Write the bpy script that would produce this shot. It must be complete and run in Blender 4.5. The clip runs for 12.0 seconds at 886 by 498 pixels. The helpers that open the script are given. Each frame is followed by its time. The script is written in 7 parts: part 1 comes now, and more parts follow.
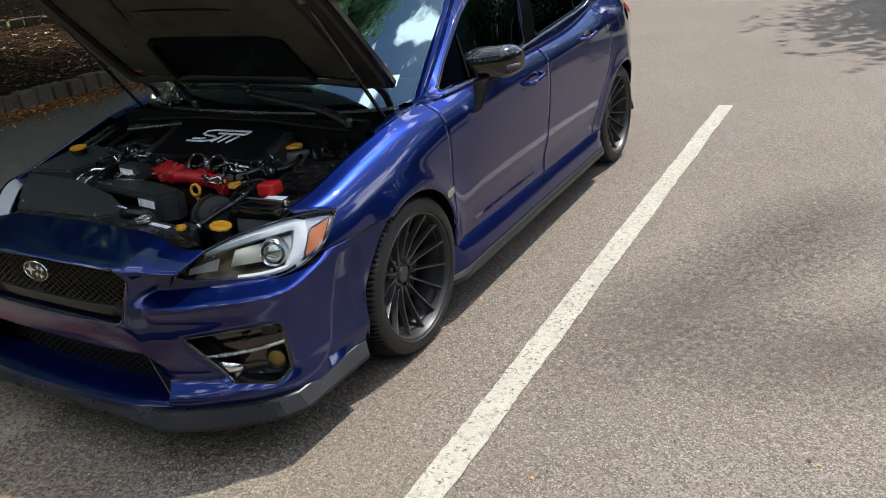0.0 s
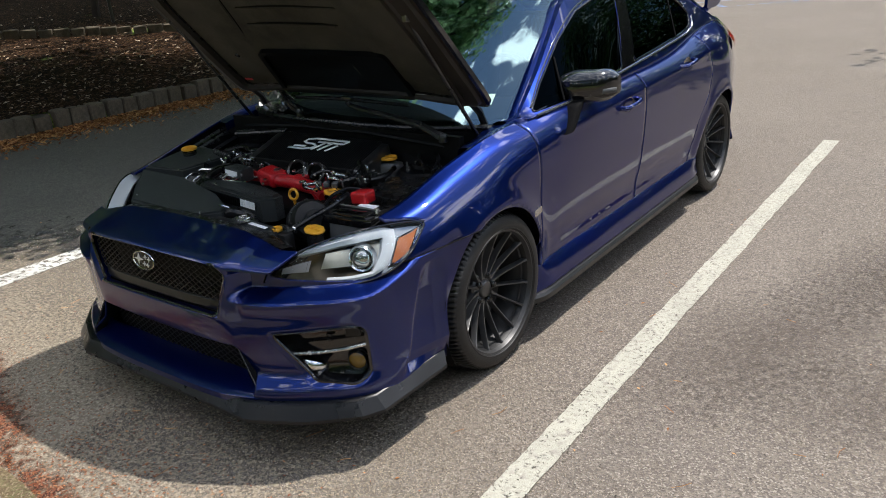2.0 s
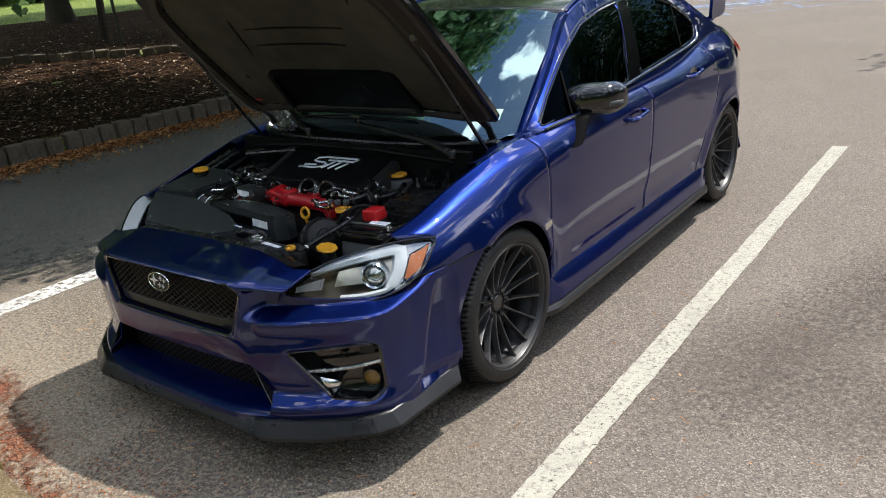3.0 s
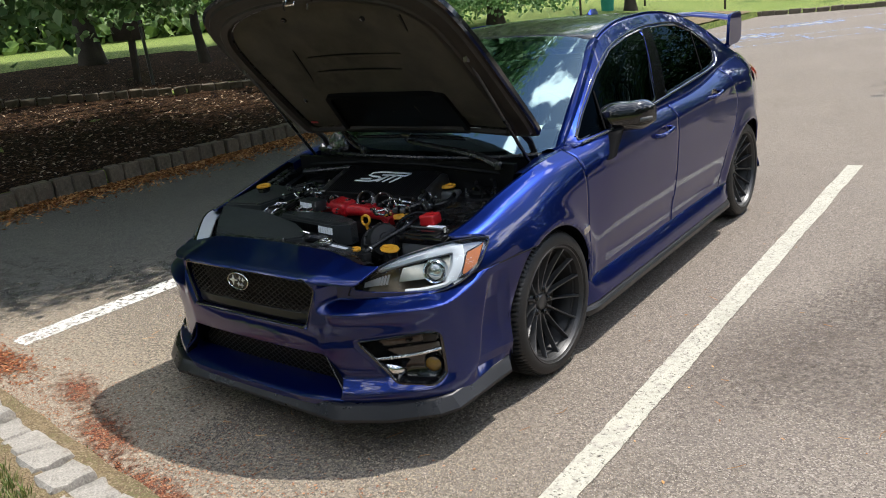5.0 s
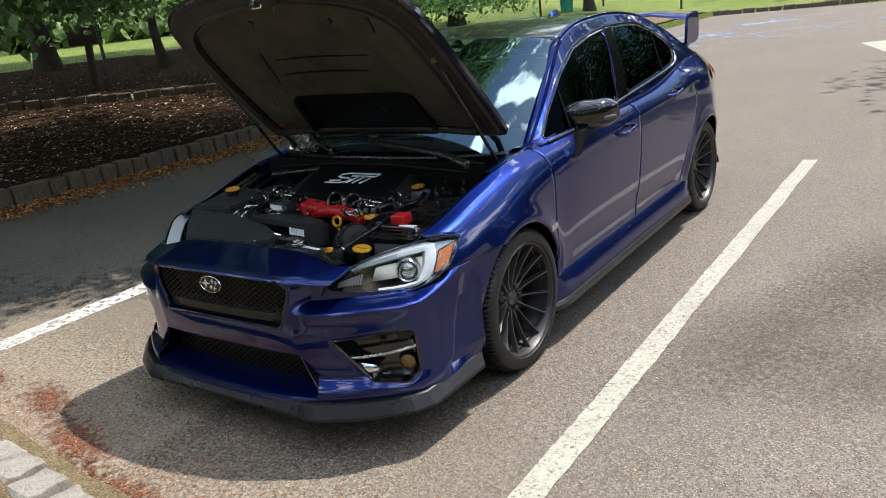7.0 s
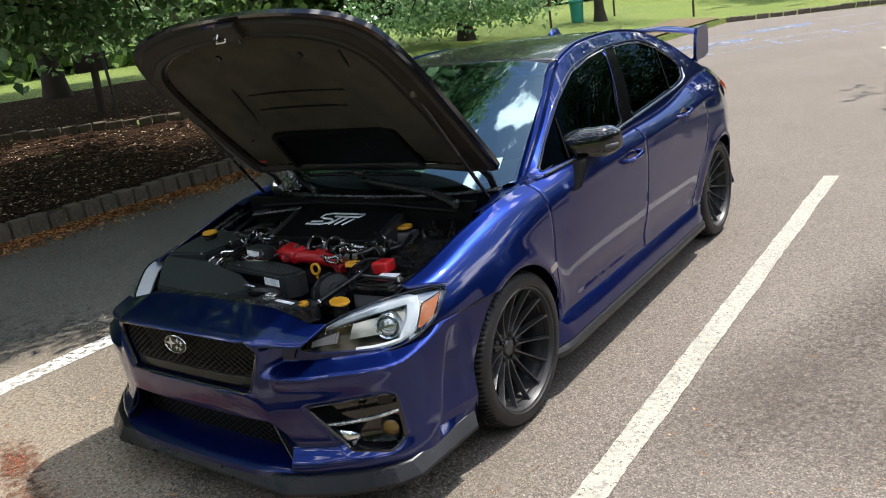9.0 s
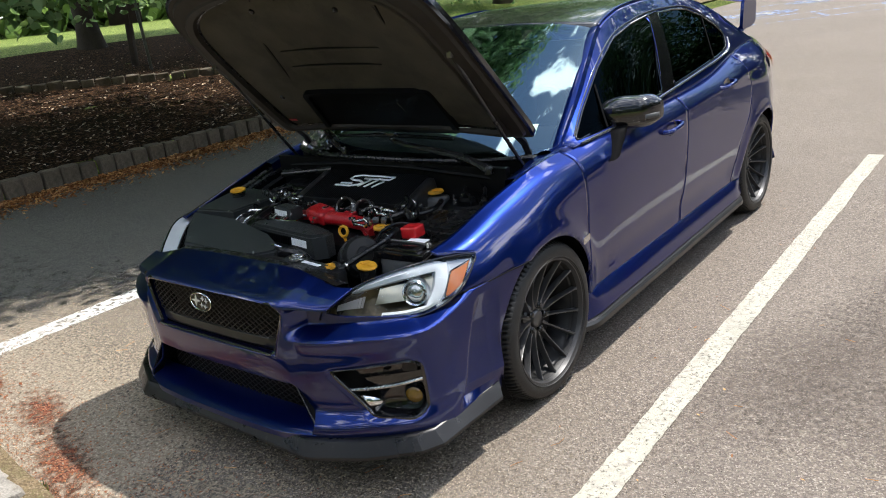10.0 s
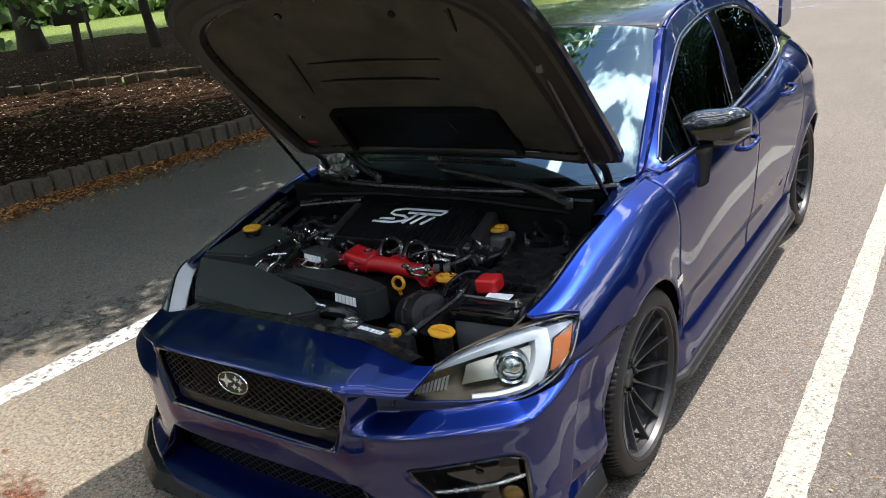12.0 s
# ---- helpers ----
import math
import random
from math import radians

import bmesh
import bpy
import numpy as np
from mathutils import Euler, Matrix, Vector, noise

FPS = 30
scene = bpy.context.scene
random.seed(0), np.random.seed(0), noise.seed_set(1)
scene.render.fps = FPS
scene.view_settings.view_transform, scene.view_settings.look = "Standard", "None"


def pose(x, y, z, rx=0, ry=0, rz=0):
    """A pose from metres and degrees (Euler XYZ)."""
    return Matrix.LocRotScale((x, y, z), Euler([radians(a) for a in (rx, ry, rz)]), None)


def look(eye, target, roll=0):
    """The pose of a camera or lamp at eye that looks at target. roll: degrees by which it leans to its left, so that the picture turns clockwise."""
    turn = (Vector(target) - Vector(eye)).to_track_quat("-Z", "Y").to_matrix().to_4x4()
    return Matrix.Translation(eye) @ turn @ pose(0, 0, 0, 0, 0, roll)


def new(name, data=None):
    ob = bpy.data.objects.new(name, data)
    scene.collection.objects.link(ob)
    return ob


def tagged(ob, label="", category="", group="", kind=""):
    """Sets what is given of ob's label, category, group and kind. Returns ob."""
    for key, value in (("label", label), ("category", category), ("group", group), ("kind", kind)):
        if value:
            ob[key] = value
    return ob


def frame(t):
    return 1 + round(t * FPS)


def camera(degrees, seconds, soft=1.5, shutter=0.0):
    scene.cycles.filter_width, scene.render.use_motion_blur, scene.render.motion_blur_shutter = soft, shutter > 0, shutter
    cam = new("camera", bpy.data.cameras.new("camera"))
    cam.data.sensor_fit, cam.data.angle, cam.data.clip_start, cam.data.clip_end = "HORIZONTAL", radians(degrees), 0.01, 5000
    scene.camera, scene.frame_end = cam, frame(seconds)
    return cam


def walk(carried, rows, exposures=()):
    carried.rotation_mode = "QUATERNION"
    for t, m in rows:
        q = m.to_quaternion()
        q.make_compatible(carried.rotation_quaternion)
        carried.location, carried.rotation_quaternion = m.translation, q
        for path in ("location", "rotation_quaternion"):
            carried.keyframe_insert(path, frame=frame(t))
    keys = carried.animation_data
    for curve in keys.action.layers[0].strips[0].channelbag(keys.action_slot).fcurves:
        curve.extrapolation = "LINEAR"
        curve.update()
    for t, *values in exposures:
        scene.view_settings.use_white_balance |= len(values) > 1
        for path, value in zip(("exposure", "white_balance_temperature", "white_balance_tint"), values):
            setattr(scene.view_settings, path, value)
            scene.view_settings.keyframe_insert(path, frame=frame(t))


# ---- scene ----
cam = camera(59.4, 12.0, soft=1.0)
PATH = [
    (0, (2.394, -2.352, 1.621), (1.457, -0.767, 0.84), -5.4),
    (0.5, (2.469, -2.38, 1.628), (1.43, -0.853, 0.861), -6.3),
    (1, (2.476, -2.381, 1.638), (1.394, -0.866, 0.906), -6.1),
    (1.5, (2.451, -2.378, 1.637), (1.358, -0.863, 0.921), -4.7),
    (2, (2.429, -2.394, 1.63), (1.299, -0.91, 0.909), -4.0),
    (2.5, (2.424, -2.399, 1.636), (1.259, -0.942, 0.915), -4.6),
    (3, (2.43, -2.409, 1.645), (1.276, -0.928, 0.957), -5.4),
    (3.2, (2.438, -2.406, 1.646), (1.308, -0.901, 0.97), -6.2),
    (4.8, (2.502, -2.707, 1.628), (1.331, -1.201, 1.029), -5.9),
    (5, (2.495, -2.756, 1.62), (1.3, -1.267, 1.025), -6.3),
    (5.5, (2.517, -2.804, 1.634), (1.315, -1.333, 1.01), -7.6),
    (6, (2.52, -2.81, 1.623), (1.388, -1.289, 0.985), -7.0),
    (6.5, (2.512, -2.817, 1.622), (1.404, -1.272, 1.002), -6.1),
    (7, (2.499, -2.805, 1.624), (1.376, -1.263, 1.023), -6.7),
    (7.5, (2.484, -2.731, 1.617), (1.367, -1.177, 1.034), -7.8),
    (7.7, (2.461, -2.682, 1.601), (1.342, -1.124, 1.036), -7.5),
    (9.3, (2.434, -2.463, 1.665), (1.26, -0.946, 1.098), -8.3),
    (9.5, (2.433, -2.456, 1.64), (1.251, -0.948, 1.065), -7.8),
    (10, (2.383, -2.437, 1.648), (1.173, -0.979, 1.006), -6.9),
    (10.5, (2.168, -2.434, 1.669), (1.006, -0.953, 0.992), -6.3),
    (11, (1.982, -2.445, 1.695), (0.931, -0.879, 1.031), -5.5),
    (11.5, (1.873, -2.362, 1.689), (0.813, -0.803, 1.021), -6.8),
    (12, (1.716, -2.221, 1.701), (0.607, -0.696, 1.034), -7.3),
]
walk(cam, [(t, look(eye, target, roll)) for t, eye, target, roll in PATH], [(0, 0.60), (1, 0.48), (2, 0.55), (3, 0.62), (5, 0.70), (7.5, 0.70), (9.5, 0.84), (12, 0.96)])

# ---- sky, sun ----
SUN_DIR = Vector((0.33, 0.78, 1.66)).normalized()      # towards the sun
world = bpy.data.worlds.new("world")
scene.world = world
world.use_nodes = True
wn, wl = world.node_tree.nodes, world.node_tree.links
wn.clear()
w_out = wn.new("ShaderNodeOutputWorld")
w_bg = wn.new("ShaderNodeBackground")
w_sky = wn.new("ShaderNodeTexSky")
w_sky.sky_type, w_sky.sun_disc = "NISHITA", False
w_sky.sun_elevation = math.asin(SUN_DIR.z)
w_sky.sun_rotation = math.atan2(SUN_DIR.x, SUN_DIR.y)
w_sky.air_density, w_sky.dust_density, w_sky.ozone_density = 1.0, 0.3, 1.0
# broken fair-weather clouds
w_co = wn.new("ShaderNodeTexCoord")
w_map = wn.new("ShaderNodeMapping")
w_map.inputs["Scale"].default_value = (1.0, 1.0, 2.2)
w_map.inputs["Location"].default_value = (2.7, 0.4, 0.0)
w_noise = wn.new("ShaderNodeTexNoise")
w_noise.inputs["Scale"].default_value = 4.6
w_noise.inputs["Detail"].default_value = 7.0
w_noise.inputs["Roughness"].default_value = 0.55
w_ramp = wn.new("ShaderNodeValToRGB")
w_ramp.color_ramp.elements[0].position, w_ramp.color_ramp.elements[1].position = 0.535, 0.60
w_mix = wn.new("ShaderNodeMix")
w_mix.data_type = "RGBA"
w_mix.inputs["B"].default_value = (23.0, 23.1, 23.4, 1)
wl.new(w_co.outputs["Generated"], w_map.inputs["Vector"])
wl.new(w_map.outputs["Vector"], w_noise.inputs["Vector"])
wl.new(w_noise.outputs["Fac"], w_ramp.inputs["Fac"])
wl.new(w_ramp.outputs["Color"], w_mix.inputs["Factor"])
wl.new(w_sky.outputs["Color"], w_mix.inputs["A"])
wl.new(w_mix.outputs["Result"], w_bg.inputs["Color"])
w_bg.inputs["Strength"].default_value = 0.135
wl.new(w_bg.outputs["Background"], w_out.inputs["Surface"])

sun = new("sun", bpy.data.lights.new("sun", "SUN"))
sun.data.energy, sun.data.angle, sun.data.color = 3.7, radians(0.53), (1.0, 0.955, 0.89)
sun.matrix_world = look(SUN_DIR * 40, (0, 0, 0))

# ---- materials ----
def mat(name, color, rough=0.5, metal=0.0, coat=0.0, coat_rough=0.04, coat_ior=1.5, spec=0.5, vary=0.0, vary_scale=6.0, grain=0.0, grain_scale=120.0,
        bump=0.0, bump_scale=90.0, flake=None, dirt=None, dirt_amount=0.0, dirt_scale=3.0, rough_vary=0.0):
    """A surface with two scales of variation: broad tone (vary), fine grain, an optional dirt colour, bump."""
    m = bpy.data.materials.new(name)
    m.use_nodes = True
    n, l = m.node_tree.nodes, m.node_tree.links
    b = n["Principled BSDF"]
    b.inputs["Roughness"].default_value = rough
    b.inputs["Metallic"].default_value = metal
    b.inputs["Coat Weight"].default_value = coat
    b.inputs["Coat Roughness"].default_value = coat_rough
    b.inputs["Coat IOR"].default_value = coat_ior
    b.inputs["Specular IOR Level"].default_value = spec
    co = n.new("ShaderNodeTexCoord").outputs["Object"]
    base = n.new("ShaderNodeRGB")
    base.outputs[0].default_value = (*color, 1)
    out = base.outputs[0]

    def noise_tex(scale, detail=5.0, rough_=0.6):
        t = n.new("ShaderNodeTexNoise")
        t.inputs["Scale"].default_value, t.inputs["Detail"].default_value, t.inputs["Roughness"].default_value = scale, detail, rough_
        l.new(co, t.inputs["Vector"])
        return t.outputs["Fac"]

    def scaled(fac, amount):
        mr = n.new("ShaderNodeMapRange")
        mr.inputs["From Min"].default_value, mr.inputs["From Max"].default_value = 0.25, 0.75
        mr.inputs["To Min"].default_value, mr.inputs["To Max"].default_value = 1 - amount, 1 + amount
        l.new(fac, mr.inputs["Value"])
        return mr.outputs["Result"]

    def times(col, fac):
        mx = n.new("ShaderNodeVectorMath")
        mx.operation = "SCALE"
        l.new(col, mx.inputs[0])
        l.new(fac, mx.inputs["Scale"])
        return mx.outputs["Vector"]

    if vary:
        out = times(out, scaled(noise_tex(vary_scale), vary))
    if grain:
        out = times(out, scaled(noise_tex(grain_scale, 2.0), grain))
    if dirt:
        ramp = n.new("ShaderNodeMapRange")
        ramp.inputs["From Min"].default_value, ramp.inputs["From Max"].default_value = 0.62 - 0.25 * dirt_amount, 0.78 - 0.2 * dirt_amount
        l.new(noise_tex(dirt_scale, 8.0, 0.65), ramp.inputs["Value"])
        mx = n.new("ShaderNodeMix")
        mx.data_type = "RGBA"
        mx.inputs["B"].default_value = (*dirt, 1)
        l.new(ramp.outputs["Result"], mx.inputs["Factor"])
        l.new(out, mx.inputs["A"])
        out = mx.outputs["Result"]
    l.new(out, b.inputs["Base Color"])
    if flake:                                             # worn through in places
        mr = n.new("ShaderNodeMapRange")
        mr.inputs["From Min"].default_value, mr.inputs["From Max"].default_value = flake[1], flake[1] + 0.05
        mr.inputs["To Min"].default_value, mr.inputs["To Max"].default_value = 1.0, 0.0
        l.new(noise_tex(flake[0], 9.0, 0.7), mr.inputs["Value"])
        l.new(mr.outputs["Result"], b.inputs["Alpha"])
    if rough_vary:
        mr = n.new("ShaderNodeMapRange")
        mr.inputs["From Min"].default_value, mr.inputs["From Max"].default_value = 0.3, 0.7
        mr.inputs["To Min"].default_value, mr.inputs["To Max"].default_value = max(0.02, rough - rough_vary), rough + rough_vary
        l.new(noise_tex(vary_scale * 2.3), mr.inputs["Value"])
        l.new(mr.outputs["Result"], b.inputs["Roughness"])
    if bump:
        bp = n.new("ShaderNodeBump")
        bp.inputs["Strength"].default_value, bp.inputs["Distance"].default_value = bump, 0.01
        l.new(noise_tex(bump_scale, 4.0), bp.inputs["Height"])
        l.new(bp.outputs["Normal"], b.inputs["Normal"])
    return m


M = {}
M["paint"] = mat("blue_pearl_paint", (0.0024, 0.0120, 0.108), 0.34, 0.85, coat=1.0, coat_rough=0.006, coat_ior=1.53, vary=0.05, vary_scale=3, grain=0.25, grain_scale=900)
M["paint"].node_tree.nodes["Principled BSDF"].inputs["Specular Tint"].default_value = (0.22, 0.28, 0.55, 1)     # the pearl stays blue at grazing angles
M["gloss_black"] = mat("gloss_black_plastic", (0.006, 0.006, 0.007), 0.12, coat=0.6, vary=0.1)
M["roof_black"] = mat("dark_roof_film", (0.012, 0.0125, 0.013), 0.14, coat=0.5, coat_rough=0.05, vary=0.25, vary_scale=4, grain=0.15)
M["satin_black"] = mat("satin_black_plastic", (0.010, 0.010, 0.0105), 0.26, vary=0.2, vary_scale=9, bump=0.08, bump_scale=400, rough_vary=0.08)
M["lip_black"] = mat("satin_black_lip", (0.008, 0.008, 0.009), 0.30, spec=0.38, vary=0.15, vary_scale=5, rough_vary=0.07, dirt=(0.05, 0.045, 0.04), dirt_amount=0.0, dirt_scale=18)
M["rubber"] = mat("tyre_rubber", (0.010, 0.010, 0.0105), 0.55, vary=0.25, vary_scale=9, grain=0.2, bump=0.1, bump_scale=300, dirt=(0.03, 0.028, 0.026), dirt_amount=0.05, dirt_scale=14)
M["hose"] = mat("hose_rubber", (0.007, 0.007, 0.0075), 0.28, spec=0.35, vary=0.2, rough_vary=0.1)
M["rim"] = mat("gunmetal_alloy", (0.105, 0.105, 0.108), 0.36, 0.75, vary=0.1, rough_vary=0.05)
M["rim_lip"] = mat("machined_rim_edge", (0.075, 0.075, 0.077), 0.42, 0.7, vary=0.08)
M["steel"] = mat("zinc_steel", (0.60, 0.59, 0.57), 0.22, 0.95, vary=0.2, vary_scale=20, rough_vary=0.1)
M["dark_metal"] = mat("dark_cast_metal", (0.10, 0.10, 0.10), 0.28, 0.8, vary=0.3, vary_scale=15, bump=0.15, bump_scale=160)
M["chrome"] = mat("chrome", (0.62, 0.62, 0.63), 0.12, 1.0, vary=0.05)
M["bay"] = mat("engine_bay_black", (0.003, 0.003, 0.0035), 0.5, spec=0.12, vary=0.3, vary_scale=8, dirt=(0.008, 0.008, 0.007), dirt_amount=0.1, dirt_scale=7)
M["wrinkle"] = mat("wrinkle_black_powder", (0.021, 0.0245, 0.026), 0.40, vary=0.15, bump=0.30, bump_scale=520)
M["red"] = mat("red_wrinkle_paint", (0.44, 0.009, 0.014), 0.30, vary=0.12, bump=0.3, bump_scale=420)
M["red_plastic"] = mat("red_plastic", (0.50, 0.012, 0.015), 0.35, vary=0.12)
M["yellow"] = mat("yellow_plastic", (0.62, 0.30, 0.018), 0.42, vary=0.12, vary_scale=30)
M["white"] = mat("white_print", (0.88, 0.89, 0.91), 0.5, vary=0.06, vary_scale=30)
M["amber"] = mat("amber_reflector", (0.32, 0.080, 0.003), 0.4, coat=0.1, vary=0.15, vary_scale=60)
M["fog_yellow"] = mat("yellow_fog_lens", (0.16, 0.09, 0.010), 0.10, coat=0.8, vary=0.2, vary_scale=50)
M["tail_red"] = mat("red_tail_lens", (0.45, 0.02, 0.018), 0.14, coat=0.9, vary=0.15, vary_scale=30)
M["silver"] = mat("bright_reflector", (0.75, 0.76, 0.78), 0.16, 1.0, vary=0.08, vary_scale=25)
M["drl"] = mat("frosted_light_guide", (0.52, 0.55, 0.58), 0.3, coat=0.5, vary=0.05)
M["clear_grey"] = mat("pale_lamp_bezel", (0.34, 0.36, 0.38), 0.25, 0.6, vary=0.15, vary_scale=14)
# darker than the alloy: shade inside the wheel is in the colour, brake disc too
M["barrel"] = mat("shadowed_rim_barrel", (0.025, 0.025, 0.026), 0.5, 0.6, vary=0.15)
M["smoked"] = mat("smoked_chrome", (0.50, 0.47, 0.38), 0.3, 1.0, vary=0.15, vary_scale=12)
# the felt's darker blotches stand in for shadowed folds
M["liner"] = mat("hood_liner_felt", (0.052, 0.045, 0.036), 0.9, vary=0.35, vary_scale=7, grain=0.15, grain_scale=260, bump=0.3, bump_scale=160, dirt=(0.026, 0.023, 0.020), dirt_amount=0.45, dirt_scale=4.5)
M["hood_inner"] = mat("hood_inner_paint", (0.026, 0.022, 0.019), 0.5, 0.0, spec=0.22, vary=0.35, vary_scale=6)
M["wing_inner"] = mat("dark_inner_wing_paint", (0.030, 0.030, 0.036), 0.30, 0.5, vary=0.3, vary_scale=12, grain=0.4, grain_scale=220, rough_vary=0.1)
M["cabin"] = mat("dark_cabin_trim", (0.012, 0.012, 0.013), 0.7, vary=0.2)
M["core"] = mat("black_core_fins", (0.020, 0.020, 0.021), 0.36, 0.5, vary=0.2, vary_scale=20)
M["mesh"] = mat("black_grille_mesh", (0.005, 0.005, 0.005), 0.45, vary=0.15)
M["grey_plastic"] = mat("grey_battery_case", (0.085, 0.088, 0.09), 0.5, vary=0.12)
M["mirror"] = mat("mirror_glass", (0.85, 0.86, 0.87), 0.02, 1.0)
M["grille_bar"] = mat("dark_carbon_weave", (0.012, 0.012, 0.012), 0.34, coat=0.2, coat_rough=0.15, spec=0.25, vary=0.3, vary_scale=14, grain=0.35, grain_scale=350)
M["wiper"] = mat("satin_wiper_black", (0.022, 0.022, 0.023), 0.14, coat=0.4, vary=0.15, vary_scale=20)
M["cowl"] = mat("weathered_cowl_plastic", (0.030, 0.030, 0.031), 0.34, vary=0.25, vary_scale=9, rough_vary=0.08, dirt=(0.07, 0.065, 0.055), dirt_amount=0.15, dirt_scale=20)
M["dash"] = mat("grey_dashboard_vinyl", (0.14, 0.145, 0.14), 0.6, vary=0.15)
M["matt_black"] = mat("matt_black_casting", (0.009, 0.009, 0.0095), 0.5, spec=0.3, vary=0.25, vary_scale=15, bump=0.15, bump_scale=120)
M["skirt"] = mat("matt_black_skirt", (0.012, 0.012, 0.013), 0.36, vary=0.2, vary_scale=5, rough_vary=0.06, dirt=(0.05, 0.045, 0.04), dirt_amount=0.1, dirt_scale=14)
M["green_sticker"] = mat("pale_green_sticker", (0.36, 0.56, 0.46), 0.6, vary=0.05)


def glass(name, tint, rough=0.0, ior=1.55):
    """Thin glass: see-through with a tint, and a sharp reflection that grows at grazing angles."""
    m = bpy.data.materials.new(name)
    m.use_nodes = True
    n, l = m.node_tree.nodes, m.node_tree.links
    n.clear()
    out = n.new("ShaderNodeOutputMaterial")
    tr = n.new("ShaderNodeBsdfTransparent")
    tr.inputs["Color"].default_value = (*tint, 1)
    gl = n.new("ShaderNodeBsdfGlossy")
    gl.inputs["Roughness"].default_value = rough
    gl.inputs["Color"].default_value = (0.66, 0.92, 1, 1)
    fr = n.new("ShaderNodeFresnel")
    fr.inputs["IOR"].default_value = ior
    mx = n.new("ShaderNodeMixShader")
    l.new(fr.outputs["Fac"], mx.inputs["Fac"])
    l.new(tr.outputs["BSDF"], mx.inputs[1])
    l.new(gl.outputs["BSDF"], mx.inputs[2])
    l.new(mx.outputs["Shader"], out.inputs["Surface"])
    return m


M["glass"] = glass("windscreen_glass", (0.70, 0.80, 0.77), ior=2.8)
M["tint"] = glass("tinted_side_glass", (0.014, 0.016, 0.015), ior=1.09)
M["trim"] = mat("polished_black_trim", (0.26, 0.27, 0.29), 0.25, 0.9, vary=0.1)
M["mesh_light"] = mat("satin_grille_mesh", (0.010, 0.010, 0.0105), 0.4, 0.0, spec=0.3, vary=0.15)
M["foil"] = mat("creased_dark_film", (0.16, 0.16, 0.165), 0.16, 0.75, vary=0.3, vary_scale=12)
M["pillar"] = mat("matt_black_pillar_film", (0.006, 0.006, 0.0065), 0.5, spec=0.01, vary=0.2)
M["pillar_gloss"] = mat("gloss_black_pillar", (0.0025, 0.0025, 0.003), 0.10, spec=0.02, vary=0.2)
M["gutter"] = mat("dark_roof_gutter", (0.10, 0.105, 0.115), 0.3, 0.8, vary=0.15)
M["badge"] = mat("satin_silver_badge", (0.80, 0.80, 0.81), 0.38, 0.6, vary=0.05)
M["lamp_inner"] = mat("smoked_lamp_housing", (0.115, 0.092, 0.060), 0.30, 0.9, vary=0.25, vary_scale=18)
M["projector"] = mat("projector_glass", (0.46, 0.46, 0.43), 0.06, 0.9, coat=1.0, vary=0.1)
M["lens"] = glass("clear_lamp_lens", (0.93, 0.94, 0.95), ior=1.22)

# ---- mesh tools ----
def part(name, bm, material, parent=None, label="", smooth=True):
    """Links a bmesh as one mesh object under a thing or a part."""
    me = bpy.data.meshes.new(name)
    bmesh.ops.recalc_face_normals(bm, faces=bm.faces)
    bm.to_mesh(me)
    bm.free()
    me.materials.append(M[material])
    if smooth:
        me.shade_smooth()
        me.set_sharp_from_angle(angle=radians(38))
    ob = new(name, me)
    if parent is not None:
        ob.parent = parent
    if label:
        tagged(ob, label)
    return ob


def thing(name, label, category, group="", at=None):
    ob = new(name)
    ob.empty_display_size = 0.1
    if at is not None:
        ob.matrix_world = at
    return tagged(ob, label, category, group)


def solid(ob, depth, offset=-1.0):
    md = ob.modifiers.new("thickness", "SOLIDIFY")
    md.thickness, md.offset = depth, offset
    return ob


def cr(pts, n):
    """A smooth curve through points, n steps from each to the next."""
    p = [Vector(q) for q in pts]
    p = [p[0] * 2 - p[1]] + p + [p[-1] * 2 - p[-2]]
    out = []
    for i in range(1, len(p) - 2):
        a, b, c, d = p[i - 1:i + 3]
        for k in range(n):
            t = k / n
            out.append(0.5 * (2 * b + (c - a) * t + (2 * a - 5 * b + 4 * c - d) * t * t + (3 * b - a - 3 * c + d) * t ** 3))
    out.append(p[-2].copy())
    return out


def herm(xs, ys, x):
    """A smooth function through (xs, ys)."""
    xs, ys = np.asarray(xs, float), np.asarray(ys, float)
    m = np.gradient(ys, xs)
    x = min(max(x, xs[0]), xs[-1])
    i = min(int(np.searchsorted(xs, x, "right")) - 1, len(xs) - 2)
    h = xs[i + 1] - xs[i]
    t = (x - xs[i]) / h
    return ((2 * t ** 3 - 3 * t * t + 1) * ys[i] + (t ** 3 - 2 * t * t + t) * h * m[i]
            + (3 * t * t - 2 * t ** 3) * ys[i + 1] + (t ** 3 - t * t) * h * m[i + 1])


def add_grid(bm, rows, close_u=False, close_v=False):
    vs = [[bm.verts.new(p) for p in r] for r in rows]
    nu, nv = len(vs), len(vs[0])
    for i in range(nu if close_u else nu - 1):
        for j in range(nv if close_v else nv - 1):
            q = (vs[i][j], vs[(i + 1) % nu][j], vs[(i + 1) % nu][(j + 1) % nv], vs[i][(j + 1) % nv])
            if len(set(q)) == 4:
                bm.faces.new(q)
    return vs


def loft(rows, close_u=False, close_v=False):
    bm = bmesh.new()
    add_grid(bm, rows, close_u, close_v)
    return bm


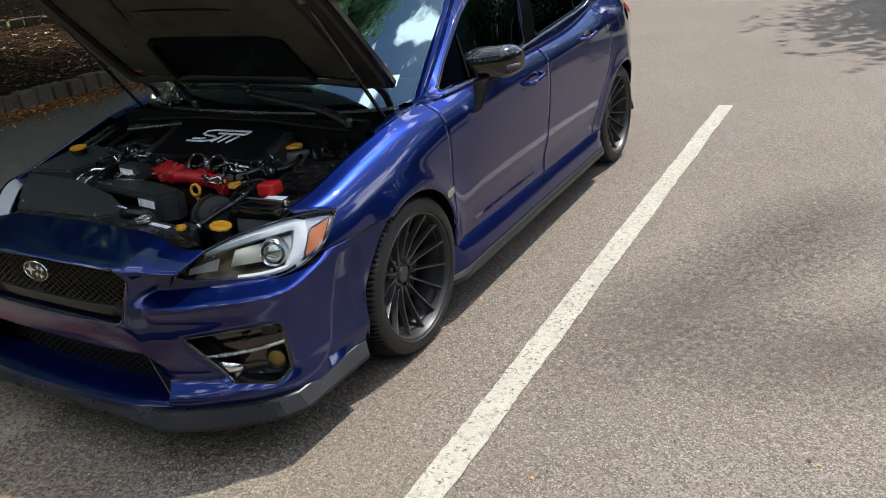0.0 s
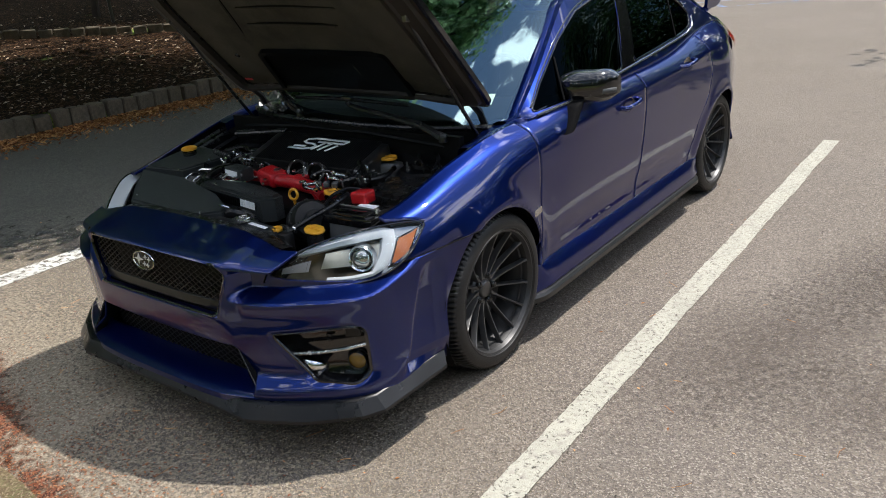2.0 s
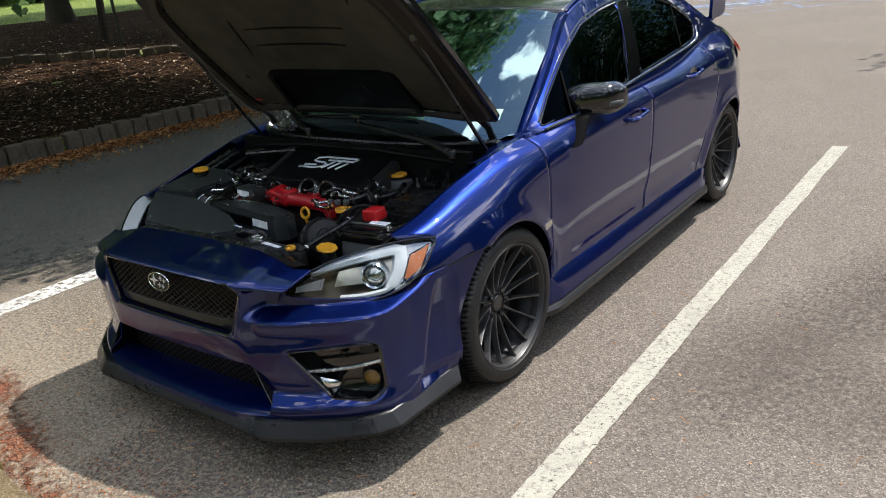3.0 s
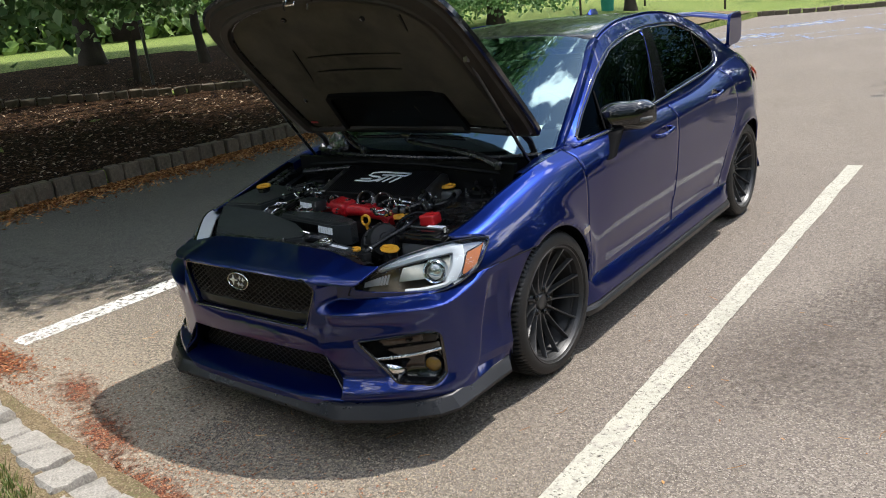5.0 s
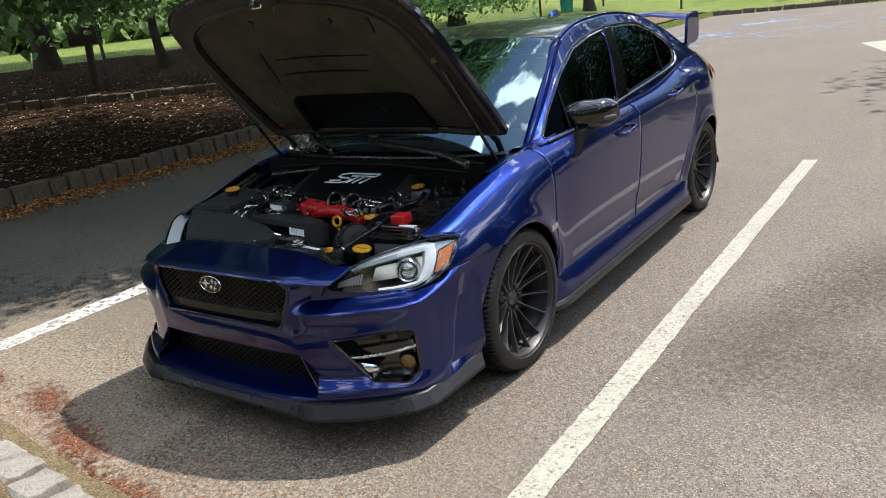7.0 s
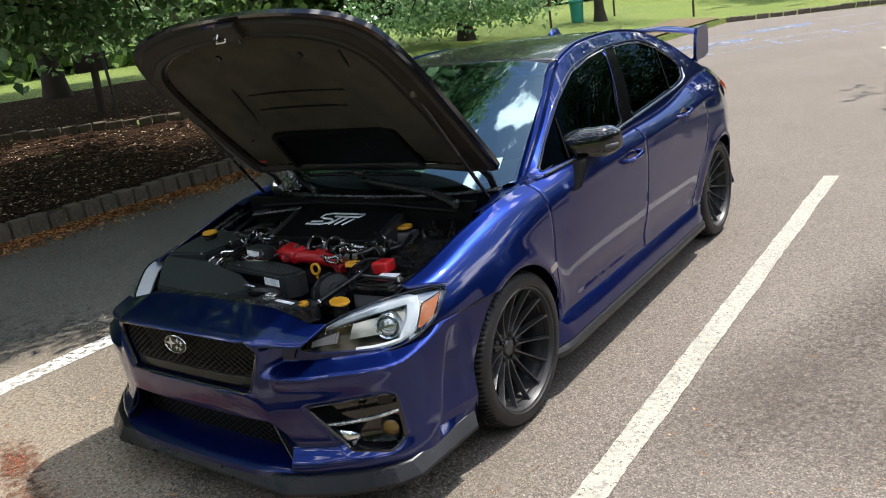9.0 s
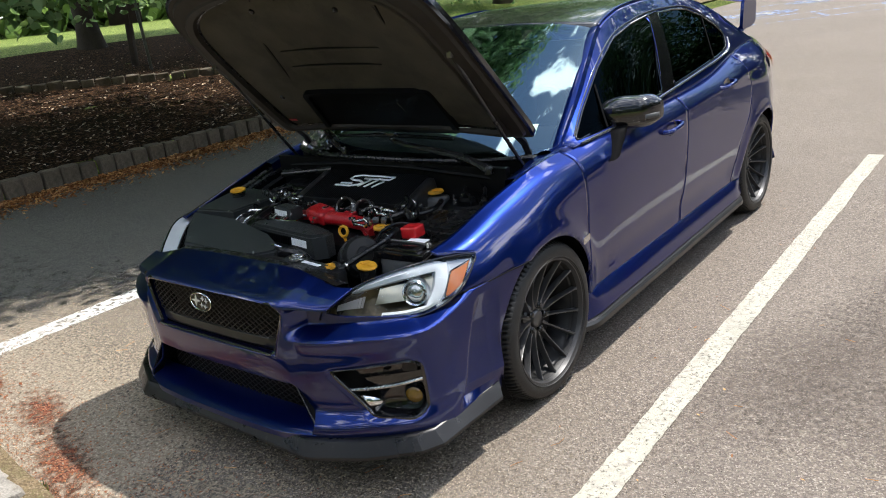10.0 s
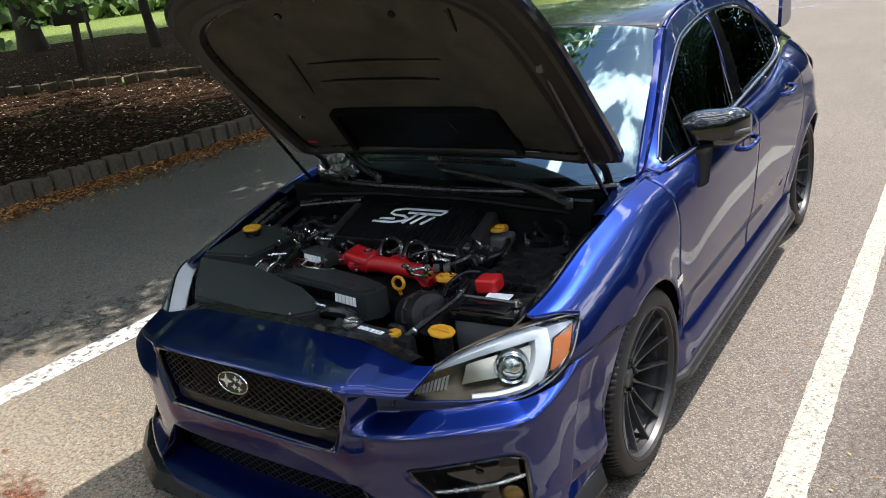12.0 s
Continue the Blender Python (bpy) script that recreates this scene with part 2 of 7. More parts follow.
def add_tube(bm, pts, r, seg=8, cap=True):
    pts = [Vector(p) for p in pts]
    radii = r if isinstance(r, (list, tuple)) else [r] * len(pts)
    rows, side = [], None
    for i, p in enumerate(pts):
        d = (pts[min(i + 1, len(pts) - 1)] - pts[max(i - 1, 0)]).normalized()
        if side is None:
            side = d.orthogonal().normalized()
        side = (side - d * side.dot(d)).normalized()
        up = d.cross(side)
        rows.append([p + radii[i] * (math.cos(a) * side + math.sin(a) * up) for a in (2 * math.pi * k / seg for k in range(seg))])
    vs = add_grid(bm, rows, close_v=True)
    if cap:
        bm.faces.new(vs[0])
        bm.faces.new(vs[-1])
    return bm


def tube(pts, r, seg=8, cap=True):
    return add_tube(bmesh.new(), pts, r, seg, cap)


def add_box(bm, size, at=Matrix(), bevel=0.0, seg=2):
    made = bmesh.ops.create_cube(bm, size=1.0, matrix=at @ Matrix.Diagonal((*size, 1)))["verts"]
    if bevel:
        edges = list({e for v in made for e in v.link_edges})
        bmesh.ops.bevel(bm, geom=edges, offset=bevel, segments=seg, affect="EDGES", clamp_overlap=True, profile=0.6)
    return bm


def box(size, at=Matrix(), bevel=0.0, seg=2):
    return add_box(bmesh.new(), size, at, bevel, seg)


def add_lathe(bm, profile, at=Matrix(), seg=32, close=False, cap=False):
    """profile: (radius, height) along local z."""
    rows = [[at @ Vector((r * math.cos(a), r * math.sin(a), h)) for a in (2 * math.pi * k / seg for k in range(seg))] for r, h in profile]
    vs = add_grid(bm, rows, close_u=close, close_v=True)
    if cap:
        for ring, (r, h) in ((vs[0], profile[0]), (vs[-1], profile[-1])):
            if r > 1e-6:
                bm.faces.new(ring)
    return bm


def lathe(profile, at=Matrix(), seg=32, close=False):
    return add_lathe(bmesh.new(), profile, at, seg, close)


def prism(outline, depth, at=Matrix(), bevel=0.0):
    """A plate with this outline in local x, y and its depth along local z."""
    bm = bmesh.new()
    a = [bm.verts.new(at @ Vector((x, y, 0))) for x, y in outline]
    b = [bm.verts.new(at @ Vector((x, y, depth))) for x, y in outline]
    bm.faces.new(a)
    top = bm.faces.new(b)
    k = len(a)
    for i in range(k):
        bm.faces.new((a[i], a[(i + 1) % k], b[(i + 1) % k], b[i]))
    if bevel:
        bmesh.ops.bevel(bm, geom=list(top.edges), offset=bevel, segments=2, affect="EDGES", clamp_overlap=True)
    return bm


def in_poly(p, poly):
    x, y = p
    hit, j = False, len(poly) - 1
    for i in range(len(poly)):
        (xi, yi), (xj, yj) = poly[i], poly[j]
        if (yi > y) != (yj > y) and x < (xj - xi) * (y - yi) / (yj - yi) + xi:
            hit = not hit
        j = i
    return hit


def near_poly(p, poly):
    best, out = 1e9, p
    for i in range(len(poly)):
        ax, ay = poly[i - 1]
        bx, by = poly[i]
        dx, dy = bx - ax, by - ay
        t = min(1, max(0, ((p[0] - ax) * dx + (p[1] - ay) * dy) / max(1e-12, dx * dx + dy * dy)))
        q = (ax + t * dx, ay + t * dy)
        d = (q[0] - p[0]) ** 2 + (q[1] - p[1]) ** 2
        if d < best:
            best, out = d, q
    return out


def circle_poly(cy, cz, r, n=72):
    return [(cy + r * math.cos(2 * math.pi * k / n), cz + r * math.sin(2 * math.pi * k / n)) for k in range(n)]


def rounded(poly, r, n=4):
    """The outline with its corners rounded."""
    out = []
    k = len(poly)
    for i in range(k):
        a, b, c = Vector(poly[i - 1]), Vector(poly[i]), Vector(poly[(i + 1) % k])
        ra = min(r, (a - b).length * 0.45)
        rc = min(r, (c - b).length * 0.45)
        p, q = b + (a - b).normalized() * ra, b + (c - b).normalized() * rc
        for t in (j / n for j in range(n + 1)):
            out.append(tuple((1 - t) ** 2 * p + 2 * t * (1 - t) * b + t * t * q))
    return out


def patch(grid, place, cuts=(), keeps=()):
    """A surface over a grid of 2D coordinates, set in space by place(a, b); cuts: outlines taken out of it; keeps: outlines that it is trimmed to."""
    grid = [[tuple(q) for q in row] for row in grid]
    nu, nv = len(grid), len(grid[0])
    gone = set()
    for poly, inside in [(p, True) for p in cuts] + [(p, False) for p in keeps]:
        xs, ys = [q[0] for q in poly], [q[1] for q in poly]
        lo, hi = (min(xs), min(ys)), (max(xs), max(ys))

        def out_here(q):
            if not (lo[0] <= q[0] <= hi[0] and lo[1] <= q[1] <= hi[1]):
                return not inside
            return in_poly(q, poly) == inside
        bad = [[out_here(grid[i][j]) for j in range(nv)] for i in range(nu)]
        snap = set()
        for i in range(nu - 1):
            for j in range(nv - 1):
                cs = ((i, j), (i + 1, j), (i + 1, j + 1), (i, j + 1))
                count = sum(bad[a][b] for a, b in cs)
                if count == 4:
                    gone.add((i, j))
                elif count:
                    snap.update(c for c in cs if bad[c[0]][c[1]])
        for i, j in snap:
            grid[i][j] = near_poly(grid[i][j], poly)
    bm = bmesh.new()
    vs = {}

    def vert(i, j):
        if (i, j) not in vs:
            vs[i, j] = bm.verts.new(place(*grid[i][j]))
        return vs[i, j]
    for i in range(nu - 1):
        for j in range(nv - 1):
            if (i, j) not in gone:
                bm.faces.new((vert(i, j), vert(i + 1, j), vert(i + 1, j + 1), vert(i, j + 1)))
    bmesh.ops.remove_doubles(bm, verts=bm.verts, dist=0.0004)
    return bm


def flip_x(bm):
    for v in bm.verts:
        v.co.x = -v.co.x
    bmesh.ops.reverse_faces(bm, faces=bm.faces)
    return bm

# ---- setting materials ----
def ground_mat(name, base, second, speck_light, speck_dark, rough, speck_scale, bump, patch_scale=0.7, patches=None, soft=None, spec=0.25):
    """Broken stony or earthy ground: two tones, light and dark specks, bump; patches: (colour, scale, lo, hi) laid over."""
    m = bpy.data.materials.new(name)
    m.use_nodes = True
    n, l = m.node_tree.nodes, m.node_tree.links
    b = n["Principled BSDF"]
    b.inputs["Roughness"].default_value = rough
    b.inputs["Specular IOR Level"].default_value = spec
    co = n.new("ShaderNodeTexCoord").outputs["Object"]

    def fac(kind, scale, lo, hi, detail=6.0):
        t = n.new("ShaderNodeTexNoise" if kind == "noise" else "ShaderNodeTexVoronoi")
        t.inputs["Scale"].default_value = scale
        if kind == "noise":
            t.inputs["Detail"].default_value = detail
            t.inputs["Roughness"].default_value = 0.62
        l.new(co, t.inputs["Vector"])
        mr = n.new("ShaderNodeMapRange")
        mr.inputs["From Min"].default_value, mr.inputs["From Max"].default_value = lo, hi
        if kind == "noise":
            l.new(t.outputs["Fac"], mr.inputs["Value"])
        else:
            sp = n.new("ShaderNodeSeparateColor")
            l.new(t.outputs["Color"], sp.inputs["Color"])
            l.new(sp.outputs["Red"], mr.inputs["Value"])
        return mr.outputs["Result"], t

    def mix(a, colour, f):
        mx = n.new("ShaderNodeMix")
        mx.data_type = "RGBA"
        l.new(f, mx.inputs["Factor"])
        l.new(a, mx.inputs["A"])
        mx.inputs["B"].default_value = (*colour, 1)
        return mx.outputs["Result"]
    rgb = n.new("ShaderNodeRGB")
    rgb.outputs[0].default_value = (*base, 1)
    out = mix(rgb.outputs[0], second, fac("noise", patch_scale, 0.38, 0.66)[0])
    for colour, scale, lo, hi in patches or ():
        out = mix(out, colour, fac("noise", scale, lo, hi, 8.0)[0])
    out = mix(out, speck_dark, fac("voronoi", speck_scale, 0.55, 0.62)[0])
    light, _ = fac("voronoi", speck_scale * 1.37, 0.84, 0.88)
    out = mix(out, speck_light, light)
    fine, ft = fac("noise", speck_scale * 2.3, 0.3, 0.7, 3.0)
    sc = n.new("ShaderNodeVectorMath")
    sc.operation = "SCALE"
    mr = n.new("ShaderNodeMapRange")
    mr.inputs["To Min"].default_value, mr.inputs["To Max"].default_value = 0.72, 1.28
    l.new(fine, mr.inputs["Value"])
    l.new(out, sc.inputs[0])
    l.new(mr.outputs["Result"], sc.inputs["Scale"])
    l.new(sc.outputs["Vector"], b.inputs["Base Color"])
    if soft:                                              # thins out towards the sheet's edge, in grains
        at = n.new("ShaderNodeAttribute")
        at.attribute_name = "cover"
        f1, _ = fac("noise", soft[0], 0.30, 0.70, 9.0)
        ad = n.new("ShaderNodeMath")
        ad.operation = "ADD"
        l.new(at.outputs["Fac"], ad.inputs[0])
        l.new(f1, ad.inputs[1])
        mr2 = n.new("ShaderNodeMapRange")
        mr2.inputs["From Min"].default_value, mr2.inputs["From Max"].default_value = 1.0 - soft[1], 1.0 + soft[1]
        l.new(ad.outputs[0], mr2.inputs["Value"])
        l.new(mr2.outputs["Result"], b.inputs["Alpha"])
    vd = n.new("ShaderNodeTexVoronoi")
    vd.inputs["Scale"].default_value = speck_scale
    l.new(co, vd.inputs["Vector"])
    bp = n.new("ShaderNodeBump")
    bp.inputs["Strength"].default_value, bp.inputs["Distance"].default_value = bump, 0.006
    l.new(vd.outputs["Distance"], bp.inputs["Height"])
    l.new(bp.outputs["Normal"], b.inputs["Normal"])
    return m


M["asphalt"] = ground_mat("worn_asphalt", (0.172, 0.144, 0.118), (0.210, 0.178, 0.148), (0.295, 0.258, 0.218), (0.126, 0.106, 0.090), 0.85, 130, 0.75, 0.55,
                          [((0.156, 0.134, 0.118), 0.9, 0.56, 0.80), ((0.25, 0.228, 0.204), 0.35, 0.55, 0.8)])
M["sandy"] = ground_mat("sandy_worn_asphalt", (0.325, 0.275, 0.208), (0.28, 0.238, 0.180), (0.44, 0.38, 0.30), (0.24, 0.195, 0.148), 0.9, 140, 0.8, 1.1,
                        [((0.33, 0.28, 0.22), 2.3, 0.55, 0.80)], soft=(60, .60))
M["red_dirt"] = ground_mat("reddish_pollen_dirt", (0.20, 0.066, 0.034), (0.24, 0.11, 0.062), (0.33, 0.20, 0.13), (0.065, 0.026, 0.018), 0.95, 150, 0.9, 3.0, soft=(22, .35))
# dark mulch, toned down further to carry the deep shade under the trees
M["mulch"] = ground_mat("shade_dark_leaf_mulch", (0.019, 0.010, 0.005), (0.030, 0.016, 0.009), (0.10, 0.058, 0.033), (0.010, 0.007, 0.006), 0.95, 34, 1.0, 1.2, [((0.060, 0.038, 0.024), 1.4, 0.56, 0.72)], spec=0.03)
M["grass_ground"] = ground_mat("mown_grass", (0.130, 0.185, 0.030), (0.185, 0.225, 0.048), (0.28, 0.30, 0.10), (0.055, 0.095, 0.016), 0.95, 28, 1.0, 0.4, [((0.20, 0.17, 0.09), 0.7, 0.60, 0.75)])
M["verge"] = ground_mat("dry_dirt_verge", (0.200, 0.145, 0.085), (0.105, 0.100, 0.045), (0.235, 0.180, 0.115), (0.125, 0.090, 0.052), 0.95, 110, 0.8, 2.5)
M["line_paint"] = mat("worn_white_road_paint", (0.42, 0.402, 0.330), 0.75, vary=0.12, vary_scale=4, grain=0.16, grain_scale=160, bump=0.6, bump_scale=170, dirt=(0.26, 0.23, 0.20), dirt_amount=0.45, dirt_scale=40, flake=(75, 0.57))
M["old_paint"] = mat("flaking_white_road_paint", (0.60, 0.59, 0.55), 0.75, vary=0.12, vary_scale=4, grain=0.16, grain_scale=160, bump=0.6, bump_scale=170, dirt=(0.25, 0.22, 0.19), dirt_amount=0.5, dirt_scale=16, flake=(24, 0.53))
M["blue_paint"] = mat("faded_blue_road_paint", (0.20, 0.28, 0.47), 0.8, vary=0.2, vary_scale=2, flake=(6, 0.46))
M["granite"] = mat("weathered_granite", (0.285, 0.262, 0.230), 0.85, vary=0.5, vary_scale=5, grain=0.35, grain_scale=130, bump=0.7, bump_scale=45, dirt=(0.12, 0.10, 0.075), dirt_amount=0.35, dirt_scale=9)
M["granite_dark"] = mat("mossy_granite", (0.125, 0.100, 0.072), 0.9, vary=0.35, vary_scale=4, grain=0.3, grain_scale=90, bump=0.8, bump_scale=30, dirt=(0.055, 0.05, 0.035), dirt_amount=0.5, dirt_scale=5)
M["bark"] = mat("tree_bark", (0.040, 0.030, 0.023), 0.95, vary=0.35, vary_scale=3, grain=0.3, grain_scale=40, bump=1.0, bump_scale=22)
M["sign_wood"] = mat("dark_sign_wood", (0.045, 0.030, 0.022), 0.8, vary=0.3, vary_scale=9, bump=0.4, bump_scale=60)
M["sign_blue"] = mat("blue_sign_face", (0.05, 0.20, 0.50), 0.5, vary=0.1)
M["green_plastic"] = mat("green_plastic_bin", (0.02, 0.22, 0.16), 0.5, vary=0.15)


def leaf_mat(name, a, b, c, trans):
    m = bpy.data.materials.new(name)
    m.use_nodes = True
    n, l = m.node_tree.nodes, m.node_tree.links
    n.clear()
    out = n.new("ShaderNodeOutputMaterial")
    geo = n.new("ShaderNodeNewGeometry")
    ramp = n.new("ShaderNodeValToRGB")
    ramp.color_ramp.elements[0].color, ramp.color_ramp.elements[1].color = (*a, 1), (*c, 1)
    mid = ramp.color_ramp.elements.new(0.55)
    mid.color = (*b, 1)
    l.new(geo.outputs["Random Per Island"], ramp.inputs["Fac"])
    d = n.new("ShaderNodeBsdfPrincipled")
    d.inputs["Roughness"].default_value = 0.5 if trans else 0.8
    d.inputs["Specular IOR Level"].default_value = 0.5 if trans else 0.2
    l.new(ramp.outputs["Color"], d.inputs["Base Color"])
    if trans:
        t = n.new("ShaderNodeBsdfTranslucent")
        l.new(ramp.outputs["Color"], t.inputs["Color"])
        mx = n.new("ShaderNodeMixShader")
        mx.inputs["Fac"].default_value = trans
        l.new(d.outputs["BSDF"], mx.inputs[1])
        l.new(t.outputs["BSDF"], mx.inputs[2])
        l.new(mx.outputs["Shader"], out.inputs["Surface"])
    else:
        l.new(d.outputs["BSDF"], out.inputs["Surface"])
    return m


M["leaf"] = leaf_mat("linden_leaves", (0.085, 0.185, 0.062), (0.220, 0.375, 0.155), (0.44, 0.57, 0.33), 0.55)
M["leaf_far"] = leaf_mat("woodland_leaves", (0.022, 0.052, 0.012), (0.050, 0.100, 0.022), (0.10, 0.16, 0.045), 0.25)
# brighter copy of the woodland leaves, with sunlight in the colour
M["leaf_lit"] = leaf_mat("sunlit_hedge_leaves", (0.075, 0.140, 0.030), (0.170, 0.270, 0.065), (0.30, 0.41, 0.14), 0.5)
M["litter"] = leaf_mat("dry_leaf_litter", (0.12, 0.045, 0.014), (0.30, 0.120, 0.035), (0.62, 0.36, 0.15), 0.0)
# dry litter; its brightest leaves stand in for flecks of sun on the bed
M["litter_pale"] = leaf_mat("sun_flecked_leaf_litter", (0.060, 0.026, 0.011), (0.150, 0.080, 0.040), (0.70, 0.56, 0.42), 0.0)
M["litter_red"] = leaf_mat("reddish_catkins", (0.13, 0.035, 0.018), (0.24, 0.085, 0.035), (0.40, 0.19, 0.09), 0.0)
M["grass"] = leaf_mat("grass_blades", (0.060, 0.110, 0.018), (0.130, 0.175, 0.035), (0.30, 0.27, 0.12), 0.25)


# ---- ground ----
def terrain(x, y):
    z = -0.04
    if x < -6.3:
        z = 0.18 + 0.1 * min(11.5, -6.3 - x) + 0.012 * max(0, -17.8 - x)
    if y > 28.6 + 0.05 * (x + 1.5):
        z = max(z, 0.11 + 0.035 * min(30, y - 28.6))
    if y < -1.66 - 0.094 * (x + 1.07):
        z = max(z, 0.085)
    return z


xs = sorted(set([-400, -200, -120, -80, -60, -45, -35, -28, -23] + list(np.arange(-20, -6.2, 1.0)) + [-6.34, -6.30, -6.2] + list(np.arange(-6, 12, 1.5)) + [14, 20, 30, 45, 70, 120, 200, 400]))
ys = sorted(set([-400, -200, -100, -60, -30, -20, -12, -8, -5, -3.5, -2.6, -2.2, -1.9, -1.7, -1.4] + list(np.arange(-1, 28, 2.0)) + [28.3, 28.7, 29.5, 31, 34, 38, 44, 52, 58, 80, 120, 200, 400]))
bm = loft([[Vector((x, y, terrain(x, y))) for y in ys] for x in xs])
tagged(part("ground", bm, "grass_ground", None), "sunlit mown grass ground reaching to the trees", "ground", kind="structure")

# car park surface
bm = bmesh.new()
lot = [(-6.32, -9.0), (-6.32, 28.75), (14.0, 29.3), (60, 31), (60, -7.35), (-6.32, -1.115)]
bm.faces.new([bm.verts.new((x, y, 0.0)) for x, y in lot])
tagged(part("road", bm, "asphalt", None), "worn brown-grey asphalt of a car park", "asphalt", kind="structure")


def blob(cx, cy, rx, ry, n, rough_, seed, z, turn=0.0):
    rnd = random.Random(seed)
    ph = [rnd.uniform(0, 6.28) for _ in range(5)]
    pts = []
    for k in range(n):
        a = 2 * math.pi * k / n
        r = 1 + rough_ * sum(math.sin((j + 2) * a + ph[j]) / (j + 1.5) for j in range(5)) + rnd.uniform(-.06, .06)
        x, y = rx * r * math.cos(a), ry * r * math.sin(a)
        pts.append(Vector((cx + x * math.cos(turn) - y * math.sin(turn), cy + x * math.sin(turn) + y * math.cos(turn), z)))
    bm = bmesh.new()
    bm.faces.new([bm.verts.new(p) for p in pts])
    return bm


def soft_sheet(name, rows, cover, material, label, category):
    """A thin sheet whose material thins out by the given cover (0 to 1) at each point."""
    bm = loft(rows)
    ob = tagged(part(name, bm, material, None), label, category, kind="structure")
    at = ob.data.attributes.new("cover", "FLOAT", "POINT")
    at.data.foreach_set("value", [c for r in cover for c in r])
    return ob


# the bay's pale sandy strip along the kerb
xs_ = np.arange(-3.4, 3.4, .1)
fr = np.linspace(0, 1, 12)
soft_sheet("sandy_strip", [[Vector((x, (-1.58 - .094 * (x + 1.07)) * (1 - f) + (.25 + .3 * math.sin(x * 1.1)) * f, .003)) for f in fr] for x in xs_],
           [[1.0 - 1.1 * f + (.25 if x < -.2 else -.10) - max(0, x - .6) * .35 - max(0, -2.3 - x) * 1.1 for f in fr] for x in xs_], "sandy", "pale sandy asphalt in front of the kerb", "asphalt")

# the lane's greyer asphalt under the trees, with their shade put into its dark colour
M["lane"] = ground_mat("shade_grey_asphalt", (0.098, 0.094, 0.080), (0.122, 0.118, 0.100), (0.22, 0.21, 0.18), (0.060, 0.058, 0.050), 0.85, 130, 0.85, 0.55, [((0.150, 0.142, 0.118), 0.8, 0.56, 0.78)], soft=(9, .5))
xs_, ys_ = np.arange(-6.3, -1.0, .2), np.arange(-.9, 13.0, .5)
soft_sheet("lane_shade", [[Vector((x, y, .002)) for y in ys_] for x in xs_],
           [[min(1.4, max(-.6, (-1.75 - x) * 1.1, )) - max(0, y - 9) * .4 - max(0, .6 - y) * .55 for y in ys_] for x in xs_], "lane", "grey asphalt of the lane, darkened for the trees' shade", "asphalt")


def stripe(name, x0, x1, y0, y1, material, label, seed, z=0.006, slant=0.0):
    """A painted line along y with ragged edges."""
    rnd = random.Random(seed)
    n = int((y1 - y0) / .035)
    def edge(x, o):
        return [(x + rnd.uniform(-.003, .003) + .006 * noise.noise(Vector((y * 1.9, o, seed))), y) for y in (y0 + (y1 - y0) * k / n for k in range(n + 1))]
    a, b = edge(x0, 0), edge(x1, 7.3)
    bm = loft([[Vector((p[0] - slant * (p[1] - 1.9), p[1], z)) for p in q] for q in (a, b)])
    return tagged(part(name, bm, material, None), label, "road marking", kind="structure")


stripe("parking_line", 1.252, 1.367, -1.80, 4.285, "line_paint", "worn white painted parking line", 1, slant=.0045)
stripe("parking_line", -2.240, -2.055, -1.02, 4.285, "old_paint", "flaking white painted parking line", 2)

# accessible bays far off: blue hatching and blue squares with white shapes
bm = bmesh.new()


def ground_bar(bm, a, b, w, z=0.006):
    a, b = Vector((*a, z)), Vector((*b, z))
    s = (b - a).normalized().cross(Vector((0, 0, 1))) * w / 2
    bm.faces.new([bm.verts.new(p) for p in (a - s, b - s, b + s, a + s)])


for a, b in (((-4.3, 14.9), (2.0, 20.6)), ((-4.9, 16.3), (1.4, 22.2)), ((-3.2, 15.9), (-3.9, 17.25)), ((-1.9, 17.1), (-2.6, 18.5)), ((-.6, 18.25), (-1.3, 19.7)), ((.7, 19.4), (0.0, 20.9)), ((-5.4, 20.5), (-3.0, 23.4)), ((-3.0, 23.4), (-.6, 26.0))):
    ground_bar(bm, a, b, .12)
tagged(part("bay_hatching", bm, "blue_paint", None), "faded blue hatching of the accessible bays", "road marking", kind="structure")
for cx, cy in ((-4.0, 18.8), (-3.2, 22.3)):
    tagged(part("bay_square", blob(cx, cy, 1.0, .75, 20, .08, 4, .006, .7), "blue_paint", None), "faded blue square of an accessible bay", "road marking", kind="structure")
    bm = bmesh.new()
    for p, q in (((-.5, -.25), (.1, .1)), ((.1, .1), (.45, -.1)), ((-.1, -.3), (.3, .35))):
        ground_bar(bm, (cx + p[0], cy + p[1]), (cx + q[0], cy + q[1]), .16, .010)
    tagged(part("bay_symbol", bm, "line_paint", None), "worn white symbol painted on blue", "road marking", kind="structure")
bm = bmesh.new()
bm.faces.new([bm.verts.new((x, y, .006)) for x, y in ((.42, 14.3), (1.15, 12.1), (1.75, 12.6), (1.2, 14.8))])
tagged(part("road_arrow", bm, "line_paint", None), "white painted arrow on the asphalt", "road marking", kind="structure")


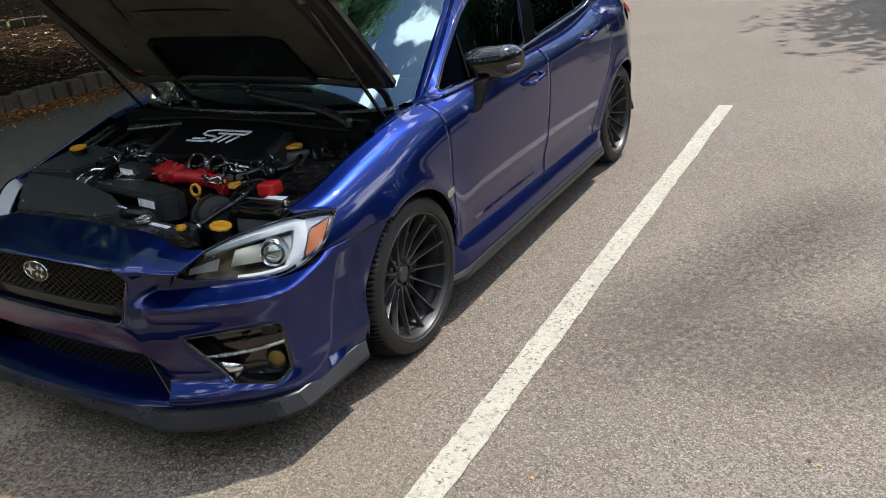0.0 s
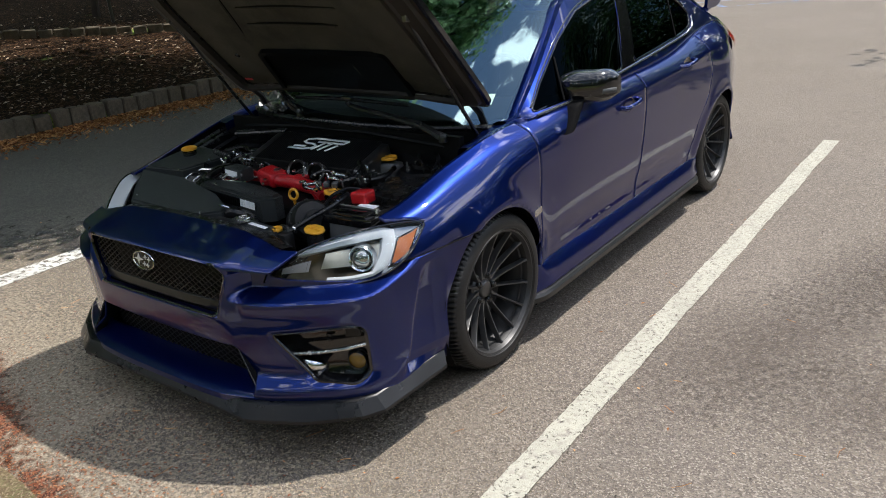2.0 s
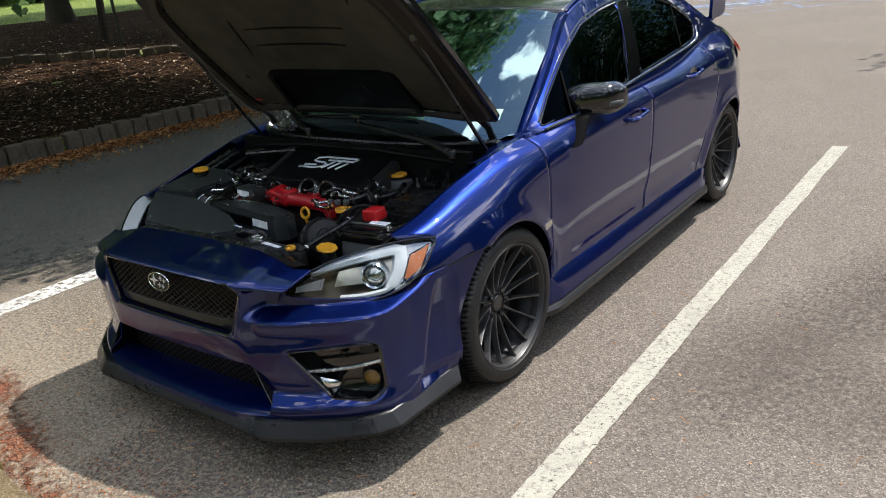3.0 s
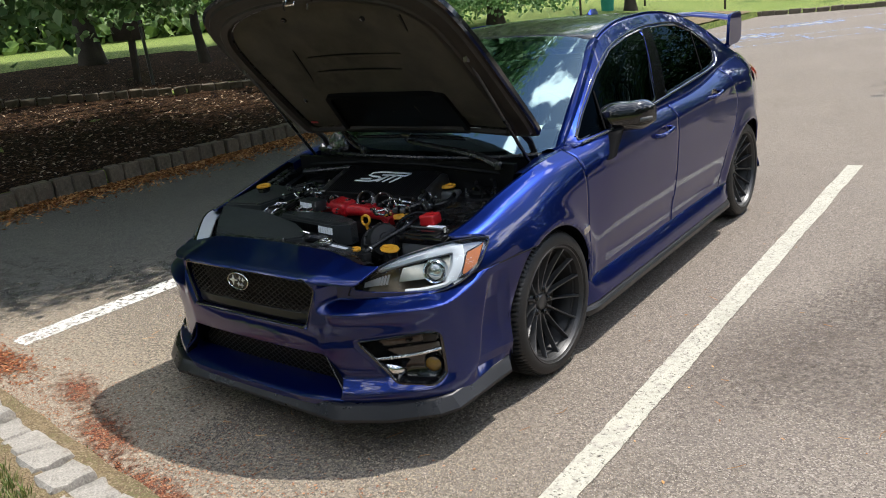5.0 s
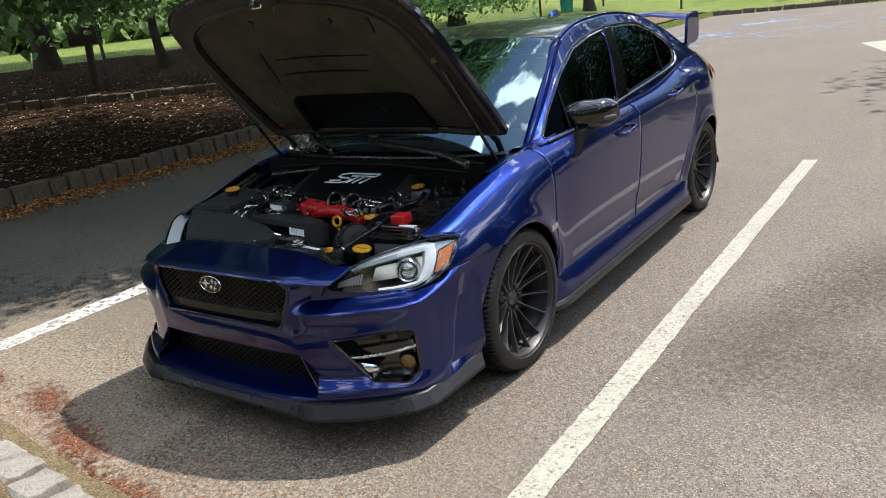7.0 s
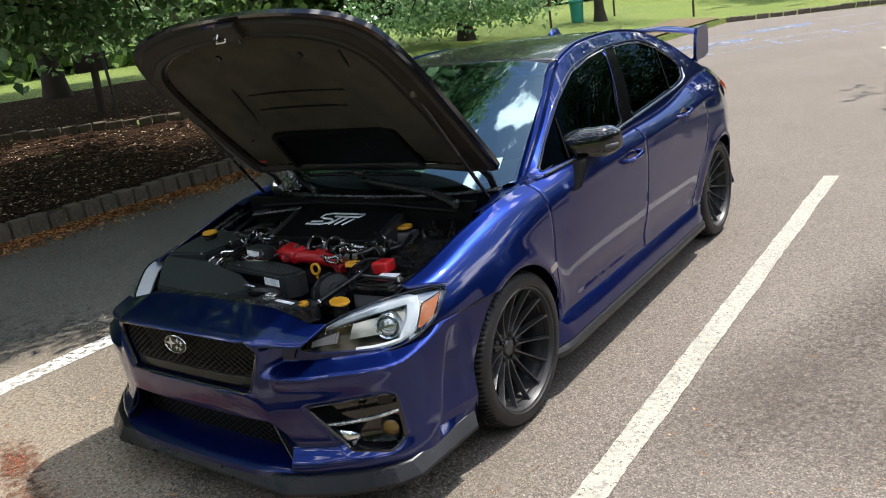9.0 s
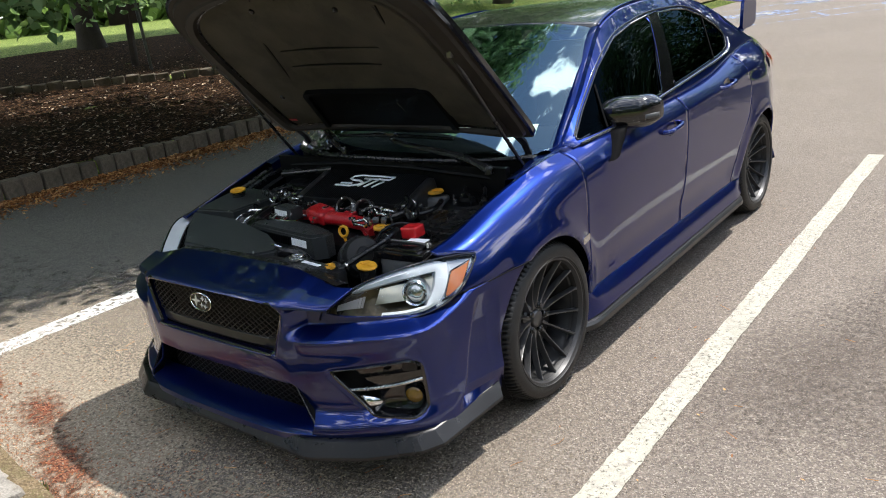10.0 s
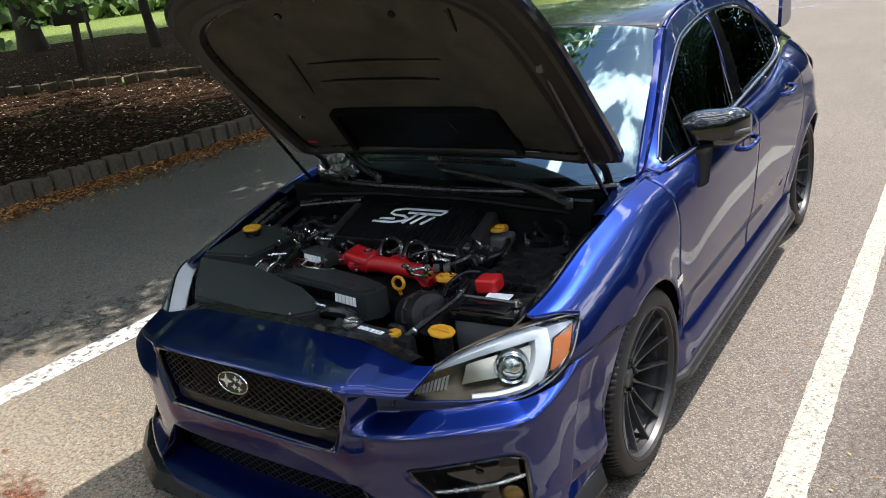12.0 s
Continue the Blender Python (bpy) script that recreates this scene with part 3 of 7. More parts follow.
# ---- kerbs and walls of granite blocks ----
def rough_block(lx, ly, lz, seed, bev=.014):
    rnd = random.Random(seed)
    bm = box((lx, ly, lz), Matrix(), bev, 1)
    bmesh.ops.subdivide_edges(bm, edges=[e for e in bm.edges if e.calc_length() > .05], cuts=2, use_grid_fill=True)
    for v in bm.verts:
        n = noise.noise_vector(v.co * 19 + Vector((seed * 3.7, seed * 1.3, 0)))
        v.co += n * .011 + Vector((rnd.uniform(-1, 1), rnd.uniform(-1, 1), rnd.uniform(-1, 1))) * .0045
    me = bpy.data.meshes.new("block")
    bmesh.ops.recalc_face_normals(bm, faces=bm.faces)
    bm.to_mesh(me)
    bm.free()
    me.shade_smooth()
    me.set_sharp_from_angle(angle=radians(32))
    return me


def block_run(name, label, a, b, size, material, seed, base, count=None):
    """A row of blocks from a to b (centre line), each a part of its own; base(x, y) gives the foot."""
    root = tagged(new(name), label, "kerb", kind="structure")
    rnd = random.Random(seed)
    kinds = [rough_block(*size, seed * 20 + k) for k in range(6)]
    for me in kinds:
        me.materials.append(M[material])
    a, b = Vector((*a, 0)), Vector((*b, 0))
    d = (b - a).normalized()
    n = int((b - a).length / (size[0] + .012))
    ang = math.degrees(math.atan2(d.y, d.x))
    for k in range(n):
        p = a + d * (k + .5) * (size[0] + .012)
        ob = new("block", rnd.choice(kinds))
        ob.parent = root
        ob.matrix_world = pose(p.x + rnd.uniform(-.008, .008), p.y + rnd.uniform(-.008, .008), base(p.x, p.y) + size[2] / 2 - .05 + rnd.uniform(-.012, .012), rnd.uniform(-3, 3), rnd.uniform(-1.5, 1.5), ang + rnd.uniform(-2, 2) + rnd.choice((0, 180))) @ Matrix.Diagonal((rnd.uniform(.86, 1.04), rnd.uniform(.92, 1.06), rnd.uniform(.90, 1.10), 1))
    return root


block_run("kerb", "low kerb of pale rough granite blocks", (-4.6, -1.280), (9.0, -2.563), (.190, .166, .16), "granite", 5, lambda x, y: 0.0)
bm = bmesh.new()
k0, k1 = Vector((-4.6, -1.290, 0)), Vector((9.0, -2.573, 0))
kd = (k1 - k0).normalized().cross(Vector((0, 0, 1)))
add_grid(bm, [[k0.lerp(k1, f) + kd * o + Vector((0, 0, h + .008 * math.sin(f * 190) + .006 * math.sin(f * 77 + o * 40))) for o, h in ((-.16, .080), (-.075, .082), (0, .078), (.048, .062), (.068, .010), (.075, -.02))] for f in np.linspace(0, 1, 140)])
tagged(part("kerb_joint", bm, "verge", None), "sandy dirt packed between the kerb stones", "dirt", kind="structure")
block_run("kerb_wall", "low retaining kerb of mossy granite blocks", (-6.33, -3.0), (-6.33, 15.0), (.205, .17, .26), "granite_dark", 6, lambda x, y: 0.0)
block_run("garden_wall", "low edging wall of dark granite blocks in the planting bed", (-12.0, 3.0), (-8.6, 8.8), (.24, .2, .20), "granite_dark", 7, lambda x, y: terrain(x, y) - .01)
block_run("far_kerb", "distant granite kerb at the end of the car park", (-8.5, 28.35), (14, 29.1), (.45, .22, .22), "granite_dark", 8, lambda x, y: 0.0)

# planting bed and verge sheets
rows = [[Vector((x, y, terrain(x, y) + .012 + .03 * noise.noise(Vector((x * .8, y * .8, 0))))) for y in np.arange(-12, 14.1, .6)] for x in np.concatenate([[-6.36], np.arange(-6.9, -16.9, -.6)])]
tagged(part("planting_bed", loft(rows), "mulch", None), "bed of dark leaf mulch, darkened further for the trees' shade", "ground", kind="structure")
rows = [[Vector((x - .25 * math.sin(y * .7) * (x < -6.5), y, terrain(x, y) + .05 + .03 * noise.noise(Vector((x * .8, y * .8, 0))))) for y in np.arange(13.5, 28.3, .6)] for x in (-6.36, -6.9, -7.5, -8.0)]
tagged(part("dirt_strip", loft(rows), "verge", None), "narrow strip of bare dirt along the far kerb", "ground", kind="structure")
rows = [[Vector((x, y0 - .094 * (x + 1.07), .104 + .012 * noise.noise(Vector((x * 3, y0 * 3, 0))))) for y0 in np.linspace(-1.66, -5.2, 30)] for x in np.arange(-8, 9, .15)]
tagged(part("verge", loft(rows), "verge", None), "dry dirt verge with thin grass behind the kerb", "ground", kind="structure")


# ---- litter, grass ----
def scatter(name, label, material, count, place, size, seed, curl=.35):
    """Many small loose leaves in one mesh; place(rnd) gives a point."""
    rnd = random.Random(seed)
    verts, faces = [], []
    for _ in range(count):
        p = place(rnd)
        if p is None:
            continue
        s = size * rnd.uniform(.5, 1.3)
        a = rnd.uniform(0, 6.283)
        u = Vector((math.cos(a), math.sin(a), rnd.uniform(-curl, curl))) * s
        w = Vector((-math.sin(a), math.cos(a), rnd.uniform(-curl, curl))) * s * rnd.uniform(.4, .7)
        c = Vector(p) + Vector((0, 0, .25 * s))
        i = len(verts)
        verts += [c - u, c + w * .8 + Vector((0, 0, curl * s * .3)), c + u, c - w * .8 + Vector((0, 0, curl * s * .3))]
        faces.append((i, i + 1, i + 2, i + 3))
    me = bpy.data.meshes.new(name)
    me.from_pydata(verts, [], faces)
    me.materials.append(M[material])
    return tagged(new(name, me), label, "leaves", kind="stuff")


scatter("leaf_litter", "drift of orange-brown dry leaves along the granite kerb", "litter", 17000,
        lambda r: (-6.22 + abs(r.gauss(0, .34)) * r.uniform(.5, 1.1), r.uniform(-2.5, 9), .004 + r.uniform(0, .02)), .027, 11, .6)
scatter("leaf_litter", "pale dry leaves scattered over the mulch bed, the palest standing in for sun flecks", "litter_pale", 12000,
        lambda r: (lambda x, y: (x, y, terrain(x, y) + .035))(-6.45 - abs(r.gauss(0, 3.0)), r.uniform(-3, 14)), .032, 12)
scatter("leaf_litter", "reddish catkins and dirt swept against the kerb", "litter_red", 5200,
        lambda r: (lambda x, w: (x, -1.50 - .094 * (x + 1.07) + .03 + abs(w) * .30, .006))(r.uniform(-2.4, 1.2), r.gauss(0, 1) * (.5 + .5 * math.sin(r.uniform(0, 3)))), .0062, 13, .2)
scatter("leaf_litter", "orange leaves heaped at the corner of the bay", "litter_red", 1500,
        lambda r: (-2.15 + r.gauss(0, .28), -1.22 + r.gauss(0, .07), .006), .013, 14)
scatter("leaf_litter", "sparse twigs and leaves on the asphalt", "litter", 160,
        lambda r: (r.uniform(-3.2, 2.8), r.uniform(-1.5, 3.5), .003), .009, 15, .15)


def pebbles(name, label, material, count, place, size, seed):
    """Loose chips of stone, each a small flattened octahedron."""
    rnd = random.Random(seed)
    verts, faces = [], []
    for _ in range(count):
        x, y = place(rnd)
        s = size * rnd.uniform(.5, 1.5) ** 1.5
        a = rnd.uniform(0, 6.283)
        u, w = Vector((math.cos(a), math.sin(a), 0)) * s, Vector((-math.sin(a), math.cos(a), 0)) * s * rnd.uniform(.5, .9)
        c = Vector((x, y, .004 + s * .25))
        i = len(verts)
        verts += [c + u, c + w, c - u, c - w, c + Vector((u.x * .2, u.y * .2, s * .5)), c - Vector((0, 0, s * .4))]
        for p, q in ((0, 1), (1, 2), (2, 3), (3, 0)):
            faces += [(i + p, i + q, i + 4), (i + q, i + p, i + 5)]
    me = bpy.data.meshes.new(name)
    me.from_pydata(verts, [], faces)
    me.materials.append(M[material])
    return tagged(new(name, me), label, "gravel", kind="stuff")


M["chip"] = leaf_mat("loose_stone_chips", (0.06, 0.050, 0.042), (0.19, 0.165, 0.135), (0.44, 0.40, 0.34), 0.0)
pebbles("gravel", "loose pale and dark stone chips on the asphalt", "chip", 5500, lambda r: (r.uniform(.7, 4.2), -2.1 + 6.0 * r.random() ** 1.6), .0032, 61)
pebbles("gravel", "loose stone chips on the sandy strip", "chip", 4500, lambda r: (r.uniform(-2.3, 1.4), -1.5 + 1.4 * r.random() ** 1.2), .0028, 62)
twig_rnd = random.Random(63)
bm = bmesh.new()
for _ in range(90):
    x, y, a, ln = twig_rnd.uniform(-2.4, 3.0), -1.3 + 2.6 * twig_rnd.random() ** 1.4, twig_rnd.uniform(0, 6.28), twig_rnd.uniform(.02, .075)
    p = Vector((x, y, .0075))
    d = Vector((math.cos(a), math.sin(a), 0)) * ln
    add_tube(bm, [p, p + d * .5 + Vector((-d.y, d.x, .02)) * twig_rnd.uniform(-.12, .12), p + d], .0011, 4)
tagged(part("twigs", bm, "litter", None), "thin dry twigs and straws on the asphalt", "twigs", kind="stuff")


def grass_tufts(name, label, count, place, h, seed):
    rnd = random.Random(seed)
    verts, faces = [], []
    for _ in range(count):
        p = Vector(place(rnd))
        for _ in range(rnd.randint(4, 9)):
            a, lean = rnd.uniform(0, 6.283), rnd.uniform(.1, .7)
            d = Vector((math.cos(a), math.sin(a), 0))
            s = Vector((-d.y, d.x, 0)) * .0028
            hh = h * rnd.uniform(.4, 1.2)
            q = p + d * rnd.uniform(0, .02)
            i = len(verts)
            verts += [q - s, q + s, q + d * lean * hh * .5 + Vector((0, 0, hh * .7)) + s * .7, q + d * lean * hh * .5 + Vector((0, 0, hh * .7)) - s * .7, q + d * lean * hh + Vector((0, 0, hh))]
            faces += [(i, i + 1, i + 2, i + 3), (i + 3, i + 2, i + 4)]
    me = bpy.data.meshes.new(name)
    me.from_pydata(verts, [], faces)
    me.materials.append(M["grass"])
    return tagged(new(name, me), label, "grass", kind="stuff")


grass_tufts("grass", "thin green and dry grass on the verge", 2200, lambda r: (lambda x: (x, -1.74 - .094 * (x + 1.07) - abs(r.gauss(0, .35)), .085))(r.uniform(-2.6, 1.0)), .055, 21)
grass_tufts("grass", "small weeds at the kerb foot", 14, lambda r: (lambda x: (x, -1.44 - .094 * (x + 1.07), .002))(r.choice((.20, .24, -.5, .9)) + r.uniform(-.03, .03)), .03, 22)
for cx, cy, rx, ry, t in ((-1.15, -1.19, .36, .15, -.25), (-.62, -1.36, .48, .15, -.30), (.05, -1.52, .60, .13, -.12), (.95, -1.60, .6, .11, -.1), (-2.0, -1.20, .45, .12, .1)):
    rows, cover = [], []
    for k in range(25):
        a = 2 * math.pi * k / 24
        rows.append([Vector((cx + rx * f * math.cos(a) * math.cos(t) - ry * f * math.sin(a) * math.sin(t), cy + rx * f * math.cos(a) * math.sin(t) + ry * f * math.sin(a) * math.cos(t), .006)) for f in np.linspace(.02, 1, 9)])
        cover.append([.95 - 1.05 * f for f in np.linspace(.02, 1, 9)])
    soft_sheet("dirt_patch", rows, cover, "red_dirt", "reddish-brown dirt washed up near the kerb", "dirt")

M["stain"] = ground_mat("brown_asphalt_stain", (0.115, 0.090, 0.075), (0.132, 0.105, 0.087), (0.20, 0.17, 0.145), (0.075, 0.058, 0.050), 0.85, 150, 0.6, 1.4, soft=(38, 1.2))
for cx, cy, rx, ry, t in ((1.80, .75, 1.15, .42, 1.15), (2.15, 1.75, .9, .45, 1.1), (2.45, .55, 1.0, .40, .5)):
    rows, cover = [], []
    for k in range(29):
        a = 2 * math.pi * k / 28
        rows.append([Vector((cx + rx * f * math.cos(a) * math.cos(t) - ry * f * math.sin(a) * math.sin(t), cy + rx * f * math.cos(a) * math.sin(t) + ry * f * math.sin(a) * math.cos(t), .0045)) for f in np.linspace(.02, 1, 9)])
        cover.append([.35 - 1.05 * f for f in np.linspace(.02, 1, 9)])
    soft_sheet("asphalt_stain", rows, cover, "stain", "faint brown stain on the asphalt", "stain")


# ---- trees ----
def leaf_cloud(rnd, centres, per, spread, size, droop=.25, tilt=.55):
    verts, faces = [], []
    for c in centres:
        k = int(per * rnd.uniform(.6, 1.3))
        for _ in range(k):
            p = Vector(c) + Vector((rnd.gauss(0, spread), rnd.gauss(0, spread), rnd.gauss(0, spread * .55) - droop * spread * rnd.random()))
            s = size * rnd.uniform(.6, 1.25)
            nrm = Vector((rnd.gauss(0, tilt), rnd.gauss(0, tilt), 1)).normalized()
            u = nrm.orthogonal().normalized()
            u.rotate(Matrix.Rotation(rnd.uniform(0, 6.283), 3, nrm))
            w = nrm.cross(u) * s * .42
            u = u * s * .55
            i = len(verts)
            verts += [p - u, p - u * .35 + w, p + u * .35 + w * .72, p + u - Vector((0, 0, s * .2)), p + u * .35 - w * .72, p - u * .35 - w]
            faces += [(i, i + 1, i + 2, i + 3), (i, i + 3, i + 4, i + 5)]
    return verts, faces


def build_tree(label, base, r, height, crown, radii, clumps, per, spread, leaf, seed, low=(), leaf_material="leaf", lean=(0, 0), low_leaf=.125, low_per=44, low_spread=.28, gap=None):
    rnd = random.Random(seed)
    root = thing("tree", label, "tree", "trees round the car park")
    bx, by, bz = base
    top = Vector((crown[0], crown[1], bz + height * .75))
    pts = cr([(bx, by, bz - .1), (bx + lean[0] * .3, by + lean[1] * .3, bz + height * .2), (bx + (top.x - bx) * .45, by + (top.y - by) * .45, bz + height * .45), tuple(top)], 5)
    n = len(pts)
    bm = tube(pts, [r * (1.45 if k == 0 else (1.12 if k == 1 else 1 - .8 * k / n)) for k in range(n)], 12)
    for v in bm.verts:
        v.co += Vector((rnd.uniform(-1, 1), rnd.uniform(-1, 1), 0)) * r * .05
    centres = []
    while len(centres) < clumps:
        p = Vector((rnd.uniform(-1, 1), rnd.uniform(-1, 1), rnd.uniform(-1, 1)))
        if p.length < 1 and p.length > .35 and rnd.random() < .35 + p.length * .65:
            q = Vector((crown[0] + p.x * radii[0], crown[1] + p.y * radii[1], crown[2] + p.z * radii[2]))
            g = q - SUN_DIR * ((q.z - 2.0) / SUN_DIR.z)
            if gap and gap[0] < g.x < gap[1] and gap[2] < g.y < gap[3]:
                clumps -= 1                              # an opening in the crown lets the sun on to the low branches
                continue
            centres.append(q)
    for c in rnd.sample(centres, min(len(centres), 26)) + [Vector(q) for q in low[::4]]:
        s = pts[rnd.randint(n // 3, n - 1)]
        mid = s.lerp(c, .5) + Vector((0, 0, .4))
        add_tube(bm, cr([tuple(s), tuple(mid), tuple(c)], 4), [r * .28 * (1 - k / 10) for k in range(9)], 6)
    part("trunk", bm, "bark", root)
    verts, faces = leaf_cloud(rnd, centres, per, spread, leaf)
    if low:
        v2, f2 = leaf_cloud(rnd, low, low_per, low_spread, low_leaf, tilt=1.3)
        faces += [tuple(i + len(verts) for i in f) for f in f2]
        verts += v2
    me = bpy.data.meshes.new("crown")
    me.from_pydata(verts, [], faces)
    me.materials.append(M[leaf_material])
    ob = new("crown", me)
    ob.parent = root
    return root


rnd = random.Random(77)
low0 = [(rnd.uniform(-8.6, -5.0), rnd.uniform(-1.5, 4.9), 2.3 + abs(rnd.gauss(0, .40))) for _ in range(20)]
low0 += [(x, -1.2 + .75 * (x + 8.6) + rnd.uniform(-.3, .3), 2.0 + rnd.uniform(-.06, .12)) for x in np.linspace(-8.4, -5.2, 7)]
low0 += [(rnd.uniform(-6.5, -2.0), rnd.uniform(-.8, 11), rnd.uniform(2.9, 4.6)) for _ in range(470)]
low0 += [(rnd.uniform(-4.6, -1.9), rnd.uniform(-.8, 3.2), rnd.uniform(2.9, 4.4)) for _ in range(160)]
low0 += [(rnd.uniform(-9.5, -7.7), rnd.uniform(2.2, 5.4), 2.16 + rnd.uniform(-.12, .2) + abs(rnd.gauss(0, .22))) for _ in range(44)]
low0 += [(rnd.uniform(-7.4, -6.4), rnd.uniform(-.5, 5), rnd.uniform(2.9, 3.6)) for _ in range(70)]
low0 += [(rnd.uniform(-4.6, -1.9), rnd.uniform(.4, 6.2), rnd.uniform(4.9, 6.6)) for _ in range(150)]
low0 += [(rnd.uniform(-4.2, -1.5), rnd.uniform(.8, 5.4), rnd.uniform(5.6, 7.6)) for _ in range(130)]
low0 = [p for p in low0 if not (p[0] > -4.2 and p[1] < .9) and not (p[2] > 4.8 and p[1] < 2.2)]
build_tree("broad linden tree with low hanging branches over the lane", (-10.4, -2.6, .5), .30, 9.5, (-7.4, 3.8, 6.5), (5.0, 8.5, 3.0), 360, 80, .55, .21, 31, low0, gap=(-11.3, -6.3, 1.0, 7.8))
build_tree("large shade tree with a thick dark trunk in the planting bed", (-15.96, 7.57, 1.13), .27, 10, (-14.5, 8.5, 8.3), (5.5, 7, 3.4), 210, 60, .65, .22, 32, gap=(-11.3, -6.8, 1.6, 7.4))
build_tree("slim shade tree behind the planting bed", (-13.66, 9.1, .90), .12, 8, (-12.5, 11.5, 7.0), (4.5, 6, 2.8), 190, 60, .6, .2, 33, gap=(-11.3, -6.8, 1.6, 7.4))
build_tree("shade tree with low foliage beside the lawn", (-12.7, 20.4, .80), .27, 9, (-11.5, 20.0, 5.4), (4.6, 5.5, 3.6), 130, 60, .5, .13, 34,
           [(rnd.uniform(-15.5, -9.8), rnd.uniform(16.5, 22), 1.45 + abs(rnd.gauss(0, .8))) for _ in range(110)], low_leaf=.13, low_per=60, low_spread=.4)
build_tree("shade tree at the edge of the planting bed", (-12.5, -4.5, .8), .25, 9, (-11.5, -1.5, 7.2), (5.0, 6.0, 2.8), 200, 60, .65, .22, 37)
for k, (x, y, h) in enumerate(((-6.5, -11.5, 10), (-.5, -13.0, 11), (5.5, -10.5, 10), (12.5, -5.0, 10), (15.0, 3.5, 11))):
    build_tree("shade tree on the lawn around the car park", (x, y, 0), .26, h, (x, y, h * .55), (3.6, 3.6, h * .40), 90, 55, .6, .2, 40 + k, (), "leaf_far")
build_tree("tree overhanging the far asphalt", (9.0, 13.5, 0), .28, 9, (6.2, 12.4, 6.0), (3.6, 3.4, 2.4), 190, 80, .45, .15, 35)
build_tree("many-stemmed tree on the far lawn", (-11.0, 27.6, .65), .22, 7, (-10.8, 28.5, 5.4), (3.4, 3.4, 2.4), 60, 50, .5, .14, 36, (), "leaf_far")

# far woods that close the view and the reflections all round
rnd = random.Random(5)
centres = []
for k in range(700):                                     # hedge and trees beyond the lawn, sunlight put into their leaf colour
    x, y = rnd.uniform(-46, -36), rnd.uniform(-22, 45)
    centres.append((x, y, terrain(x, y) + rnd.uniform(.2, 13)))
verts, faces = leaf_cloud(rnd, centres, 50, 1.5, .70, tilt=1.4)
me = bpy.data.meshes.new("hedge")
me.from_pydata(verts, [], faces)
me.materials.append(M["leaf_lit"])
tagged(new("hedge", me), "tall hedge of trees beyond the lawn, its leaves coloured as sunlit", "trees", kind="stuff")
centres = []
for k in range(2300):
    a = rnd.uniform(0, 2 * math.pi)
    d = rnd.uniform(44, 60)
    x, y = d * math.cos(a) - 2, d * math.sin(a) + 6
    centres.append((x, y, max(.5, terrain(x, y)) + rnd.uniform(.3, 9.5 + 2 * math.sin(7 * a))))
for k in range(700):                                     # taller wood beyond the far side of the car park
    a = rnd.uniform(-.9, 1.75)
    d = rnd.uniform(38, 46)
    centres.append((d * math.cos(a) + 2, d * math.sin(a) + 4, rnd.uniform(1, 15 + 2 * math.sin(9 * a))))
verts, faces = leaf_cloud(rnd, centres, 50, 1.5, .80)
me = bpy.data.meshes.new("woods")
me.from_pydata(verts, [], faces)
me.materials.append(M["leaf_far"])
tagged(new("woods", me), "distant belt of green woodland", "trees", kind="stuff")

# ---- signs, posts, bin ----
sign = thing("sign_board", "dark wooden board on a post in the planting bed", "sign")
part("post", box((.11, .11, 1.05), pose(-12.29, 6.40, 1.28, 0, 4, 28), .01), "sign_wood", sign)
part("board", box((.62, .05, .36), pose(-12.25, 6.36, 1.80, 0, 0, 60), .012), "sign_wood", sign)
sign = thing("sign_post", "slim grey metal post with a small blue sign", "sign")
part("post", tube([(-11.6, 6.27, .68), (-11.66, 6.25, 3.0)], .032, 8), "dark_metal", sign)
plate = part("plate", box((.46, .02, .36), pose(-11.62, 6.22, 2.45, 0, 0, 60), .008), "sign_blue", sign, "blue sign plate")
part("plate_bar", box((.34, .006, .06), pose(-11.613, 6.208, 2.37, 0, 0, 60)), "white", plate)
for x, y, h in ((-11.7, 24.7, 1.6), (-11.5, 30.2, 1.1), (-7.8, 29.2, .9)):
    p = thing("marker_post", "thin dark post on the lawn", "post", "posts along the lawn")
    part("pole", tube([(x, y, terrain(x, y) - .05), (x, y, terrain(x, y) + h)], .045, 8), "sign_wood", p)
bin_ = thing("litter_bin", "green litter bin on the far lawn", "bin")
part("body", lathe([(.24, 0), (.28, .75), (.30, .76), (.30, .80)], Matrix.Translation((-11.75, 27.1, terrain(-11.75, 27.1))), 20), "green_plastic", bin_)
part("bin_lid", lathe([(.31, .80), (.29, .88), (.12, .95), (0, .96)], Matrix.Translation((-11.75, 27.1, terrain(-11.75, 27.1))), 20), "green_plastic", bin_)

# ---- the car: body ----
# Car frame: x to its left side, y backwards from the front axle, z up from the ground.
AXLE_R, HUB_Z, ARCH_R = 2.65, 0.328, 0.352
car = thing("car", "dark pearl-blue four-door sports sedan parked with its hood open", "car")

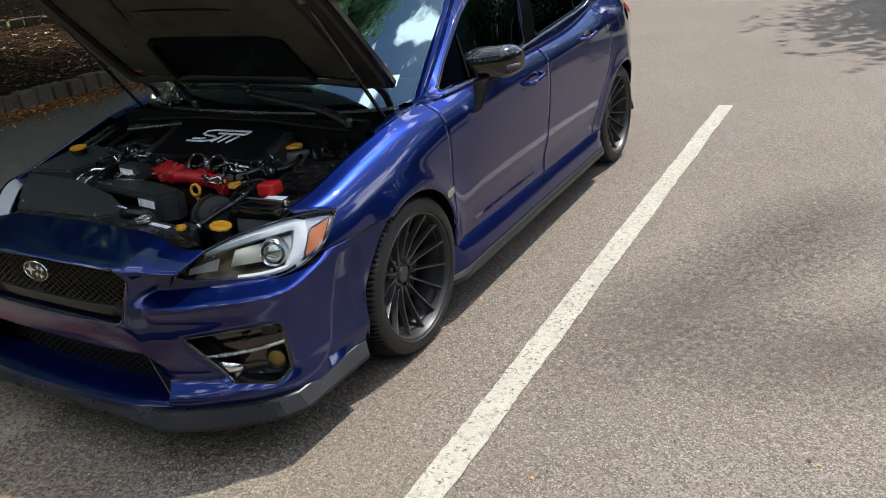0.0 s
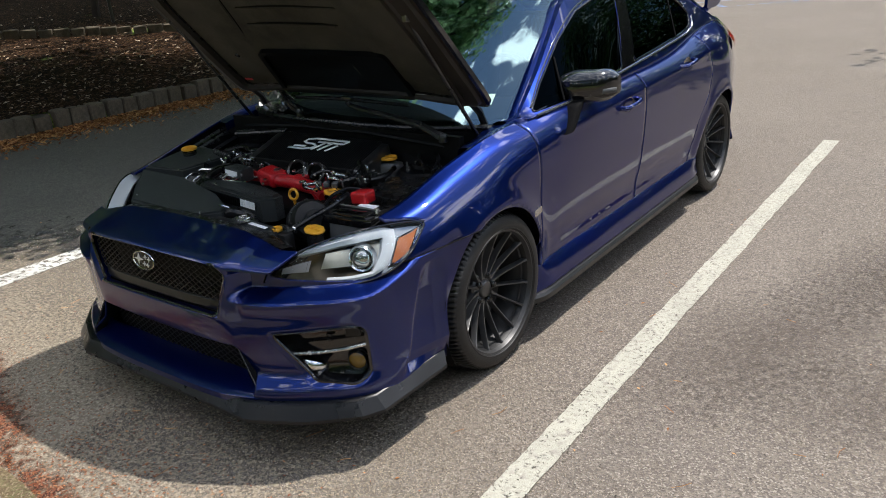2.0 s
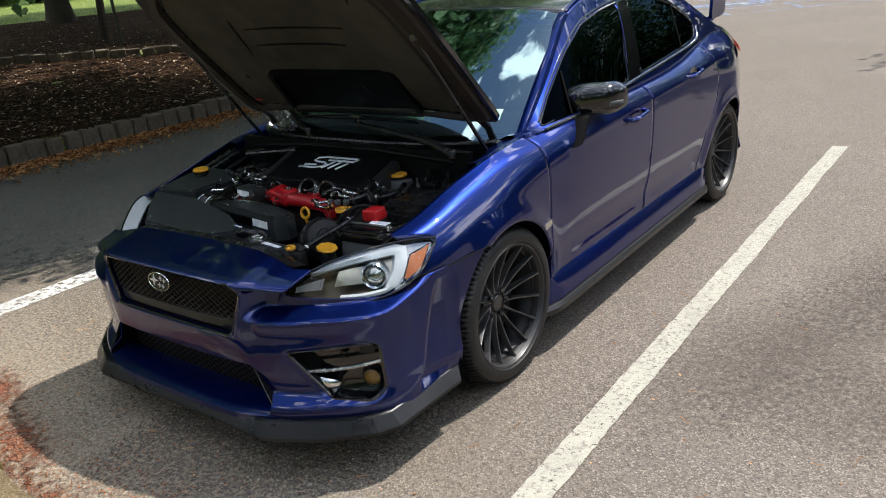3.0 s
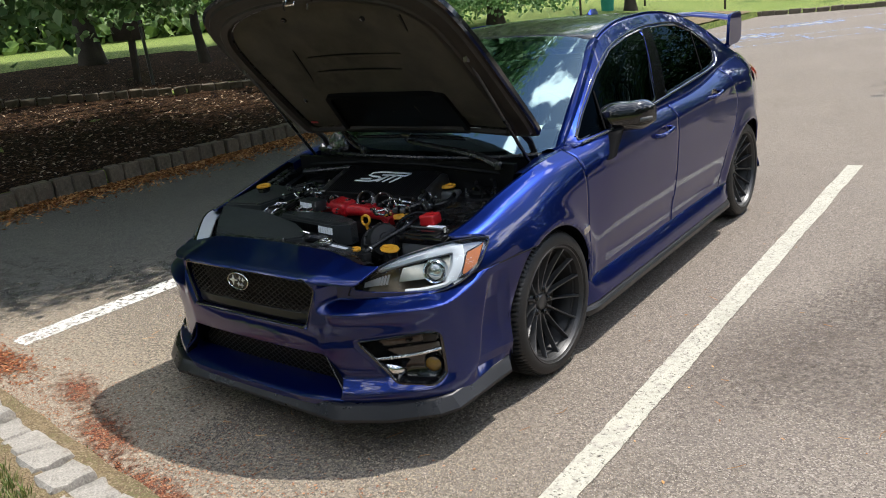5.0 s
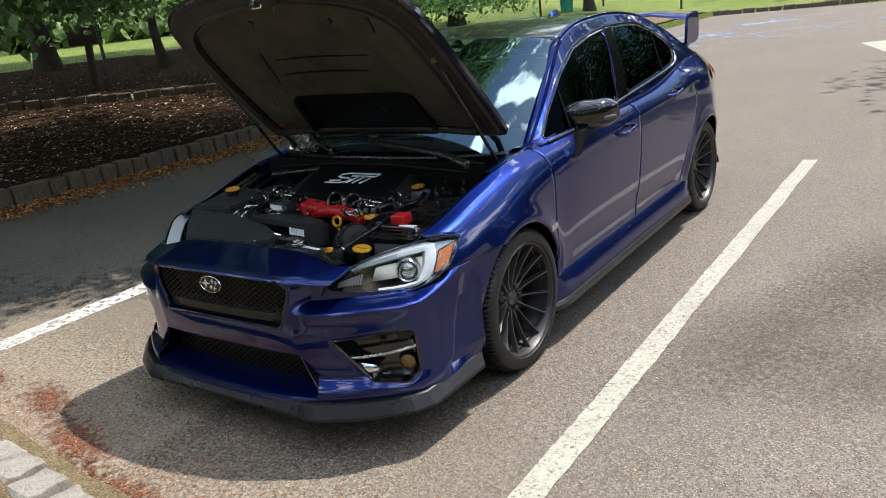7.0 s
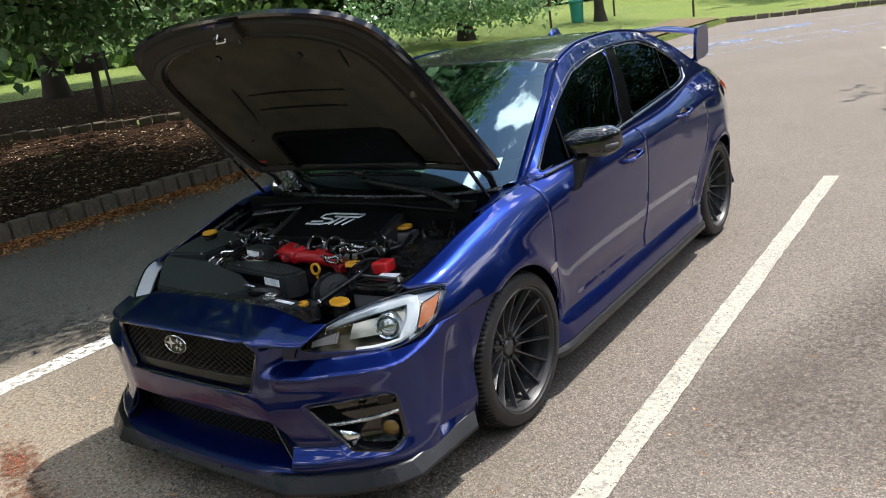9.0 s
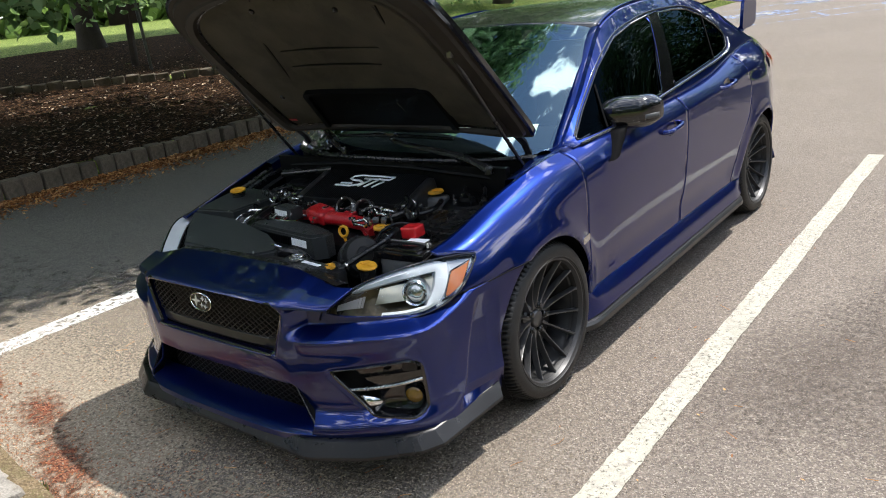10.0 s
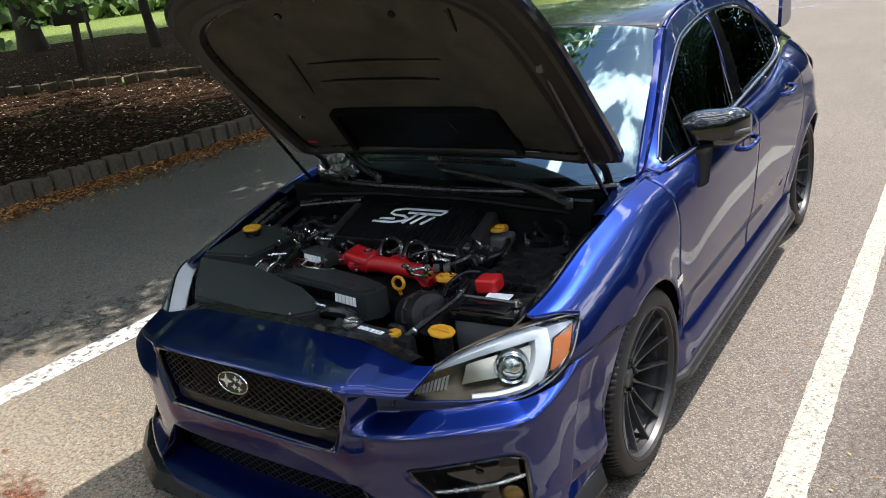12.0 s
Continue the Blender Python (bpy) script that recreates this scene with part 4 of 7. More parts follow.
# body side sections: (y, seven points x, z from sill to top edge)
SIDE = [
    (-0.66, ((.700, .30), (.760, .40), (.795, .52), (.800, .62), (.780, .690), (.740, .735), (.690, .755))),
    (-0.42, ((.790, .17), (.838, .30), (.862, .48), (.868, .62), (.848, .705), (.800, .772), (.728, .797))),
    (-0.15, ((.825, .17), (.862, .33), (.882, .50), (.888, .64), (.870, .755), (.815, .833), (.738, .866))),
    (0.12, ((.835, .17), (.870, .34), (.886, .51), (.892, .66), (.880, .795), (.832, .882), (.756, .922))),
    (0.36, ((.830, .17), (.858, .32), (.876, .50), (.886, .66), (.886, .808), (.852, .898), (.768, .944))),
    (0.60, ((.830, .17), (.858, .32), (.880, .50), (.894, .66), (.898, .810), (.878, .905), (.838, .952))),
    (1.20, ((.830, .17), (.860, .32), (.884, .50), (.902, .68), (.908, .840), (.888, .928), (.842, .972))),
    (1.90, ((.830, .17), (.862, .32), (.888, .50), (.906, .69), (.912, .870), (.886, .955), (.832, .998))),
    (2.40, ((.830, .17), (.866, .34), (.896, .51), (.912, .68), (.908, .870), (.868, .985), (.790, 1.050))),
    (2.80, ((.825, .18), (.866, .35), (.898, .52), (.910, .68), (.896, .870), (.838, .995), (.742, 1.072))),
    (3.00, ((.800, .20), (.838, .36), (.860, .53), (.866, .70), (.848, .880), (.800, .995), (.720, 1.066))),
    (3.20, ((.740, .24), (.780, .38), (.806, .55), (.812, .71), (.790, .890), (.735, .995), (.668, 1.058))),
    (3.42, ((.640, .30), (.690, .40), (.722, .58), (.726, .73), (.704, .890), (.660, .985), (.600, 1.045))),
    (3.58, ((.500, .32), (.560, .42), (.600, .60), (.604, .74), (.585, .890), (.550, .975), (.500, 1.035))),
]
SIDE_Y = [s[0] for s in SIDE]


def side_section(y):
    ctl = [(herm(SIDE_Y, [s[1][k][0] for s in SIDE], y), 0, herm(SIDE_Y, [s[1][k][1] for s in SIDE], y)) for k in range(7)]
    return [(p.x, p.z) for p in cr(ctl, 5)]


SIDE_CACHE = {}


def side_x(y, z):
    key = round(y, 3)
    if key not in SIDE_CACHE:
        sec = side_section(key)
        SIDE_CACHE[key] = ([s[1] for s in sec], [s[0] for s in sec])
    zs, xs = SIDE_CACHE[key]
    x = float(np.interp(z, zs, xs))
    for cy in (0.0, AXLE_R):                      # flared wheel arches
        r = math.hypot(y - cy, z - HUB_Z)
        if ARCH_R - 0.01 < r < ARCH_R + 0.25:
            x += 0.016 * math.exp(-((r - ARCH_R) / 0.055) ** 2)
    # crease along the doors, and the scalloped lower door
    x += 0.006 * math.exp(-((z - (0.845 + 0.045 * y)) / 0.022) ** 2) * (0.5 < y < 2.9)
    x -= 0.010 * math.exp(-((z - 0.40) / 0.07) ** 2) * min(1, max(0, (y - 0.35) / 0.2)) * min(1, max(0, (2.3 - y) / 0.2))
    return x


def side_place(y, z):
    return Vector((side_x(y, z), y, z))


def side_grid(y0, y1, step=0.02, z_min=0.0):
    n = max(2, int(round((y1 - y0) / step)))
    grid = []
    for i in range(n + 1):
        y = y0 + (y1 - y0) * i / n
        zs = [s[1] for s in side_section(y)]
        lo = max(zs[0], z_min)
        fine = []
        for k in range(49):
            f = k / 48
            fine.append(float(np.interp(f, np.linspace(0, 1, len(zs)), zs)))
        fine = [max(lo, q) for q in fine]
        # keep rows increasing
        if z_min > zs[0]:
            top = zs[-1]
            fine = [lo + (top - lo) * (k / 48) for k in range(49)]
        grid.append([(y, q) for q in fine])
    return grid


LAMP_CUT = [(-0.385, 0.748), (-0.52, 0.670), (-0.60, 0.632), (-0.95, 0.56), (-0.95, 0.95), (-0.53, 0.95), (-0.50, 0.774), (-0.44, 0.768)]
ARCH_F, ARCH_B = circle_poly(0, HUB_Z, ARCH_R), circle_poly(AXLE_R, HUB_Z, ARCH_R)
REAR_DOOR_EDGE = [(1.397, 0.02), (2.0, 0.02), (2.17, 0.30), (2.24, 0.55), (2.37, 0.70), (2.42, 0.84), (2.36, 1.2), (1.397, 1.2)]
QUARTER_KEEP = [(2.006, 0.02), (2.176, 0.30), (2.246, 0.55), (2.376, 0.70), (2.426, 0.84), (2.366, 1.2), (4.0, 1.2), (4.0, 0.02)]
SEAM = [(-1.0, -0.2), (0.02, -0.2), (0.02, 0.646), (-1.0, 0.646)]

for side in (1, -1):
    for name, y0, y1, zmin, cuts, keeps in (
            ("front_fender", -0.66, 0.3312, 0.0, [LAMP_CUT, ARCH_F, SEAM], []),
            ("front_door", 0.3330, 1.3868, 0.285, [], []),
            ("rear_door", 1.3888, 2.46, 0.285, [ARCH_B], [REAR_DOOR_EDGE]),
            ("rear_quarter", 1.98, 3.58, 0.0, [ARCH_B], [QUARTER_KEEP])):
        bm = patch(side_grid(y0, y1, 0.009 if name == "front_fender" else 0.018, zmin), side_place, cuts, keeps)
        if side < 0:
            flip_x(bm)
        panel = solid(part(name, bm, "paint", car), 0.012)
        if name == "front_fender":                          # rolled edge over the lamp, shut line over the bumper
            part("fender_edge", tube([Vector((side * p.x, p.y, p.z)) for p in cr([side_place(y, z) - Vector((.003, 0, 0)) for y, z in ((-.387, .750), (-.41, .760), (-.44, .768), (-.47, .772), (-.50, .774))], 4)], .0055, 8), "paint", panel)
            part("panel_gap", tube([Vector((side * (side_x(y, .647) + .001), y, .647)) for y in np.linspace(-.59, -.17, 16)], .0028, 5), "bay", panel)
    # painted sill under the doors, stepping out to the skirt
    rows = []
    for y in np.linspace(0.27, 2.33, 40):
        w = min(1, (y - 0.27) / 0.10, (2.33 - y) / 0.10)
        top = side_x(y, .318)
        rows.append([Vector((side * px, y, pz)) for px, pz in ((.835, .312), (top + .001, .318), (top + .008, .312), (.870 + .016 * w, .258), (.880 + .018 * w, .212), (.872 + .018 * w, .196), (.82, .176), (.74, .172))])
    part("side_sill", loft(rows), "paint", car)
    # black skirt blade below the sill
    rows = []
    for y in np.linspace(0.25, 2.30, 40):
        w = min(1, max(0, (y - 0.25) / 0.07)) * min(1, max(0.25, (2.30 - y) / 0.05))
        x1 = .884 + .030 * w
        rows.append([Vector((side * px, y, pz)) for px, pz in ((.80, .210), (.864, .210), (x1 - .006, .204), (x1 + .004, .192), (x1 + .002, .168), (.86, .158), (.80, .156))])
    part("side_skirt", loft(rows, close_v=True), "skirt", car, "satin black side skirt blade")
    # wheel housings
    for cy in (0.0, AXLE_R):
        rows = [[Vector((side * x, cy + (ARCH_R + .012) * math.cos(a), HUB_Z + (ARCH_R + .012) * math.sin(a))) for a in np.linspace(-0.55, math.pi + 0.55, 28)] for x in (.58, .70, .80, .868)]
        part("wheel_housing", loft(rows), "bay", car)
        edge = [Vector((side * (side_x(cy + ARCH_R * math.cos(a), HUB_Z + ARCH_R * math.sin(a)) - .006), cy + ARCH_R * math.cos(a), HUB_Z + ARCH_R * math.sin(a))) for a in np.linspace(-0.35, math.pi + 0.35, 48) if cy > 0 or math.cos(a) > 0 or HUB_Z + ARCH_R * math.sin(a) > .64]
        part("arch_edge", tube(edge, 0.005, 6), "paint", car)

# painted jambs behind the door gaps
for side in (1, -1):
    for gy in (.332, 1.388):
        rows = []
        for z in np.linspace(.30, side_section(gy)[-1][1] - .004, 30):
            rows.append([Vector((side * (side_x(gy, z) - d), gy + o, z)) for o, d in ((-.012, .006), (0, .0035), (.012, .006))])
        part("door_jamb", loft(rows), "paint", car)

# ---- front bumper ----
PLAN = cr([(0, -.968, 0), (.20, -.966, 0), (.36, -.957, 0), (.43, -.940, 0), (.547, -.901, 0), (.670, -.834, 0), (.757, -.772, 0), (.817, -.707, 0), (.848, -.617, 0), (.864, -.48, 0), (.880, -.32, 0), (.889, -.10, 0)], 8)
PLAN_S = [0.0]
for i in range(1, len(PLAN)):
    PLAN_S.append(PLAN_S[-1] + (PLAN[i] - PLAN[i - 1]).length)
PLAN_LEN = PLAN_S[-1]
BUMP_Z = [.195, .225, .252, .272, .290, .305, .335, .39, .43, .47, .51, .555, .61, .655, .690, .706, .713, .721, .733, .751, .770]
BUMP_K = [1.045, 1.072, 1.078, 1.066, 1.026, .995, .985, .988, .994, .999, 1.003, 1.005, 1.003, .998, .990, .984, .974, .950, .888, .788, .682]
OPENINGS = []                                             # (outline, chamfer width, chamfer depth)


def plan_at(u):
    s = abs(u)
    x = float(np.interp(s, PLAN_S, [p.x for p in PLAN]))
    y = float(np.interp(s, PLAN_S, [p.y for p in PLAN]))
    return (x if u >= 0 else -x), y


def u_of_x(x):
    return math.copysign(float(np.interp(abs(x), [p.x for p in PLAN], PLAN_S)), x)


def u_of_y(y):
    return float(np.interp(y, [p.y for p in PLAN], PLAN_S))


def bump_place(u, z):
    x, y = plan_at(u)
    k = herm(BUMP_Z, BUMP_K, z)
    e = min(1, max(0, (abs(x) - .33) / .25))
    e = e * e * (3 - 2 * e)                               # eases from the middle of the top panel to its ends
    k += .12 * e * min(1, max(0, (z - .712) / .058))
    wrap = min(1, max(0, (-0.36 - y) / 0.25))
    kk = 1 + (k - 1) * wrap
    y2 = -0.36 + (y + 0.36) * kk if y < -0.36 else y
    x2 = x * (1 - 0.03 * max(0, (z - 0.62) / 0.17) * wrap - 0.035 * max(0, (0.30 - z) / 0.1) * (1 - wrap) - 0.012 * math.exp(-((z - .42) / .07) ** 2) * (1 - wrap))
    s = abs(x)
    # the ledge under the lamp: above it the skin steps back to the lens
    side_ = min(1, max(0, (y + .70) / .24))
    dz = z - (.576 + .060 * side_ ** 1.3 + .02 * (s - .6))
    step = min(1, max(0, dz / .034))
    step = step * step * (3 - 2 * step)
    depth = .080 * min(1, max(0, (s - .405) / .055)) * (1 - min(1, max(0, (y + .66) / .26)))
    depth *= 1 - .85 * min(1, max(0, (z - .668) / .024)) * min(1, max(0, (.70 - s) / .05))
    ax, ay = plan_at(u - .006)
    bx, by = plan_at(u + .006)
    tx, ty = bx - ax, by - ay
    ln = math.hypot(tx, ty)
    y2 -= 0.009 * (math.exp(-(dz / .015) ** 2) if dz > 0 else math.exp(-(dz / .030) ** 2)) * min(1, max(0, (s - .44) / .03)) * (1 - side_)
    x2, y2 = x2 - ty / ln * depth * step, y2 + tx / ln * depth * step
    # the corner between fog lamp and wheel: a crease that runs down and forwards to the lip, hollow behind it
    if y > -.80:
        c = y + .47 + .30 * (.62 - z)
        hollow = min(1, max(0, c / .030)) * math.exp(-(max(0, c) / .16) ** 2) * min(1, max(0, (.62 - z) / .10)) * min(1, max(0, (z - .235) / .03)) * min(1, max(0, (-.345 - y) / .06))
        x2 -= math.copysign(.024, x) * hollow
    for poly, cw, cd in OPENINGS:
        if min(q[0] for q in poly) - cw < u < max(q[0] for q in poly) + cw and min(q[1] for q in poly) - cw < z < max(q[1] for q in poly) + cw:
            q = near_poly((u, z), poly)
            dist = math.hypot(q[0] - u, q[1] - z)
            if dist < cw and (poly is not GRILLE or q[1] > .515):
                y2 += cd * (1 - dist / cw) * min(1, max(0, (.702 - z) / .03))
    if z > .655:                                          # the top edge falls away towards the lamps
        z = .655 + (z - .655) * (1 - .10 * min(1, s / .36) ** 2 - .31 * e)
    return Vector((x2, y2, z))


def xz(pts):
    return [(u_of_x(x), z) for x, z in pts]


GRILLE = rounded(xz([(-.372, .704), (.372, .704), (.402, .660), (.338, .508), (-.338, .508), (-.402, .660)]), 0.016)
INTAKE = rounded(xz([(-.400, .408), (.400, .408), (.494, .268), (.486, .238), (-.486, .238), (-.494, .268)]), 0.012)
FOG = rounded([(u_of_x(.540), .462), (u_of_x(.70), .480), (u_of_x(.775), .486), (u_of_x(.804), .470), (u_of_x(.806), .300), (u_of_x(.786), .276), (u_of_x(.672), .292), (u_of_x(.648), .304)], 0.022)
FOG_L = [(-a, b) for a, b in FOG]
LAMP = [(u_of_x(.535), .644), (u_of_x(.60), .632), (u_of_x(.70), .624), (u_of_y(-.72), .615), (u_of_y(-.64), .624), (u_of_y(-.56), .654), (u_of_y(-.30), .654), (u_of_y(-.30), .9), (u_of_x(.585), .9), (u_of_x(.600), .765), (u_of_x(.580), .715), (u_of_x(.545), .672)]
LAMP_L = [(-a, b) for a, b in LAMP]
END = [(u_of_y(-.62), .648), (PLAN_LEN + 1, .646), (PLAN_LEN + 1, 1), (u_of_y(-.62), 1)]
END_L = [(-a, b) for a, b in END]
ARCHCUT = [(u_of_y(y) if y < -.1 else PLAN_LEN + .1, z) for y, z in circle_poly(0, HUB_Z, ARCH_R) if y < 0.02]
ARCHCUT_L = [(-a, b) for a, b in ARCHCUT]

OPENINGS += [(GRILLE, .018, .012), (FOG, .014, .008), (FOG_L, .014, .008)]
us = np.linspace(-PLAN_LEN, PLAN_LEN, 561)
zs_ = np.interp(np.linspace(0, 1, 270), np.linspace(0, 1, len(BUMP_Z)), BUMP_Z)
bumper = part("front_bumper", patch([[(u, z) for z in zs_] for u in us], bump_place,
              [GRILLE, INTAKE, FOG, FOG_L, LAMP, LAMP_L, END, END_L, ARCHCUT, ARCHCUT_L]), "paint", car)
solid(bumper, 0.010)


def outline_tube(name, poly, r, material, parent, push=0.0, label=""):
    pts = [bump_place(*q) + Vector((0, push, 0)) for q in poly]
    pts.append(pts[0])
    return part(name, tube(pts, r, 8, cap=False), material, parent, label)


def wire_mesh(poly, dx, dz, r, push, place=bump_place):
    """Diamond wire mesh that fills an outline of the bumper, set back by push."""
    bm = bmesh.new()
    us_, zs2 = [q[0] for q in poly], [q[1] for q in poly]
    lo, hi, zl, zh = min(us_), max(us_), min(zs2), max(zs2)
    span = int((hi - lo) / dx) + 2
    tall = int((zh - zl) / dz) + 2
    for sgn in (1, -1):
        for k in range(-tall, span + tall):
            run = []
            for j in range(0, 2 * tall + 1):
                q = (lo + k * dx + sgn * j * dx / 2, zl + j * dz / 2)
                if in_poly(q, poly):
                    run.append(place(*q) + Vector((0, push, 0)))
                else:
                    if len(run) > 1:
                        add_tube(bm, run, r, 4, False)
                    run = []
            if len(run) > 1:
                add_tube(bm, run, r, 4, False)
    return bm


def backing(poly, push, step=24):
    lo, hi = min(q[0] for q in poly), max(q[0] for q in poly)
    zl, zh = min(q[1] for q in poly), max(q[1] for q in poly)
    grid = [[(u, z) for z in np.linspace(zl, zh, 10)] for u in np.linspace(lo, hi, step)]
    return patch(grid, lambda u, z: bump_place(u, z) + Vector((0, push, 0)))


outline_tube("grille_surround", GRILLE, 0.0065, "gloss_black", bumper, 0.005, "gloss black grille surround")
part("grille_mesh", wire_mesh(rounded(xz([(-.372, .704), (.372, .704), (.402, .660), (.360, .562), (-.360, .562), (-.402, .660)]), 0.016), 0.0335, 0.0215, 0.0024, 0.030), "mesh_light", bumper, "black diamond wire mesh")
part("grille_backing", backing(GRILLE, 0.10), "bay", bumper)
# inner sleeve that gives the grille opening its depth, and the glossy bar along its foot
for p0, p1, m_ in ((0.0, 0.032, "paint"), (0.032, 0.10, "gloss_black")):
    rows = [[bump_place(*q) + Vector((0, p, 0)) for q in GRILLE + GRILLE[:1]] for p in (p0, p1)]
    part("grille_sleeve", loft(rows), m_, bumper)
chamfers = OPENINGS[:]
OPENINGS.clear()
rows = []
for x in np.linspace(-.342, .342, 31):
    e = 1 - (abs(x) / .342) ** 6
    rows.append([bump_place(u_of_x(x), z) + Vector((0, p, 0)) for z, p in ((.508, .042), (.526, .034 - .008 * e), (.556, .034 - .006 * e), (.568, .042), (.572, .06), (.508, .06))])
part("grille_bar", loft(rows, close_v=True), "grille_bar", bumper, "dark woven carbon grille bar")
OPENINGS += chamfers
outline_tube("intake_edge", INTAKE, 0.003, "satin_black", bumper, 0.004)


def intake_place(u, z):
    x, _ = plan_at(u)
    return Vector((x, -.888 + .05 * (x / .5) ** 4, z))


low_mouth = rounded(xz([(-.405, .405), (.405, .405), (.484, .278), (.480, .268), (-.480, .268), (-.484, .278)]), 0.01)
part("intake_mesh", wire_mesh(low_mouth, 0.036, 0.023, 0.0024, 0.0, intake_place), "mesh", bumper, "black diamond wire mesh")
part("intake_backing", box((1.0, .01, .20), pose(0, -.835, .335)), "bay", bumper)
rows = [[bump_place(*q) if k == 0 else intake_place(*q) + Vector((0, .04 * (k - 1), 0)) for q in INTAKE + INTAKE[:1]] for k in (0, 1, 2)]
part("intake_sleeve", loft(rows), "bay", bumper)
# painted shelf under the mouth, sloping from the mesh down to the lip
rows = []
for x in np.linspace(-.500, .500, 41):
    f = bump_place(u_of_x(x), .238)
    e = min(1, (.500 - abs(x)) / .02)
    rows.append([Vector((x, f.y - .002, f.z - .02)), Vector((x, f.y - .002, f.z + .002)), Vector((x, f.y + .006, f.z + .007)), Vector((x * .995, f.y + .05, f.z + .013)), Vector((x * .985, -.884, .274 + .02 * (1 - e))), Vector((x * .985, -.87, .20))])
part("mouth_shelf", loft(rows), "paint", bumper)

# oval badge with plain raised shapes
emblem_at = pose(0.0, -0.966, 0.660, 84, 0, 0)
oval = [(0.062 * math.cos(a), 0.033 * math.sin(a)) for a in (2 * math.pi * k / 40 for k in range(40))]
emblem = part("emblem", prism([(x * .93, y * .9) for x, y in oval], 0.006, emblem_at), "satin_black", bumper, "dark oval badge with a chrome rim")
part("emblem_rim", tube([emblem_at @ Vector((x, y, 0.006)) for x, y in oval + oval[:1]], 0.0026, 8, False), "chrome", bumper, "chrome badge rim")
for bx, by, bs in ((-.026, .003, .027), (.014, .014, .012), (.034, .008, .012), (.006, -.011, .012), (.026, -.015, .011)):
    star = [(bx + bs * (1 if k % 2 == 0 else .3) * math.cos(k * math.pi / 4), by + bs * (.8 if k % 2 == 0 else .26) * math.sin(k * math.pi / 4)) for k in range(8)]
    part("badge_shape", prism(star, 0.003, emblem_at @ Matrix.Translation((0, 0, .006))), "badge", bumper)

# fog lamp recesses
for side in (1, -1):
    F = [(side * a, b) for a, b in FOG]
    fog = part("fog_recess", loft([[bump_place(*q) + Vector((-side * d * .25, d, 0)) for q in F + F[:1]] for d in (0.0, .02, .075)]), "gloss_black", car, "deep gloss black fog lamp recess")
    part("recess_back", patch([[(u, z) for z in np.linspace(.265, .51, 14)] for u in np.linspace(side * min(q[0] for q in FOG), side * max(q[0] for q in FOG), 24)],
         lambda u, z: bump_place(u, z) + Vector((-side * .016, .062, 0)), [], [F]), "gloss_black", fog)
    part("recess_edge", tube([bump_place(*q) + Vector((0, .002, 0)) for q in F + F[:1]], .006, 6, False), "gloss_black", fog)
    # bright bar, louvre slots, round lamp, triangular facet
    bar = [bump_place(side * u, z) + Vector((-side * .004, .018, 0)) for u, z in ((u_of_x(.588), .382), (u_of_x(.66), .389), (u_of_x(.74), .398), (u_of_x(.801), .408))]
    part("sensor_housing", box((.052, .022, .046), Matrix.Translation(bump_place(side * u_of_x(.765), .458) + Vector((-side * .012, .042, 0))) @ pose(0, 0, 0, 0, 0, side * 34), .006), "hose", fog)
    part("fog_bar", tube(cr(bar, 5), .0075, 8), "steel", fog, "brushed metal bar")
    lamp_at = bump_place(side * u_of_x(.765), .338) + Vector((-side * .012, .042, 0))
    m = look(lamp_at, lamp_at + Vector((side * .45, -1, 0))) @ pose(0, 0, 0, 0, 180, 0)
    part("fog_lamp", lathe([(.034, -.02), (.037, .0), (.034, .008), (.030, .006)], m, 28), "satin_black", fog)
    part("fog_lens", lathe([(.0301, .004), (.025, .009), (.013, .012), (0.0, .013)], m, 28), "fog_yellow", fog, "yellow fog lamp lens")
    for k in range(3):
        c = bump_place(side * u_of_x(.69), .428 + .018 * k) + Vector((0, .046, 0))
        part("louvre", box((.020, .012, .010), Matrix.Translation(c), .002), "satin_black", fog)
    tri = [bump_place(side * u_of_x(x), z) + Vector((-side * .004, d, 0)) for x, z, d in ((.604, .368, .010), (.690, .336, .030), (.665, .300, .012))]
    bm = bmesh.new()
    bm.faces.new([bm.verts.new(p) for p in tri])
    solid(part("fog_facet", bm, "silver", fog), .004)

# black front lip: flat front run, swept corners, blades before the wheels; foot and top edge
LIP_FOOT = [(0, -1.015), (.26, -1.018), (.490, -1.022), (.520, -1.013), (.686, -.930), (.834, -.804), (.872, -.732), (.878, -.60), (.882, -.50), (.888, -.395)]
LIP_TOP = [(0, -.988), (.26, -.991), (.476, -.996), (.504, -.986), (.662, -.910), (.804, -.794), (.838, -.733), (.845, -.60), (.852, -.50), (.862, -.372)]
rows = []
for sgn in (-1, 1):
    for k in (range(9, -1, -1) if sgn < 0 else range(1, 10)):
        (bx, by), (tx, ty) = LIP_FOOT[k], LIP_TOP[k]
        zt, zb = .234 + .010 * max(0, k - 6) / 3, .176 + .008 * max(0, k - 6) / 3
        back = Vector((-.04 if k > 6 else (-.03 if k > 2 else 0), .01 if k > 6 else .05, 0))
        pts = [Vector((tx, ty, zt - .004)) + back, Vector((tx, ty, zt)) + back * .15, Vector((tx, ty, zt - .003)), Vector((tx + (bx - tx) * .45, ty + (by - ty) * .45, zt - .022)), Vector((bx, by, zb + .012)), Vector((bx, by, zb)), Vector((bx, by, zb - .004)) + back * .3, Vector((bx, by, zb)) + back * 1.6]
        rows.append([Vector((sgn * q.x, q.y, q.z)) for q in pts])
